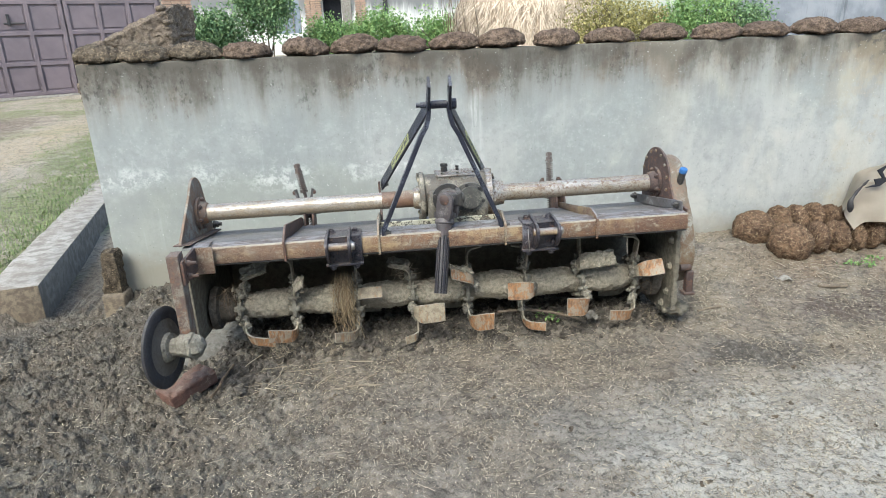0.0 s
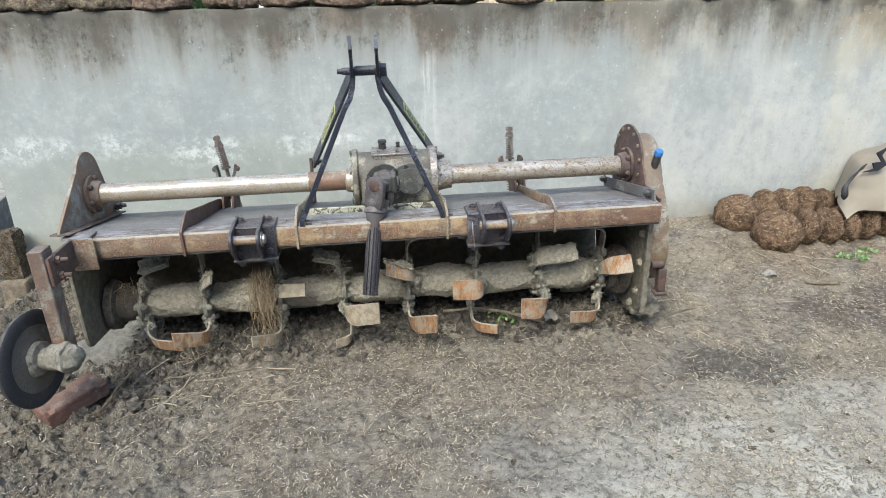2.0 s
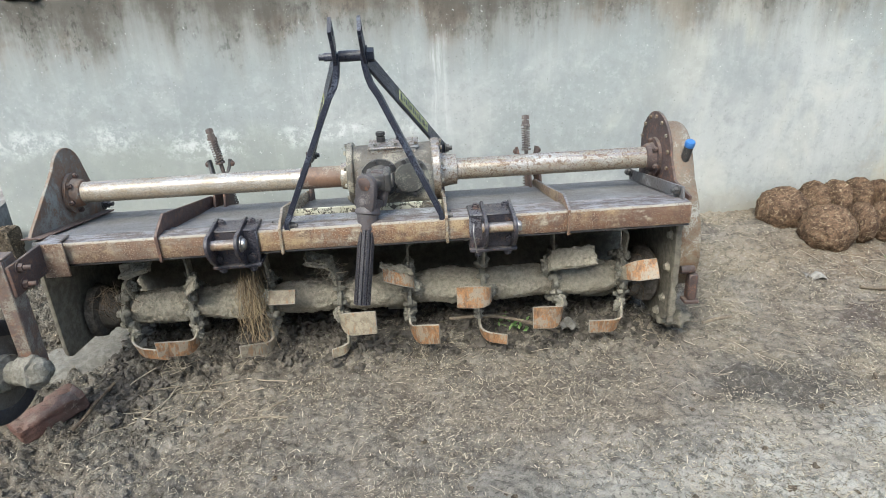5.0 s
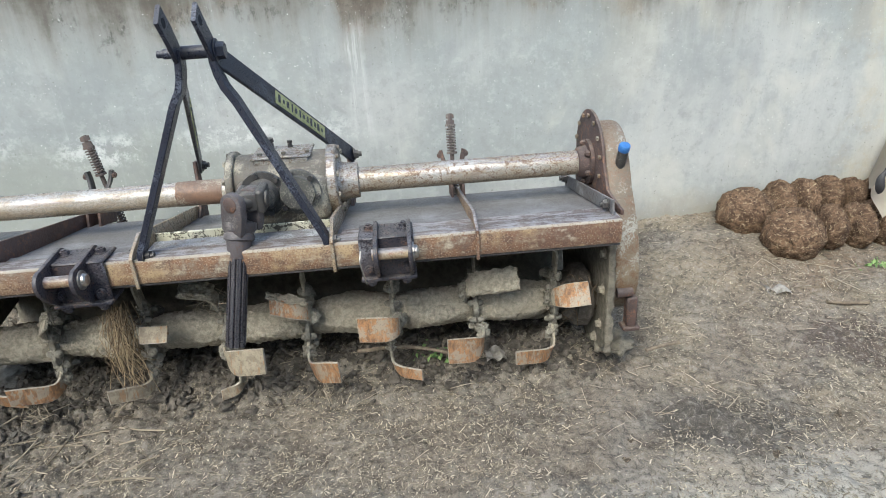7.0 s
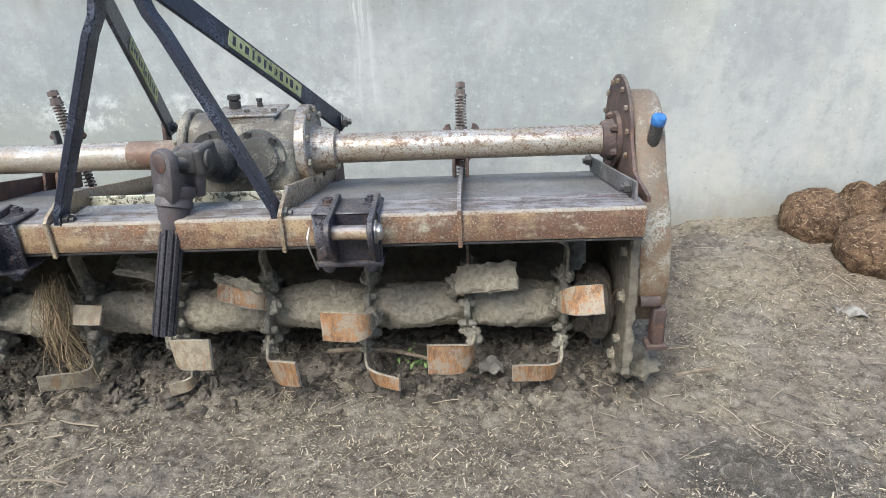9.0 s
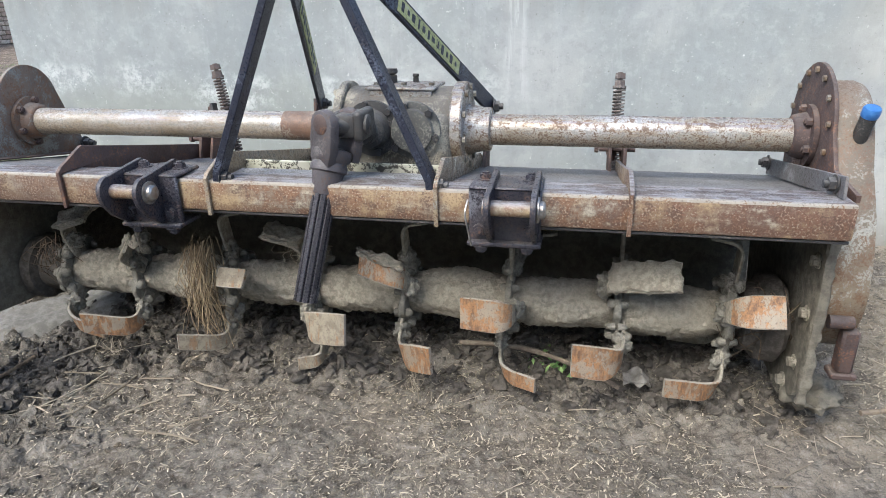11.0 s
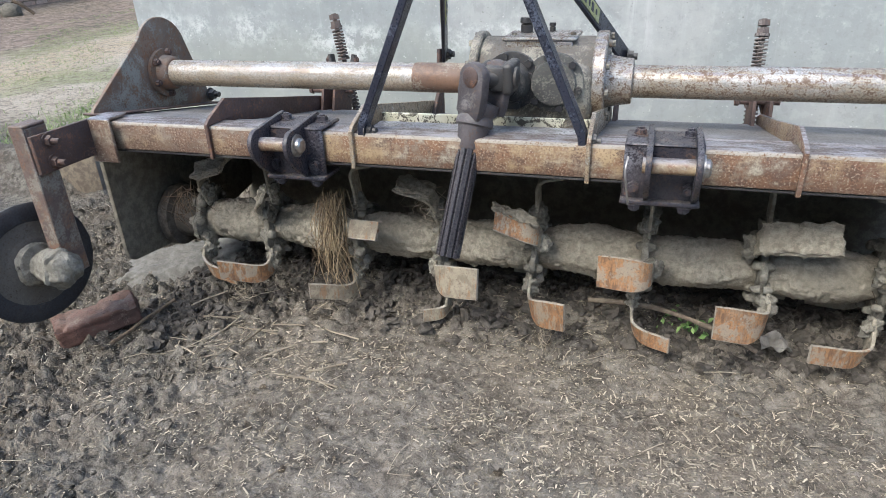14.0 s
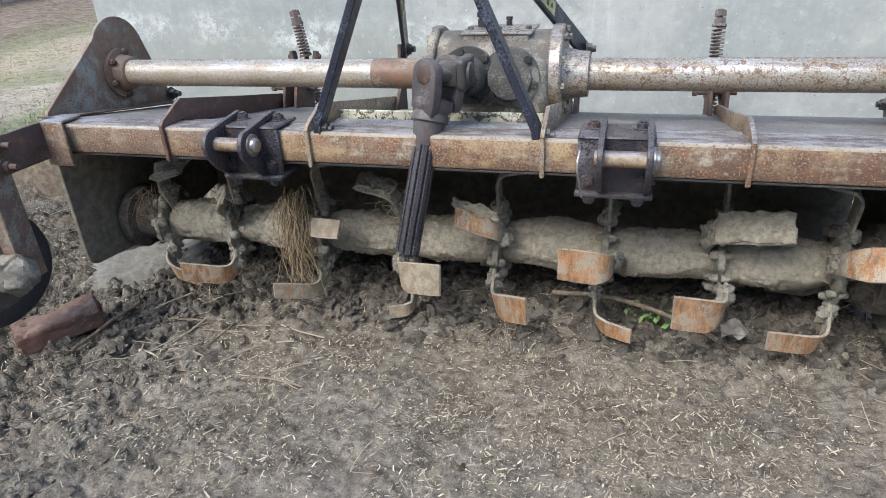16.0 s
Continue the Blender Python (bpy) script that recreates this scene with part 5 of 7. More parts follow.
BLADES = [  # root, tip, width of the foot, direction of the width (degrees in y-z), caked mud, surface
    ((-0.138, -0.733, 0.196), (0.006, -0.777, 0.223), 0.090, 79, 0.000, M_BLADEPALE),
    ((0.127, -0.71, 0.119), (0.237, -0.784, 0.158), 0.094, 100, 0.000, M_BLADE),
    ((0.44, -0.765, 0.288), (0.31, -0.748, 0.287), 0.088, 85, 0.000, M_BLADE),
    ((0.717, -0.741, 0.168), (0.591, -0.776, 0.194), 0.090, 84, 0.000, M_BLADE),
    ((0.966, -0.667, 0.07), (0.822, -0.719, 0.105), 0.055, 90, 0.000, M_BLADE),
    ((0.948, -0.755, 0.347), (1.048, -0.785, 0.369), 0.078, 52, 0.000, M_BLADE),
    ((0.153, -0.728, 0.364), (0.044, -0.738, 0.405), 0.070, 58, 0.006, M_BLADE),
    ((0.668, -0.675, 0.379), (0.82, -0.715, 0.405), 0.078, 50, 0.0101, M_MUD),
    ((-0.694, -0.69, 0.118), (-0.812, -0.775, 0.17), 0.066, 92, 0.000, M_BLADE),
    ((-0.934, -0.7, 0.123), (-0.799, -0.715, 0.107), 0.045, 95, 0.000, M_BLADE),
    ((-0.409, -0.662, 0.079), (-0.513, -0.764, 0.129), 0.050, 85, 0.000, M_BLADEPALE),
    ((-0.392, -0.728, 0.328), (-0.28, -0.752, 0.338), 0.056, 48, 0.000, M_BLADEPALE),
    ((0.401, -0.665, 0.065), (0.502, -0.716, 0.071), 0.045, 90, 0.000, M_BLADE),
    ((-0.12, -0.655, 0.046), (-0.185, -0.69, 0.047), 0.040, 80, 0.000, M_BLADEPALE),
    ((-0.687, -0.705, 0.371), (-0.636, -0.735, 0.411), 0.055, 40, 0.006, M_MUD),
    ((-0.926, -0.64, 0.428), (-0.816, -0.655, 0.462), 0.075, 25, 0.012, M_MUD),
    ((-0.146, -0.66, 0.421), (-0.236, -0.68, 0.447), 0.060, 20, 0.014, M_MUD),
    ((0.429, -0.46, 0.401), (0.534, -0.46, 0.415), 0.060, 0, 0.000, M_MUD),
    ((0.701, -0.43, 0.124), (0.811, -0.42, 0.113), 0.060, 100, 0.000, M_MUD),
    ((0.133, -0.44, 0.119), (0.031, -0.42, 0.11), 0.060, 100, 0.000, M_MUD),
    ((-0.399, -0.43, 0.133), (-0.299, -0.42, 0.123), 0.060, 100, 0.000, M_MUD),
    ((0.971, -0.44, 0.112), (0.861, -0.43, 0.113), 0.060, 100, 0.000, M_MUD),
    ((0.135, -0.630, 0.480), (0.205, -0.620, 0.490), 0.055, 10, 0.000, M_MUD),
    ((0.425, -0.640, 0.470), (0.345, -0.630, 0.485), 0.055, 10, 0.000, M_MUD),
    ((0.705, -0.560, 0.485), (0.625, -0.550, 0.490), 0.055, 5, 0.006, M_MUD),
    ((0.975, -0.640, 0.480), (0.900, -0.630, 0.490), 0.055, 10, 0.000, M_MUD),
    ((-0.400, -0.630, 0.480), (-0.335, -0.620, 0.490), 0.055, 10, 0.000, M_MUD),
    ((-0.700, -0.600, 0.485), (-0.770, -0.590, 0.490), 0.060, 8, 0.008, M_MUD),
]
for row in BLADES:
    blade(*row)
bm = bmesh.new()
lathe(bm, (0.985, RY, RZ), (1, 0, 0), [(0, 0.05), (0.02, 0.085), (0.05, 0.09), (0.06, 0.11), (0.10, 0.115), (0.115, 0.10)], 26)
wobble(bm, 0.008, 20)
part("rotor_bearing", bm, M_CLOD, tiller)
bm = bmesh.new()
lathe(bm, (-1.09, RY, RZ), (1, 0, 0), [(0, 0.105), (0.03, 0.10), (0.04, 0.075), (0.09, 0.07), (0.12, 0.055)], 26)
wobble(bm, 0.008, 20)
part("rotor_bearing", bm, M_CLOD, tiller)

# depth wheel on its post at the end of the beam
bm = bmesh.new()
box(bm, (-1.050, BF - 0.026, 0.536), (-0.968, BF - 0.017, BT + 0.012), 0.002)
box(bm, (-1.050, BF - 0.018, BT + 0.003), (-0.985, -0.80, BT + 0.011), 0.002)
bracket = part("end_bracket", bm, M_BEAM, tiller, "rusty bracket wrapping the end of the beam")
bm = bmesh.new()
box(bm, (-1.048, -1.066, 0.556), (-1.036, BF - 0.018, BT + 0.012), 0.003, seg=2)
wheel_arm = part("wheel_arm", bm, M_RUSTDARK, tiller, "rusty plate carrying the depth wheel")
bm = bmesh.new()
box(bm, (-0.024, -0.036, -0.36), (0.022, -0.028, 0.05), 0.003, pose(-1.072, -1.035, 0.628, 0, 0, 0))
box(bm, (0.014, -0.030, -0.36), (0.022, 0.034, 0.046), 0.003, pose(-1.072, -1.035, 0.628, 0, 0, 0))
box(bm, (-0.024, -0.030, -0.36), (-0.016, 0.034, 0.046), 0.003, pose(-1.072, -1.035, 0.628, 0, 0, 0))
box(bm, (-0.024, -0.036, 0.046), (0.022, 0.034, 0.054), 0.003, pose(-1.072, -1.035, 0.628, 0, 0, 0))
part("post", bm, M_POST, wheel_arm, "rusty channel-section post")
for z in (0.635, 0.580):
    bm = bmesh.new()
    hexbolt(bm, (-1.036, -1.022, z), (1, 0, 0), 0.014, 0.014, True, 0.026)
    part("bolt", bm, M_RUSTDARK, wheel_arm)
WC, WN = Vector((-1.164, -1.070, 0.300)), Vector((0.985, -0.16, 0.03)).normalized()
bm = bmesh.new()
lathe(bm, WC + WN * 0.008, WN, [(0, 0.062), (0.010, 0.062), (0.022, 0.056), (0.028, 0.037), (0.050, 0.036), (0.060, 0.045), (0.085, 0.046), (0.098, 0.044), (0.104, 0.052), (0.116, 0.052), (0.120, 0.044), (0.136, 0.043), (0.148, 0.032), (0.154, 0.0)], 64)
for v in bm.verts:
    d = v.co - WC
    along = d.dot(WN)
    if along > 0.10:
        out = d - WN * along
        turn = math.atan2(out.dot(WN.orthogonal()), out.dot(WN.cross(WN.orthogonal())))
        v.co += out * 0.10 * max(math.cos(6 * turn), -0.4)
wobble(bm, 0.006, 18)
wobble(bm, 0.004, 42)
wobble(bm, 0.003, 100)
part("wheel_hub", bm, M_HUB, tiller, "mud-greyed wheel hub")
bm = bmesh.new()
lathe(bm, WC - WN * 0.012, WN, [(0, 0.112), (0.0, 0.154), (0.005, 0.165), (0.016, 0.167), (0.021, 0.160), (0.0225, 0.120), (0.017, 0.112)], 72)
wobble(bm, 0.0015, 30)
wheel = part("depth_wheel", bm, M_WHEEL, tiller, "thin dark disc wheel with worn rim")
bm = bmesh.new()
lathe(bm, WC - WN * 0.010, WN, [(0, 0.118), (0.0185, 0.118), (0.020, 0.080), (0.022, 0.074), (0.024, 0.070), (0.026, 0.062), (0.026, 0.02)], 56)
part("wheel_disc", bm, M_DISC, wheel, "mud-filmed grey wheel disc")
for q in range(4):
    a = radians(90 * q + 30)
    side = WN.orthogonal().normalized()
    rim_p = WC + WN * 0.016 + (side * math.cos(a) + WN.cross(side) * math.sin(a)) * 0.050
    bm = bmesh.new()
    hexbolt(bm, rim_p, WN, 0.010, 0.010, False)
    part("bolt", bm, M_DISC, wheel)

# mud packed round the foot of the case
bm = bmesh.new()
bmesh.ops.create_icosphere(bm, subdivisions=4, radius=1, matrix=Matrix.Translation((1.18, -0.62, 0.085)) @ Matrix.Diagonal((0.075, 0.095, 0.030, 1)))
wobble(bm, 0.018, 16)
wobble(bm, 0.016, 40, 2)
wobble(bm, 0.008, 80, 2)
part("mud_lump", bm, M_CLOD2, tiller, "lump of dry mud packed under the chain case", 70)

# ---------------------------------------------------------------- kerb, ditch edge and lumps by the wall's end
def kerb():
    b = bmesh.new()
    m = Matrix.Translation((-2.36, 0.30, 0)) @ pose(0, 0, 0, 0, 0, 12)
    box(b, (-0.30, 0, -0.35), (0.0, 5.2, 0.112), 0.012, seg=2)
    bmesh.ops.subdivide_edges(b, edges=[e for e in b.edges if e.calc_length() > 2], cuts=60, use_grid_fill=True)
    wobble(b, 0.010, 5)
    bmesh.ops.transform(b, matrix=m, verts=b.verts)
    return b


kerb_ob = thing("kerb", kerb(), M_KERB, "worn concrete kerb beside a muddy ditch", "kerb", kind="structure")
kerb_ob.data.materials.append(M_KERBSIDE)
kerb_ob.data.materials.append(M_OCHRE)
# sides take a darker cement than the top, the near end ochre
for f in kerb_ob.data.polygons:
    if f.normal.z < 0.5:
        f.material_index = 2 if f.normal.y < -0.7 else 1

bm = bmesh.new()
box(bm, (-1.925, 0.10, -0.10), (-1.795, 0.25, 0.085), 0.015, seg=2)
bmesh.ops.subdivide_edges(bm, edges=bm.edges[:], cuts=3, use_grid_fill=True)
wobble(bm, 0.010, 12)
thing("concrete_block", bm, M_OCHRE, "small weathered concrete block in the mud", "block")
bm = bmesh.new()
bmesh.ops.create_cube(bm, size=1)
bmesh.ops.subdivide_edges(bm, edges=bm.edges[:], cuts=16, use_grid_fill=True)
for v in bm.verts:
    s = 1.0 - 0.35 * (v.co.z + 0.5)
    v.co = Vector((-1.862 + 0.105 * v.co.x * s + 0.012 * v.co.z, 0.195 + 0.10 * v.co.y, 0.205 + 0.25 * v.co.z))
wobble(bm, 0.016, 12)
wobble(bm, 0.008, 40)
wobble(bm, 0.005, 90)
thing("dung_cake", bm, M_DUNGDARK, "dark dung cake standing on a concrete block", "dung cake", smooth=70)


# ---------------------------------------------------------------- dung cakes drying on the wall
def cake_mesh(seed, mat):
    b = bmesh.new()
    bmesh.ops.create_icosphere(b, subdivisions=5, radius=1)
    for v in b.verts:
        z = v.co.z
        v.co.x *= 0.148
        v.co.y *= 0.105
        v.co.z = 0.084 * z if z > 0 else 0.022 * z
        if z < 0:
            v.co.x *= 0.96
    wobble(b, 0.012, 14, seed)
    wobble(b, 0.009, 42, seed + 3)
    wobble(b, 0.004, 85, seed + 1)
    low = min(v.co.z for v in b.verts)
    for v in b.verts:
        v.co.z = max(v.co.z - low - 0.008, 0)
    return mesh_of("dung_cake", b, mat, 70)


CAKES = [cake_mesh(1.3 * k, M_DUNGTOP if k > 1 else M_DUNGDARK) for k in range(5)]
for k, x in enumerate((-1.775, -1.525, -1.256, -0.969, -0.643, -0.354, -0.087, 0.219, 0.493, 0.82, 1.148, 1.477, 1.811, 2.102, 2.419, 2.73, 3.05, 3.37)):
    ob = new("dung_cake", CAKES[k % 2] if k < 3 else CAKES[2 + k % 3])
    s = random.uniform(0.93, 1.06)
    ob.matrix_basis = Matrix.Translation((x, WALL_Y + 0.085 + random.uniform(-0.01, 0.01), WALL_TOP - 0.004)) @ pose(0, 0, 0, random.uniform(-3, 3), random.uniform(-3, 3), random.choice((0, 180)) + random.uniform(-9, 9)) @ Matrix.Diagonal((s, 1, random.uniform(0.82, 0.98), 1))
    tagged(ob, "dark dried dung cake on the wall top" if k < 3 else "brown dried dung cake on the wall top", "dung cake", "dung cakes on the wall")


# ---------------------------------------------------------------- leaning row of dung cakes at the wall's foot
def disc_cake(seed, r, t):
    b = bmesh.new()
    bmesh.ops.create_icosphere(b, subdivisions=5, radius=1)
    for v in b.verts:
        v.co = Vector((v.co.x * t, v.co.y * r, v.co.z * r * 0.92))
    wobble(b, 0.006, 13, seed)
    wobble(b, 0.005, 36, seed + 5)
    wobble(b, 0.006, 85, seed + 2)
    wobble(b, 0.003, 170, seed + 4)
    return mesh_of("dung_cake", b, M_DUNG, 70)


DISCS = [disc_cake(0.7, 0.124, 0.128), disc_cake(2.9, 0.114, 0.060), disc_cake(5.1, 0.108, 0.062)]
ROW = [(0, 2.15, -0.085, -0.004), (1, 2.325, -0.065, 0.0), (2, 2.435, -0.07, 0.004), (1, 2.55, -0.05, 0.0), (2, 2.665, -0.05, 0.0), (1, 2.79, -0.04, 0.0), (2, 2.92, -0.04, 0.0), (1, 3.05, -0.03, 0.0),
       (0, 2.045, 0.135, -0.012), (1, 2.215, 0.16, 0.0), (2, 2.335, 0.17, 0.01), (1, 2.445, 0.17, 0.01), (2, 2.555, 0.17, 0.0), (1, 2.67, 0.16, -0.01)]
for k, (q, x, y, up) in enumerate(ROW):
    ob = new("dung_cake", DISCS[q])
    ob.matrix_basis = Matrix.Translation((x, y, ground_z(x, y) + 0.066 + up)) @ pose(0, 0, 0, random.uniform(-40, 40), random.uniform(-4, 12), random.uniform(-16, 4) + (28 if q == 0 else 0))
    tagged(ob, "round fibrous dung cake stacked on edge", "dung cake", "dung cakes stacked by the wall")


# rumpled sheet over the far end of the pile
def sheet():
    b = bmesh.new()
    nx2, ny2 = 44, 36
    rows = []
    for j in range(ny2 + 1):
        row = []
        for i in range(nx2 + 1):
            u, v = i / nx2, j / ny2
            edge = 2.47 if v < 0.55 else 2.47 + 0.45 * (v - 0.55)
            x = edge + (3.52 - edge) * u
            h = 0.47 + 0.12 * math.sin(min(u * 4.0, 1.57)) + 0.03 * noise.noise(Vector((u * 4, v * 3, 2)))
            if v < 0.55:
                y = -0.17 + 0.02 * noise.noise(Vector((u * 7, v * 4, 0))) + 0.10 * (v / 0.55)
                z = 0.315 + (h - 0.315) * (v / 0.55) ** 0.9
            else:
                y = -0.07 + 0.30 * (v - 0.55) / 0.45
                z = h + 0.02 * noise.noise(Vector((u * 6, v * 6, 5)))
            if u < 0.08:
                z -= (0.08 - u) * 1.6 * (0.3 + v)
            row.append(b.verts.new((x, y + 0.012 * math.sin(u * 23 + v * 5), z)))
        rows.append(row)
    for a, c in zip(rows, rows[1:]):
        for i in range(nx2):
            b.faces.new((a[i], a[i + 1], c[i + 1], c[i]))
    bmesh.ops.solidify(b, geom=b.faces[:], thickness=0.004)
    return b


thing("ground_sheet", sheet(), M_CLOTH, "beige rumpled sheet thrown over the dung cakes", "sheet", smooth=60)
bm = bmesh.new()
bmesh.ops.create_icosphere(bm, subdivisions=3, radius=1, matrix=Matrix.Translation((3.15, 0.05, 0.26)) @ Matrix.Diagonal((0.46, 0.18, 0.22, 1)))
wobble(bm, 0.02, 8)
thing("dung_heap", bm, M_DUNG, "brown dung heap beneath a beige sheet", "dung heap", smooth=70)
bm = bmesh.new()
pipe(bm, curve_pts([(2.455, -0.14, 0.38), (2.44, -0.15, 0.44), (2.475, -0.14, 0.50), (2.52, -0.16, 0.57)], 5), [0.008, 0.012, 0.016, 0.018, 0.018, 0.016, 0.013, 0.010, 0.008, 0.008, 0.007, 0.007, 0.006, 0.006, 0.005, 0.004], 10)
wobble(bm, 0.005, 30)
thing("cloth_knot", bm, M_WHEEL, "dark knotted corner of the sheet", "cloth")
# torn opening in the sheet
bm = bmesh.new()
gash = [(2.535, 0.515), (2.60, 0.53), (2.585, 0.56), (2.635, 0.565), (2.60, 0.61), (2.66, 0.64), (2.63, 0.60), (2.665, 0.55), (2.62, 0.52)]
front = [bm.verts.new((x, -0.118 - 0.1 * (0.62 - z), z)) for x, z in gash]
rear = [bm.verts.new((x, -0.108 - 0.1 * (0.62 - z), z)) for x, z in gash]
bm.faces.new(front)
bm.faces.new(rear[::-1])
for q in range(len(gash)):
    bm.faces.new((front[q], rear[q], rear[(q + 1) % len(gash)], front[(q + 1) % len(gash)]))
bmesh.ops.recalc_face_normals(bm, faces=bm.faces)
part("torn_fold", bm, M_DARKHOLE, bpy.data.objects["ground_sheet"], "dark torn fold")

# ---------------------------------------------------------------- brick and slab under the depth wheel
bm = bmesh.new()
box(bm, (-0.115, -0.055, 0), (0.115, 0.055, 0.068), 0.007, seg=2)
bmesh.ops.subdivide_edges(bm, edges=[e for e in bm.edges if e.calc_length() > 0.03], cuts=14, use_grid_fill=True)
for v in bm.verts:
    chip = noise.noise(v.co * 26 + Vector((4, 1, 2)))
    if v.co.z > 0.055 and chip > 0.12:
        v.co.z -= 0.05 * (chip - 0.12)
        v.co.y *= 1 - 0.25 * (chip - 0.12)
wobble(bm, 0.006, 18)
wobble(bm, 0.004, 60)
brick_ob = thing("brick", bm, M_BRICKRED, "loose red brick wedged under the depth wheel", "brick")
brick_ob.matrix_basis = Matrix.Translation((-1.150, -0.945, 0.006)) @ pose(0, 0, 0, 3, -7, 49)
bm = bmesh.new()
bmesh.ops.create_grid(bm, x_segments=70, y_segments=40, size=1)
for v in bm.verts:
    x, y = v.co.x, v.co.y
    rim = max(abs(x), abs(y)) ** 3
    edge = 1 + 0.22 * noise.noise(Vector((x * 1.5, y * 1.5, 4))) + 0.08 * noise.noise(Vector((x * 6, y * 6, 1)))
    wx, wy = x * math.sqrt(1 - 0.42 * y * y), y * math.sqrt(1 - 0.42 * x * x)
    high = 0.022 + 0.016 * y + 0.010 * noise.noise(Vector((x * 2.2, y * 2.2, 7))) + 0.006 * noise.noise(Vector((x * 9, y * 9, 2)))
    v.co = Vector((wx * edge * 0.30, wy * edge * 0.135, high * (1 - rim) - 0.035 * rim))
bmesh.ops.solidify(bm, geom=bm.faces[:], thickness=0.012)
wobble(bm, 0.0035, 60)
slab_ob = thing("mud_slab", bm, M_CRUST, "grey slab of dried mud lying behind the brick", "mud slab", smooth=70)
slab_ob.matrix_basis = Matrix.Translation((-1.15, -0.475, 0.030)) @ pose(0, 0, 0, 0, 0, 40)


# ---------------------------------------------------------------- litter on the soil
def scatter(name, template, faces, spots, mat, label, category):
    """Many small pieces of one kind joined into one object of stuff; spots hold matrices."""
    tv = np.array(template)
    vs, fs, base = [], [], 0
    for m in spots:
        a = np.array(m)
        vs.append(tv @ a[:3, :3].T + a[:3, 3])
        fs += [tuple(q + base for q in f) for f in faces]
        base += len(tv)
    me = bpy.data.meshes.new(name)
    me.from_pydata(np.concatenate(vs).tolist(), [], fs)
    me.materials.append(mat)
    return tagged(new(name, me), label, category, kind="stuff")


rng = random.Random(4)


def spot(x, y, lift, s, tilt=25):
    return Matrix.Translation((x, y, ground_z(x, y) + lift)) @ pose(0, 0, 0, rng.uniform(-tilt, tilt), rng.uniform(-tilt, tilt), rng.uniform(0, 360)) @ Matrix.Diagonal((*s, 1))


flake = [(-0.5, -0.5, 0), (-0.5, 0.5, 0), (0, 0.6, 0.35), (0, -0.6, 0.35), (0.5, -0.4, 0), (0.5, 0.4, 0), (-0.5, 0, -0.4), (0.5, 0, -0.4)]
flake_f = [(0, 3, 2, 1), (3, 4, 5, 2), (0, 1, 6), (4, 7, 5), (0, 6, 7, 4, 3), (1, 2, 5, 7, 6)]
spots = []
while len(spots) < 105000:
    x, y = rng.uniform(-2.3, 2.9), rng.uniform(-2.25, 0.25)
    dens = 0.42 + 0.8 * noise.noise(Vector((x * 1.6, y * 1.6, 3))) + 0.9 * noise.noise(Vector((x * 6, y * 6, 1)))
    if y < -1.0:
        dens += 0.12
    if x < -0.8:
        dens *= 0.6
    if rng.random() < dens:
        ln = rng.choice((0.003, 0.004, 0.005, 0.006, 0.007, 0.008, 0.010, 0.013, 0.018, 0.026))
        spots.append(spot(x, y, 0.0015, (ln * rng.uniform(0.6, 1.2), rng.uniform(0.0014, 0.0034), 0.0016)))
scatter("chaff", flake, flake_f, spots, M_CHAFF, "pale chopped straw and husk scattered over the soil", "chaff")

bmt = bmesh.new()
bmesh.ops.create_icosphere(bmt, subdivisions=2, radius=1)
wobble(bmt, 0.8, 1.6)
wobble(bmt, 0.35, 4.2, 3)
ball = [tuple(v.co) for v in bmt.verts]
ball_f = [tuple(v.index for v in f.verts) for f in bmt.faces]
bmt.free()
loose, dark_bits = [], []
while len(loose) < 4200:
    x, y = rng.uniform(-2.3, 2.6), rng.uniform(-2.2, 0.2)
    if rng.random() > (0.10 if x > -0.2 else 0.10 + 0.90 * min((-0.2 - x) / 0.9, 1)):
        continue
    r = rng.choice((0.004, 0.005, 0.006, 0.008, 0.011, 0.015)) * (1.0 if x < -0.5 else 0.6)
    loose.append(spot(x, y, -r * 0.15, (r * rng.uniform(0.8, 1.8), r * rng.uniform(0.7, 1.3), r * rng.uniform(0.3, 0.7)), 40))
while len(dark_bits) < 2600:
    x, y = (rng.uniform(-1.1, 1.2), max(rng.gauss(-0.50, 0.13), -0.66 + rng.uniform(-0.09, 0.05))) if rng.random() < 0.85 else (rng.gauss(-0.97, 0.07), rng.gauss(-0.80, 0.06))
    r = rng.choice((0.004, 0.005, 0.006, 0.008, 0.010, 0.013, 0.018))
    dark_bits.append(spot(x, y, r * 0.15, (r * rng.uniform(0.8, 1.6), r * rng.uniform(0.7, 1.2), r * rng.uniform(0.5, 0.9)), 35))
bits = []
while len(bits) < 150:
    x, y = rng.uniform(-0.6, 2.7), rng.uniform(-2.1, -0.85)
    r = rng.choice((0.003, 0.004, 0.005, 0.007, 0.010))
    bits.append(spot(x, y, 0, (r * rng.uniform(0.8, 1.7), r * rng.uniform(0.7, 1.2), r * rng.uniform(0.3, 0.7)), 30))
scatter("dung_crumbs", ball, ball_f, bits, M_DUNGDARK, "dark dung crumbs dropped on the dry soil", "dung crumbs")
scatter("soil_crumbs", ball, ball_f, loose, M_GROUND, "crumbled clods of soil on the yard", "soil clods")
scatter("dark_soil_crumbs", ball, ball_f, dark_bits, M_CLOD, "dark clods heaped under the rotor", "soil clods")


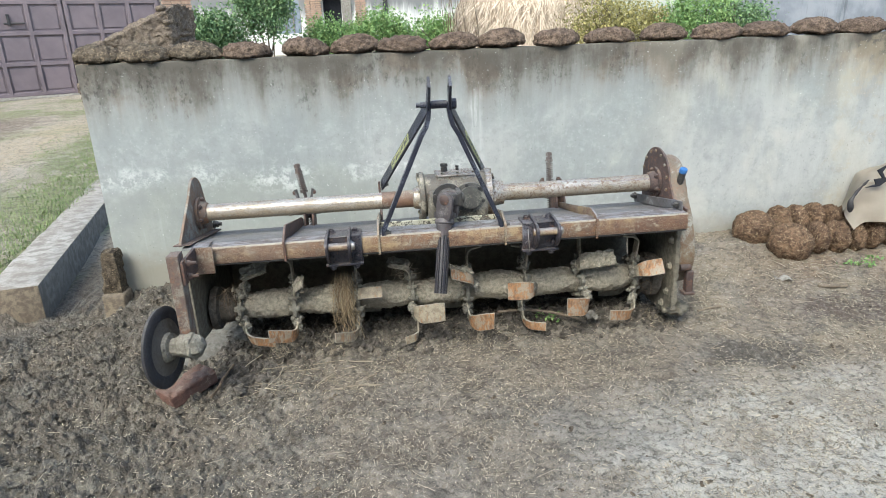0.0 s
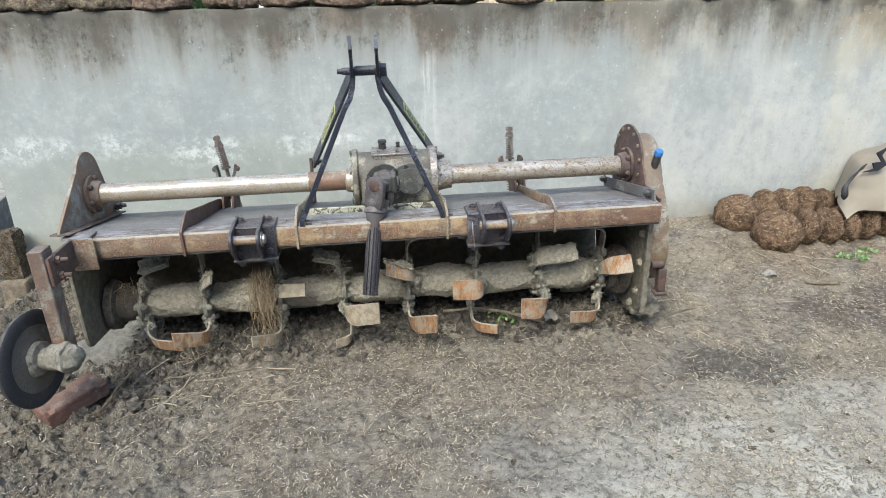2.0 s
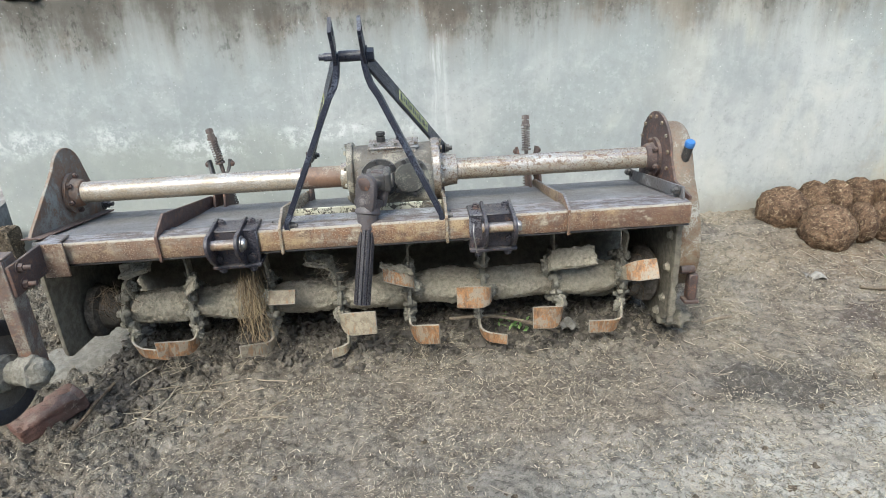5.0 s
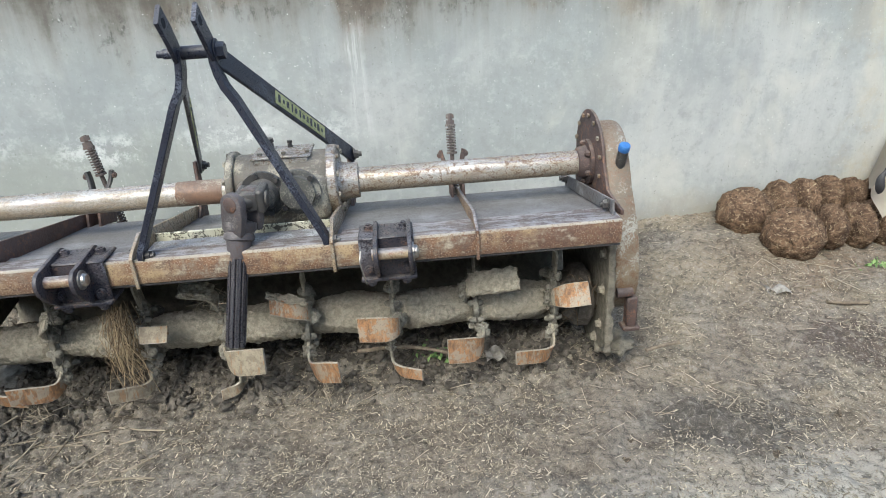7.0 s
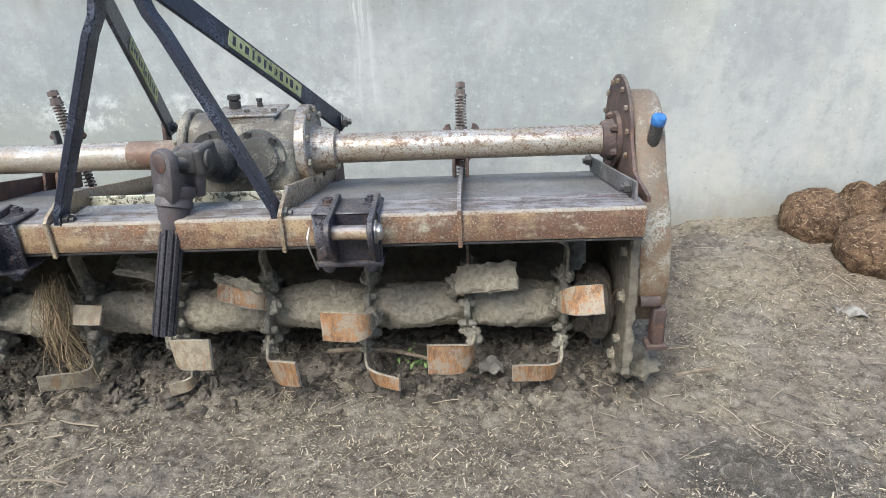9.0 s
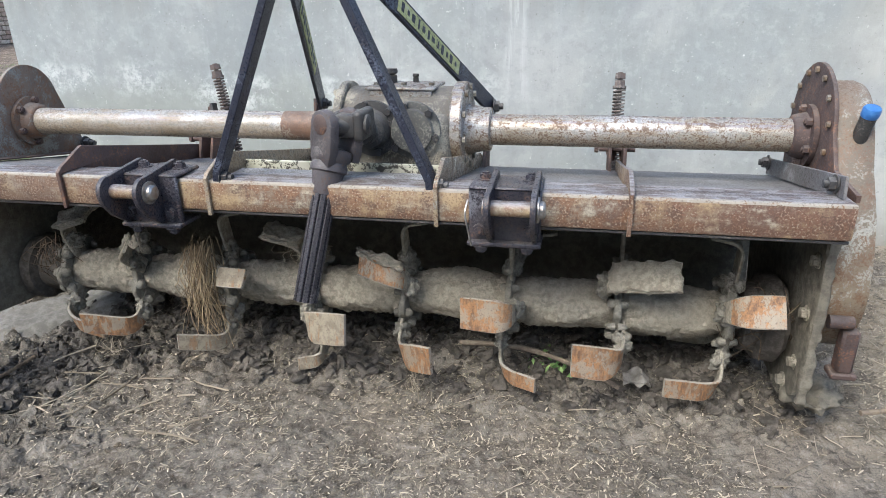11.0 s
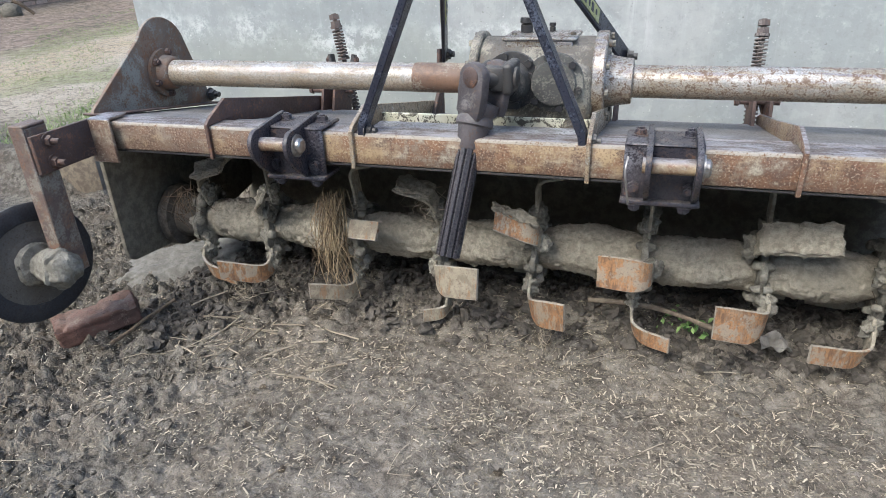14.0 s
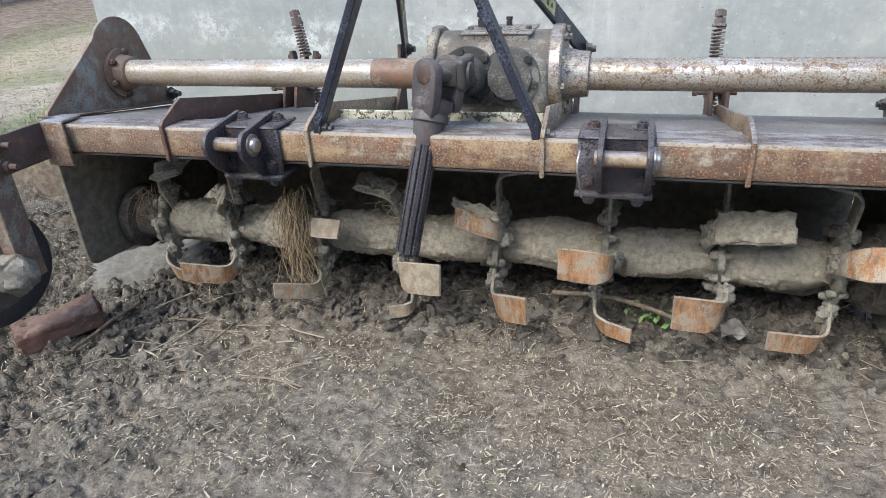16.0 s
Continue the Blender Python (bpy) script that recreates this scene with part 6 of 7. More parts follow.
def stalks(count, xr, yr, lr, rad, mat, name, label, ang=None, lift=0.006, bend=0.2):
    b = bmesh.new()
    for _ in range(count):
        x, y, ln = rng.uniform(*xr), rng.uniform(*yr), rng.uniform(*lr)
        a = rng.gauss(*ang) if ang else rng.uniform(0, math.pi * 2)
        w = rng.uniform(-bend, bend)
        pts = []
        level = max(ground_z(x + ln * u * math.cos(a), y + ln * u * math.sin(a)) for u in (-0.4, -0.2, 0.0, 0.2, 0.4)) - 0.004
        for q in range(5):
            t = q / 4 - 0.5
            px, py = x + ln * t * math.cos(a + w * t), y + ln * t * math.sin(a + w * t)
            pts.append((px, py, level + lift + rng.uniform(0, 0.002)))
        pipe(b, pts, rng.uniform(*rad), 4)
    return thing(name, b, mat, label, "straw", kind="stuff", smooth=0)


stalks(30, (-0.92, -0.36), (-1.02, -0.72), (0.04, 0.17), (0.0008, 0.0028), M_STRAW, "straw_stalks", "dry straw stalks lying by the rotor", (0.35, 0.7))
stalks(420, (-2.2, 2.7), (-2.1, 0.2), (0.025, 0.08), (0.0007, 0.0014), M_STRAW, "straw_bits", "short straw pieces scattered over the yard")
stalks(45, (1.0, 1.6), (-1.0, -0.5), (0.03, 0.10), (0.0008, 0.0015), M_STRAW, "straw_tuft", "wisps of dry straw by the chain case")

stalks(60, (1.85, 2.5), (-0.42, -0.10), (0.03, 0.12), (0.0008, 0.0018), M_STRAW, "straw_litter", "pale straw wisps beside the dung cakes")
# twigs
for pts, r in (([(-1.035, -1.03, 0.02), (-1.015, -0.97, 0.03), (-1.01, -0.90, 0.035), (-0.985, -0.80, 0.045)], 0.006),
               ([(0.28, -0.62, 0.13), (0.45, -0.60, 0.12), (0.62, -0.63, 0.09), (0.72, -0.66, 0.06)], 0.007),
               ([(1.27, -0.72, 0.10), (1.34, -0.70, 0.10), (1.40, -0.69, 0.10)], 0.007),
               ([(2.10, -0.44, 0.06), (2.17, -0.45, 0.055), (2.25, -0.47, 0.06)], 0.008)):
    bm = bmesh.new()
    pipe(bm, curve_pts([(x, y, max(z, ground_z(x, y) + 0.006)) for x, y, z in pts], 4), r, 7)
    wobble(bm, 0.002, 60)
    thing("twig", bm, M_BARK2 if r > 0.006 else M_BARK, "dry broken twig lying on the soil", "twig", "twigs on the soil")


# straw and roots caught on the rotor
def wisps(name, count, x, dx, z0, z1, y, dy, r, mat, label):
    b = bmesh.new()
    kink = 0.95 if count > 100 else 1.2
    for _ in range(count):
        a = Vector((x + rng.gauss(0, dx), y + rng.gauss(0, dy), z0 + rng.uniform(-0.03, 0.02)))
        c = Vector((x + rng.gauss(0, dx * (1.8 if count > 100 else 1.5)), y + rng.gauss(0, dy * 1.4), rng.uniform(z1, (z0 + z1) / 2)))
        m = a.lerp(c, 0.35) + Vector((rng.gauss(0, dx * kink), -abs(rng.gauss(0.02, 0.02)), rng.gauss(0, 0.012)))
        m2 = a.lerp(c, 0.7) + Vector((rng.gauss(0, dx * kink), -abs(rng.gauss(0.015, 0.02)), rng.gauss(0, 0.012)))
        pipe(b, curve_pts([a, m, m2, c], 3), rng.uniform(r * 0.6, r * 1.3), 4)
    return thing(name, b, mat, label, "straw", kind="stuff", smooth=0)


wisps("caught_straw", 102, -0.462, 0.022, 0.39, 0.07, -0.665, 0.022, 0.0010, M_OLDSTRAW, "bunch of dry straw caught on the rotor")
wisps("hanging_roots", 12, 0.175, 0.010, 0.07, 0.0, -0.70, 0.008, 0.0007, M_STRAW, "fine dry roots hanging from a blade")
wisps("hanging_roots", 16, -0.78, 0.022, 0.09, 0.01, -0.70, 0.010, 0.0008, M_STRAW, "fine dry roots hanging from a blade")
wisps("hanging_roots", 18, -0.17, 0.03, 0.40, 0.33, -0.60, 0.02, 0.0012, M_STRAW, "dry roots hanging under the deck")
wisps("hanging_roots", 26, 1.05, 0.03, 0.36, 0.16, -0.63, 0.02, 0.0014, M_BARK, "tangled dark roots wound on the bearing")
wisps("hanging_roots", 24, -1.0, 0.025, 0.36, 0.18, -0.63, 0.02, 0.0010, M_BARK, "tangled dry grass wound on the bearing")


# small weed and a scrap of plastic below the rotor
def leaf_bunch(b, centre, count, spread, size, flat=1.0, r=rng):
    for _ in range(count):
        p = Vector(centre) + Vector((r.gauss(0, spread[0]), r.gauss(0, spread[1]), r.gauss(0, spread[2])))
        leaf(b, p, size * r.uniform(0.6, 1.4), r)


def leaf(b, p, s, r=rng):
    m = pose(0, 0, 0, r.uniform(-70, 70), r.uniform(-70, 70), r.uniform(0, 360)).to_3x3()
    q = [p + m @ Vector(v) * s for v in ((-0.5, 0, 0), (-0.05, 0.28, 0.10), (0.5, 0, 0), (-0.05, -0.28, 0.10))]
    v = [b.verts.new(c) for c in q]
    b.faces.new((v[0], v[1], v[2]))
    b.faces.new((v[0], v[2], v[3]))


bm = bmesh.new()
leaf_bunch(bm, (0.55, -0.56, 0.055), 40, (0.035, 0.03, 0.014), 0.022)
thing("weed", bm, M_LEAF, "small green weed sprouting under the rotor", "weed", kind="stuff", smooth=0)
bm = bmesh.new()
for wx, wy in ((2.42, -0.24), (2.50, -0.27), (2.58, -0.22)):
    leaf_bunch(bm, (wx, wy, ground_z(wx, wy) + 0.012), 34, (0.03, 0.02, 0.007), 0.020)
thing("weed_patch", bm, M_LEAF, "small green weeds at the foot of the dung cakes", "weed", kind="stuff", smooth=0)
bm = bmesh.new()
bmesh.ops.create_grid(bm, x_segments=14, y_segments=12, size=0.036)
for v in bm.verts:
    v.co.z += 0.025 * noise.noise(v.co * 40)
bmesh.ops.solidify(bm, geom=bm.faces[:], thickness=0.0015)
bmesh.ops.transform(bm, matrix=Matrix.Translation((0.765, -0.62, 0.07)), verts=bm.verts)
thing("plastic_scrap", bm, M_CONC, "crumpled scrap of grey plastic in the soil", "litter")
bm = bmesh.new()
bmesh.ops.create_grid(bm, x_segments=8, y_segments=6, size=0.05)
for v in bm.verts:
    v.co.y *= 0.5
    v.co.z += 0.03 * noise.noise(v.co * 25)
bmesh.ops.solidify(bm, geom=bm.faces[:], thickness=0.0015)
bmesh.ops.transform(bm, matrix=Matrix.Translation((1.947, -0.351, ground_z(1.947, -0.351) + 0.012)), verts=bm.verts)
thing("paper_scrap", bm, M_CONC, "torn pale scrap of paper on the soil", "litter")

# ---------------------------------------------------------------- far side: gate, stack, house, bushes
GU = Vector((0.875, 0.485, 0)).normalized()
GP = Vector((-8.50, 12.35, 0.08 + rise(12.35)))


def gate_leaf(u0, u1, cols):
    g = holder("metal_gate", "tall mauve-painted steel gate leaf with square panels", "gate", "gate leaves")
    m = Matrix.Translation(GP) @ Matrix.Rotation(math.atan2(GU.y, GU.x), 4, "Z")
    rows = 6
    w, h = (u1 - u0) / cols, 0.66
    for c in range(cols + 1):
        b = bmesh.new()
        box(b, (u0 + c * w - 0.045, -0.05, 0), (u0 + c * w + 0.045, 0.03, rows * h), 0.01, m)
        part("stile", b, M_GATE, g)
    for r in range(rows + 1):
        b = bmesh.new()
        box(b, (u0 - 0.04, -0.047, r * h + 0.02), (u1 + 0.04, 0.028, r * h + 0.11), 0.01, m)
        part("rail", b, M_GATE, g)
    for r in range(rows):
        for c in range(cols):
            b = bmesh.new()
            box(b, (u0 + c * w + 0.08, -0.018, r * h + 0.15), (u0 + c * w + w - 0.08, 0.0, r * h + h - 0.02), 0.015, m)
            part("panel", b, M_GATE, g)
    b = bmesh.new()
    box(b, (u0 - 0.03, 0.0, 0), (u1 + 0.03, 0.01, rows * h), 0, m)
    part("sheet", b, M_GATE, g)
    b = bmesh.new()
    box(b, (u1 - 0.02, 0.012, 0), (u1 + 0.16, 0.022, rows * h), 0, m)
    part("meeting_strip", b, M_GATE, g)


gate_leaf(-1.45, 1.20, 4)
gate_leaf(1.32, 3.30, 3)
bm = bmesh.new()
mg = Matrix.Translation(GP) @ Matrix.Rotation(math.atan2(GU.y, GU.x), 4, "Z")
box(bm, (0.12, -0.10, 1.55), (0.18, -0.04, 1.80), 0.01, mg)
rod(bm, mg @ Vector((0.05, -0.08, 1.60)), mg @ Vector((0.45, -0.08, 1.60)), 0.02, seg=10)
thing("gate_bolt", bm, M_WHEEL, "dark sliding bolt on the gate", "bolt")
bm = bmesh.new()
box(bm, (-3.5, -0.4, -0.25), (4.3, 0.2, 0.02), 0.03, mg)
thing("gate_sill", bm, M_CONC, "low concrete sill under the gate", "sill", kind="structure")

# old brick wall along the far side of the field
WA, WB = Vector((-10.6, -2.0, 0.10)), Vector((-9.9, 9.6, 0.28))
wang = math.atan2(WB.y - WA.y, WB.x - WA.x)
MW = Matrix.Translation(WA) @ Matrix.Rotation(wang, 4, "Z")
WLEN = (WB - WA).length
west = tagged(new("wall_west", mesh_of("wall_west", box(bmesh.new(), (0, 0.012, -0.3), (WLEN, 0.30, 1.9), 0.01, MW), M_OCHRE)), "old uneven brick wall with eroded mortar", "wall", kind="structure")
old_me = [mesh_of("brick", box(bmesh.new(), (-0.112 * s, -0.05, -0.034), (0.112 * s, 0.05, 0.034), 0.008), M_OLDBRICK) for s in (1.0, 0.92, 0.55)]
wr = random.Random(12)
rest = bmesh.new()
for r in range(23):
    u = 0.12 + 0.11 * (r % 2)
    while u < WLEN - 0.12:
        q = wr.choice((0, 0, 1, 1, 2))
        half = (0.112, 0.103, 0.062)[q]
        m = MW @ Matrix.Translation((u + half, 0.045 + wr.uniform(-0.014, 0.008), 0.10 + r * 0.080 + wr.uniform(-0.004, 0.004))) @ pose(0, 0, 0, 0, wr.uniform(-2, 2), wr.uniform(-3, 3))
        if r < 12 and 5.9 < u < WLEN:
            ob = new("brick", old_me[q])
            ob.parent = west
            ob.matrix_basis = m
        else:
            box(rest, (-half, -0.05, -0.034), (half, 0.05, 0.034), 0, m)
        u += half * 2 + wr.uniform(0.010, 0.020)
tagged(part("upper_bricks", rest, M_OLDBRICK, west), "weathered bricks of the wall", kind="stuff")
bm = bmesh.new()
bmesh.ops.create_icosphere(bm, subdivisions=3, radius=1, matrix=Matrix.Translation((-9.0, 5.6, ground_z(-9.0, 5.6) + 0.06)) @ Matrix.Diagonal((0.12, 0.15, 0.11, 1)))
wobble(bm, 0.05, 6)
wobble(bm, 0.02, 18)
thing("stone", bm, M_CLOD2, "dark broken stone before the brick wall", "stone", smooth=50)
bm = bmesh.new()
pipe(bm, curve_pts([(-8.87, 5.55, ground_z(-8.87, 5.55) + 0.22), (-8.80, 5.62, ground_z(-8.8, 5.62) + 0.17), (-8.70, 5.73, ground_z(-8.7, 5.73) + 0.02)], 4), 0.025, 7)
thing("stick", bm, M_BARK, "dark broken stick leaning on a stone", "stick")

# brick pier by the gate
pier = tagged(new("wall_pier", mesh_of("wall_pier", box(bmesh.new(), (3.40, -0.10, -0.2), (4.10, 0.32, 4.6), 0.01, mg), M_CONC)), "brick gate pier with pale mortar", "pier", kind="structure")
brick_me = mesh_of("brick", box(bmesh.new(), (-0.112, -0.05, -0.035), (0.112, 0.05, 0.035), 0.006), M_BRICKPALE)
for r in range(36):
    for c in range(3):
        ob = new("brick", brick_me)
        ob.parent = pier
        ob.matrix_basis = mg @ Matrix.Translation((3.52 + c * 0.235 + (0.0 if r % 2 else 0.02), -0.075, 1.6 + r * 0.082))


# long stack of dung cakes in front of the gate
def stack():
    st = holder("dung_cake_stack", "long weathered stack of dung cakes sloping to one end", "dung stack", at=pose(-0.75, 0, rise(10.5) - 0.04))
    b = bmesh.new()
    bmesh.ops.create_cube(b, size=1)
    bmesh.ops.subdivide_edges(b, edges=b.edges[:], cuts=60, use_grid_fill=True)
    for v in b.verts:
        x, y, z = v.co
        s = x + 0.5
        top = 1.18 + 0.80 * s
        v.co = Vector((-5.45 + 1.85 * s + 0.25 * (y + 0.5), 10.2 + 0.9 * (y + 0.5) + 0.3 * s, 0.1 + (top - 0.1) * (z + 0.5)))
        if z > 0.2:
            v.co.z -= 1.1 * y ** 2 * (z - 0.2) / 0.3 * 0.5
    wobble(b, 0.05, 4)
    wobble(b, 0.035, 13, 3)
    wobble(b, 0.022, 33, 1)
    part("stack_core", b, M_STACK, st, "", 70)
    me = DISCS[1].copy()
    me.materials[0] = M_STACK
    r = random.Random(9)
    # courses of cakes laid flat up the end of the stack
    for row in range(13):
        for c in range(6):
            z = 0.25 + row * 0.115
            if z > 1.78 - 0.03 * c * c * 0.4:
                continue
            ob = new("dung_cake", me)
            ob.parent = st
            u = (c + 0.5 * (row % 2)) / 6
            ob.matrix_basis = Matrix.Translation((-3.66 + 0.25 * u + r.uniform(-0.02, 0.02), 10.48 + 0.85 * u, z)) @ pose(0, 0, 0, r.uniform(-10, 10), 90 + r.uniform(-14, 14), r.uniform(-25, 25)) @ Matrix.Diagonal((0.8, 0.7, 0.7, 1))
    ob = new("dung_cake", me)
    ob.parent = st
    ob.matrix_basis = Matrix.Translation((-3.75, 10.6, 1.90)) @ pose(0, 0, 0, 0, 80, 20)


stack()

# house front far behind, with window, doorway and brick jambs
HY = 27.0
house = holder("house", "old limewashed house front with black rain stains", "house", at=pose(0, 0, rise(HY)))
bm = bmesh.new()
for x0, x1, z0, z1 in ((-14, -4.9, -0.2, 5.2), (-4.9, -3.55, -0.2, 0.9), (-4.9, -3.55, 2.9, 5.2), (-3.55, -2.55, -0.2, 5.2), (-2.55, -1.75, 2.5, 5.2), (-1.75, 8.0, -0.2, 5.2)):
    box(bm, (x0, HY, z0), (x1, HY + 0.35, z1), 0)
part("wall", bm, M_LIME, house)
bm = bmesh.new()
box(bm, (-14.2, HY - 0.3, 5.2), (8.2, HY + 4, 5.4), 0.02)
part("roof", bm, M_CONC, house)
bm = bmesh.new()
box(bm, (-5.2, HY + 0.6, -0.2), (-1.5, HY + 3, 4), 0)
part("dark_room", bm, M_DARKHOLE, house)
bm = bmesh.new()
box(bm, (-4.9, HY + 0.12, 0.9), (-3.55, HY + 0.16, 2.9), 0)
win = part("window", bm, M_WINDOW, house, "blue-grey shuttered window")
for q in range(5):
    bm = bmesh.new()
    box(bm, (-4.9 + q * 0.335 - 0.025, HY + 0.05, 0.9), (-4.9 + q * 0.335 + 0.025, HY + 0.12, 2.9), 0.008)
    part("window_bar", bm, M_CONC, win)
for x0, x1 in ((-3.35, -2.6), (-1.15, -0.75)):
    for r in range(44):
        for c in range(max(1, round((x1 - x0) / 0.24))):
            ob = new("brick", brick_me)
            ob.parent = house
            ob.matrix_basis = Matrix.Translation((x0 + 0.12 + c * 0.24 + (0.03 if r % 2 else 0), HY - 0.02, 0.1 + r * 0.085))
bm = bmesh.new()
box(bm, (-1.72, HY - 0.06, -0.2), (-1.3, HY + 0.02, 5.0), 0.02)
part("pilaster", bm, M_CONC, house, "pale plastered pilaster")
bm = bmesh.new()
box(bm, (0.1, HY - 0.10, -0.2), (0.3, HY - 0.01, 5.0), 0.02)
part("drain_pipe", bm, M_WHEEL, house)
bm = bmesh.new()
box(bm, (0.4, HY - 0.25, -0.2), (7.9, HY - 0.02, 0.85), 0.03)
part("plinth", bm, M_CONC, house)

bm = bmesh.new()
box(bm, (8.6, 15.0, 0.0), (22, 15.25, 3.1), 0.02)
thing("boundary_wall", bm, M_DAMPWALL, "grey boundary wall streaked with black damp", "wall", kind="structure")


# bushes
def bush(name, label, x, y, z0, w, d, h, leaves, size, mat, seed, stems=7):
    r = random.Random(seed)
    hold = holder(name, label, "bush")
    b = bmesh.new()
    gz = ground_z(x, y)
    z0 += rise(y)
    tips = []
    for _ in range(stems):
        t = Vector((x + r.uniform(-0.5, 0.5) * w, y + r.uniform(-0.5, 0.5) * d, z0 + h * r.uniform(0.45, 0.95)))
        base = Vector((x + r.uniform(-0.15, 0.15) * w, y, gz))
        mid = base.lerp(t, 0.5) + Vector((r.uniform(-0.1, 0.1), 0, 0.1))
        pts = curve_pts([base, mid, t], 4)
        pipe(b, pts, [0.03 * (1 - 0.8 * q / (len(pts) - 1)) for q in range(len(pts))], 5)
        tips.append(t)
    part("stems", b, M_BARK, hold)
    clumps = []
    for _ in range(38):
        a, e = r.uniform(0, 6.283), r.uniform(-0.2, 1.0)
        rr = r.uniform(0.55, 1.0)
        clumps.append(Vector((x + 0.5 * w * rr * math.cos(a) * math.sqrt(max(0, 1 - e * e * 0.8)), y + 0.5 * d * rr * math.sin(a), z0 + h * (0.42 + 0.5 * e * rr))))
    b = bmesh.new()
    for _ in range(leaves):
        c = r.choice(clumps)
        s = 0.13 * min(w, h)
        leaf(b, c + Vector((r.gauss(0, s), r.gauss(0, s), r.gauss(0, s))), size * r.uniform(0.6, 1.3), r)
    part("crown", b, mat, hold, "", 0)


bush("ivy_bush", "tall dark green creeper grown over the old wall", -3.7, 18.0, 0.0, 1.6, 0.8, 3.7, 9500, 0.11, M_LEAFDARK, 3)
bush("ivy_bush", "low dark green creeper at the foot of the old wall", -5.3, 17.6, 0.0, 1.8, 0.8, 1.9, 8000, 0.11, M_LEAFDARK, 4)
bush("leafy_bush", "fresh green leafy bush before the house", -1.75, 19.5, 0.0, 2.4, 1.2, 1.45, 6000, 0.10, M_LEAF, 5)
bush("leafy_bush", "fresh green leafy bush before the house", -0.1, 19.0, 0.0, 1.9, 1.1, 1.75, 6000, 0.10, M_LEAF, 6)
bush("leafy_bush", "low green bush beside the thatched stack", 1.85, 18.0, 0.0, 1.7, 1.0, 1.65, 5000, 0.10, M_LEAF, 7)
bush("dry_shrub", "yellowing shrub behind the wall", 5.2, 12.0, 0.2, 1.8, 1.0, 1.75, 5000, 0.07, M_LEAFDRY, 8)
bush("dry_shrub", "yellow-green twiggy shrub behind the wall", 6.2, 12.3, 0.2, 1.5, 1.0, 1.55, 4000, 0.07, M_LEAFDRY, 9)
bush("green_shrub", "bright green shrub behind the wall", 7.2, 11.5, 0.2, 1.5, 1.0, 1.75, 5000, 0.075, M_LEAF, 10)
bush("green_shrub", "dark green shrub behind the wall", 8.25, 11.8, 0.2, 1.5, 1.0, 1.65, 5000, 0.075, M_LEAFDARK, 11)


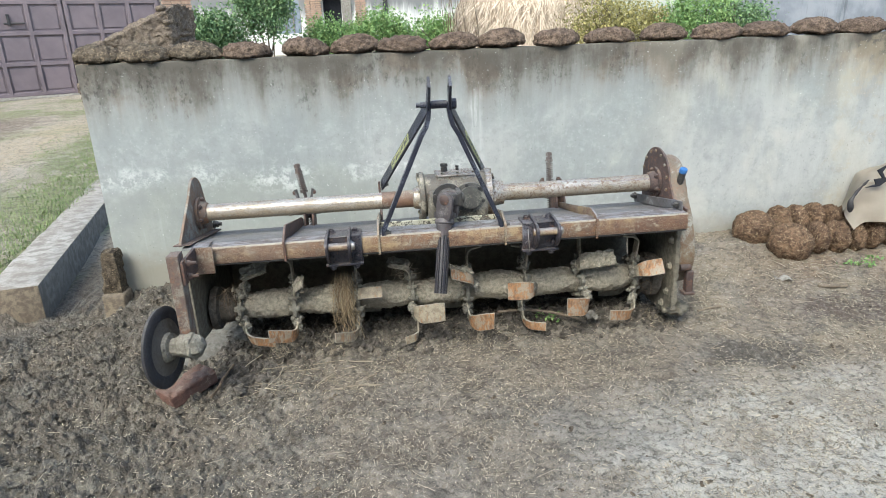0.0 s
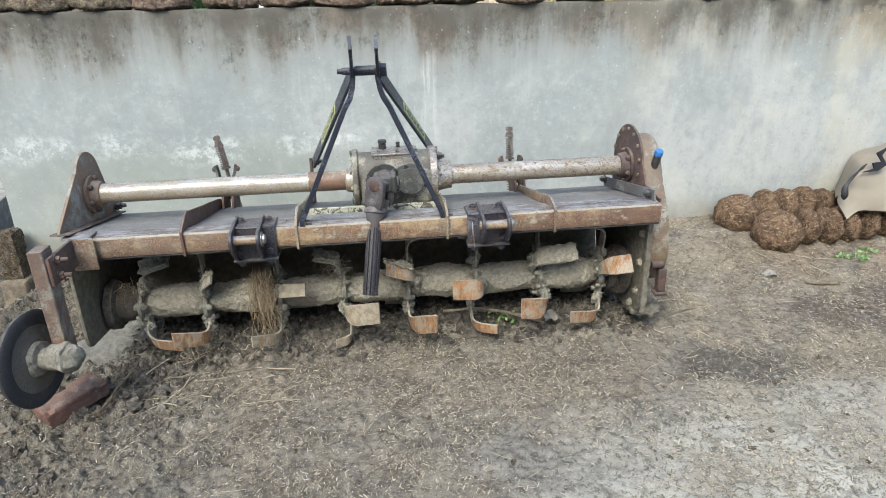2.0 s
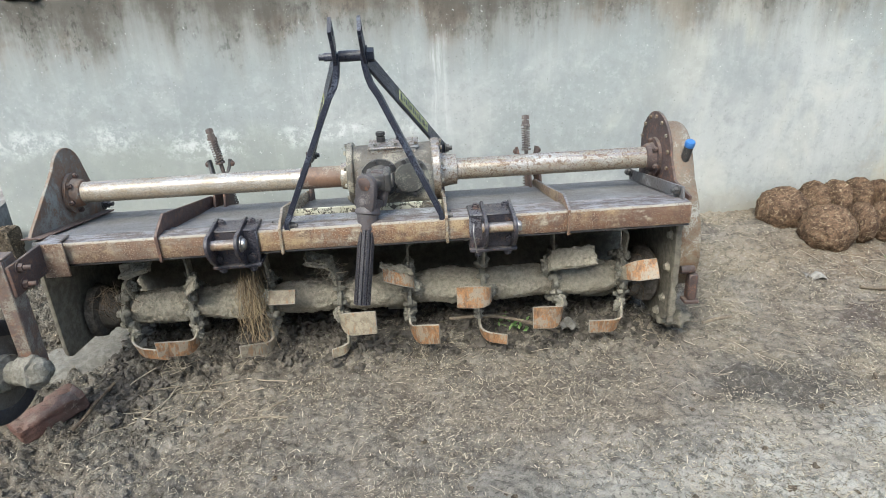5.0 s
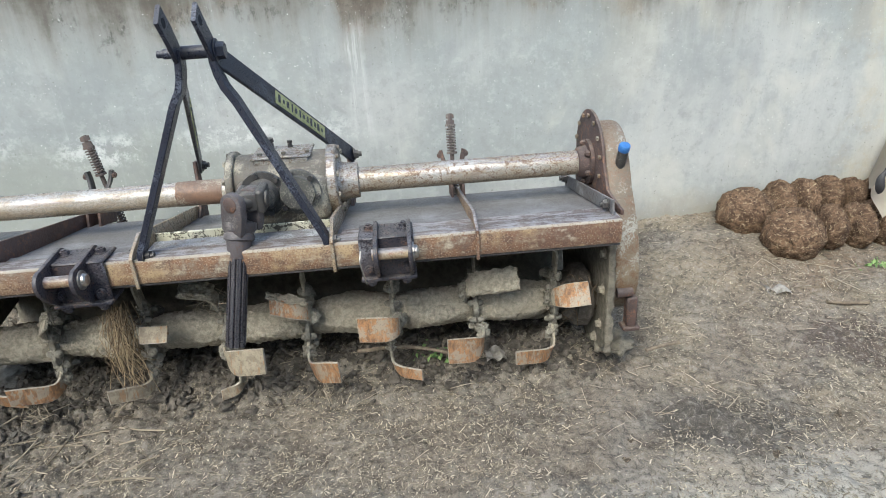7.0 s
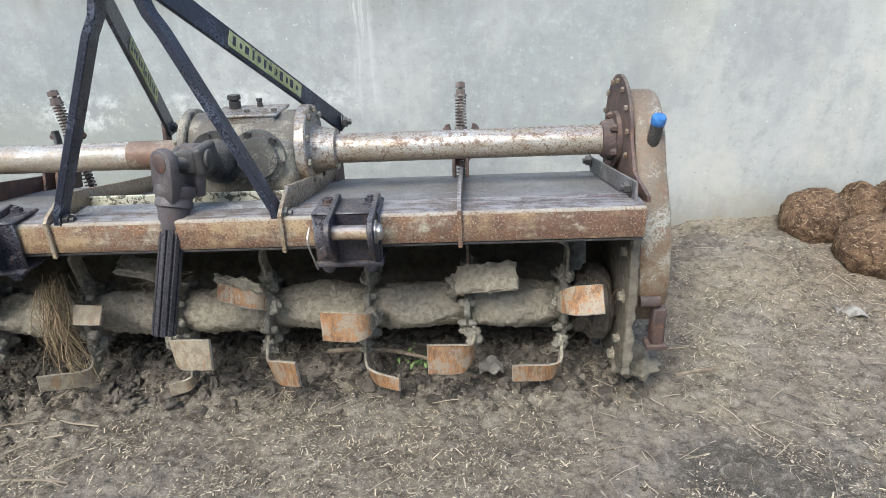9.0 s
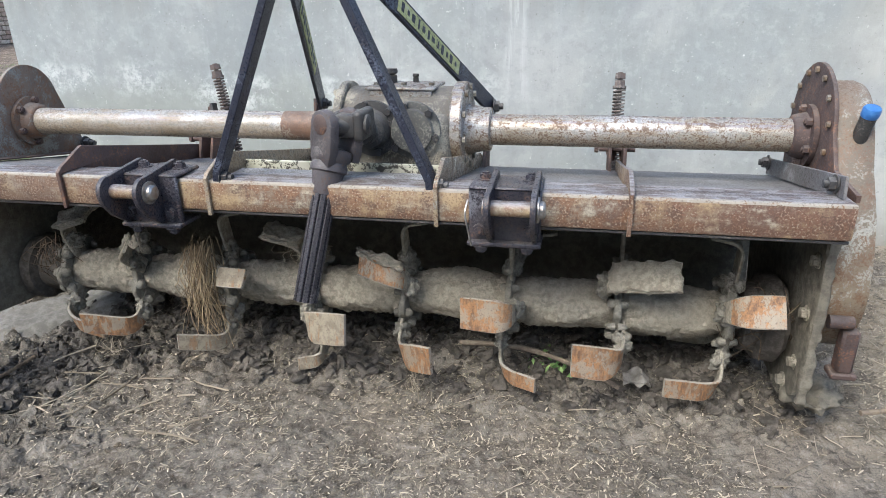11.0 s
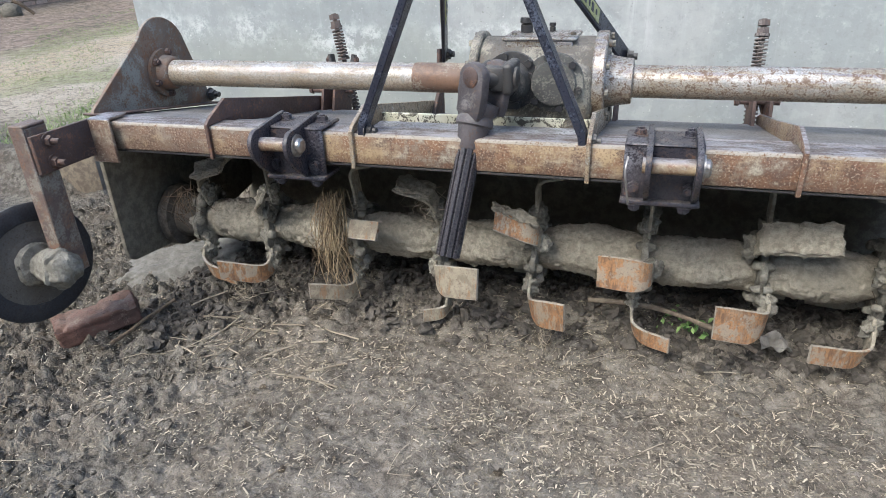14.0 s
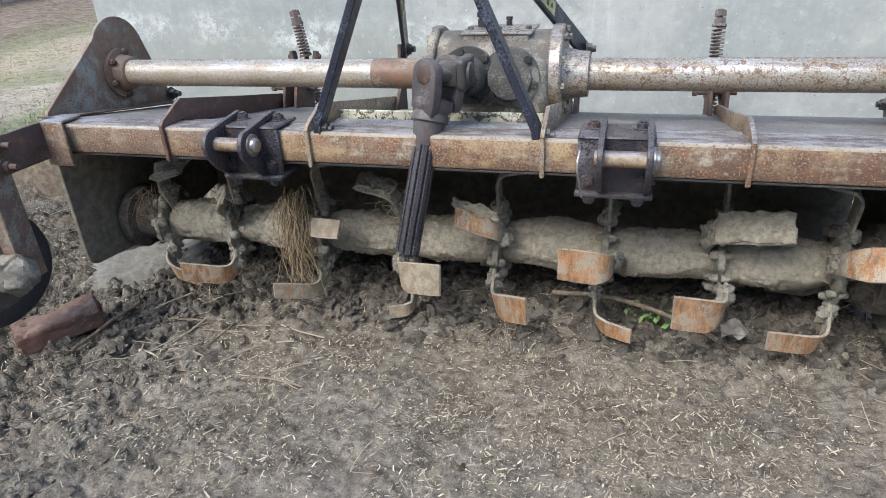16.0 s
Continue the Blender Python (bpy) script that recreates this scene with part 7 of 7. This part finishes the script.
# thatched straw stack
def haystack(cx, cy, rad, height):
    hold = holder("thatched_stack", "sun-bleached conical straw stack", "straw stack", at=pose(0, 0, rise(cy) - 0.1))
    r = random.Random(21)
    b = bmesh.new()
    lathe(b, (cx, cy, 0.1), (0, 0, 1), [(0, rad * 0.98), (height * 0.45, rad * 0.95), (height * 0.6, rad * 0.8), (height * 0.85, rad * 0.35), (height, 0.05)], 40)
    wobble(b, 0.06, 3)
    part("core", b, M_THATCH, hold, "", 70)
    b = bmesh.new()
    for _ in range(15000):
        a, z = r.uniform(math.pi * 0.85, math.pi * 2.15), r.uniform(0.05, height * 0.97)
        rr = rad * (0.98 if z < height * 0.45 else 0.98 - 0.9 * (z - height * 0.45) / (height * 0.55))
        u = Vector((math.cos(a), math.sin(a), 0))
        p = Vector((cx, cy, z)) + u * (rr + r.uniform(0.0, 0.07))
        d = Vector((r.gauss(0, 0.5), r.gauss(0, 0.1), -1)).normalized() * r.uniform(0.12, 0.45)
        side = Vector((-u.y, u.x, 0)) * r.uniform(0.006, 0.018)
        q = p + d + u * (0.015 if z < height * 0.45 else 0.05)
        v = [b.verts.new(c) for c in (p - side, p + side, q + side * 0.5, q - side * 0.5)]
        b.faces.new(v)
    part("straw_thatch", b, M_HAY, hold, "", 0)
    b = bmesh.new()
    for _ in range(160):
        a = r.uniform(math.pi * 0.9, math.pi * 1.25) if r.random() < 0.3 else r.uniform(-0.3, 0.1)
        p = Vector((cx + (rad + 0.1) * math.cos(a), cy + (rad + 0.1) * math.sin(a), 0.2))
        q = p + Vector((r.uniform(-0.35, 0.35), r.uniform(-0.1, 0.1), r.uniform(1.0, 2.4)))
        pipe(b, curve_pts([p, p.lerp(q, 0.5) + Vector((r.uniform(-0.1, 0.1), 0, 0)), q], 3), [0.014, 0.013, 0.012, 0.010, 0.008, 0.006, 0.004], 4)
    tagged(part("brushwood", b, M_BARK, hold), "dry brown brushwood leaning on the straw", kind="stuff")


haystack(4.02, 15.5, 2.02, 3.9)


# grass tufts on the field beside the yard
def tufts():
    b = bmesh.new()
    r = random.Random(31)
    n = 0
    while n < 24000:
        x, y = r.uniform(-7.5, -2.6), r.uniform(0.6, 11)
        verge = n % 3 == 0
        if verge:
            y = 0.45 + 6.5 * r.random() ** 1.4
            x = -2.62 - 0.21 * (y - 0.3) - abs(r.gauss(0, 0.38))
        elif noise.noise(Vector((x * 0.7, y * 0.45, 4))) < 0.02 or r.random() > 1.2 - y * 0.07:
            continue
        n += 1
        z = ground_z(x, y)
        a, h = r.uniform(0, 6.28), r.uniform(0.012, 0.045) if verge else r.uniform(0.008, 0.026)
        d = Vector((math.cos(a), math.sin(a), 0))
        s = Vector((-d.y, d.x, 0)) * 0.0035
        p = Vector((x, y, z - 0.003))
        q = p + d * h * 0.7 + Vector((0, 0, h))
        v = [b.verts.new(c) for c in (p - s, p + s, q)]
        b.faces.new(v)
    return b


thing("grass", tufts(), M_GRASS, "short patchy grass on the field", "grass", kind="stuff", smooth=0)

# unseen wall added behind the viewpoint to block low sky and darken the yard
bm = bmesh.new()
box(bm, (-16, -8.4, -0.3), (16, -8.0, 4.4), 0.02)
thing("wall_south", bm, M_LIME, "unseen added wall blocking low sky light from the yard", "wall", kind="structure")
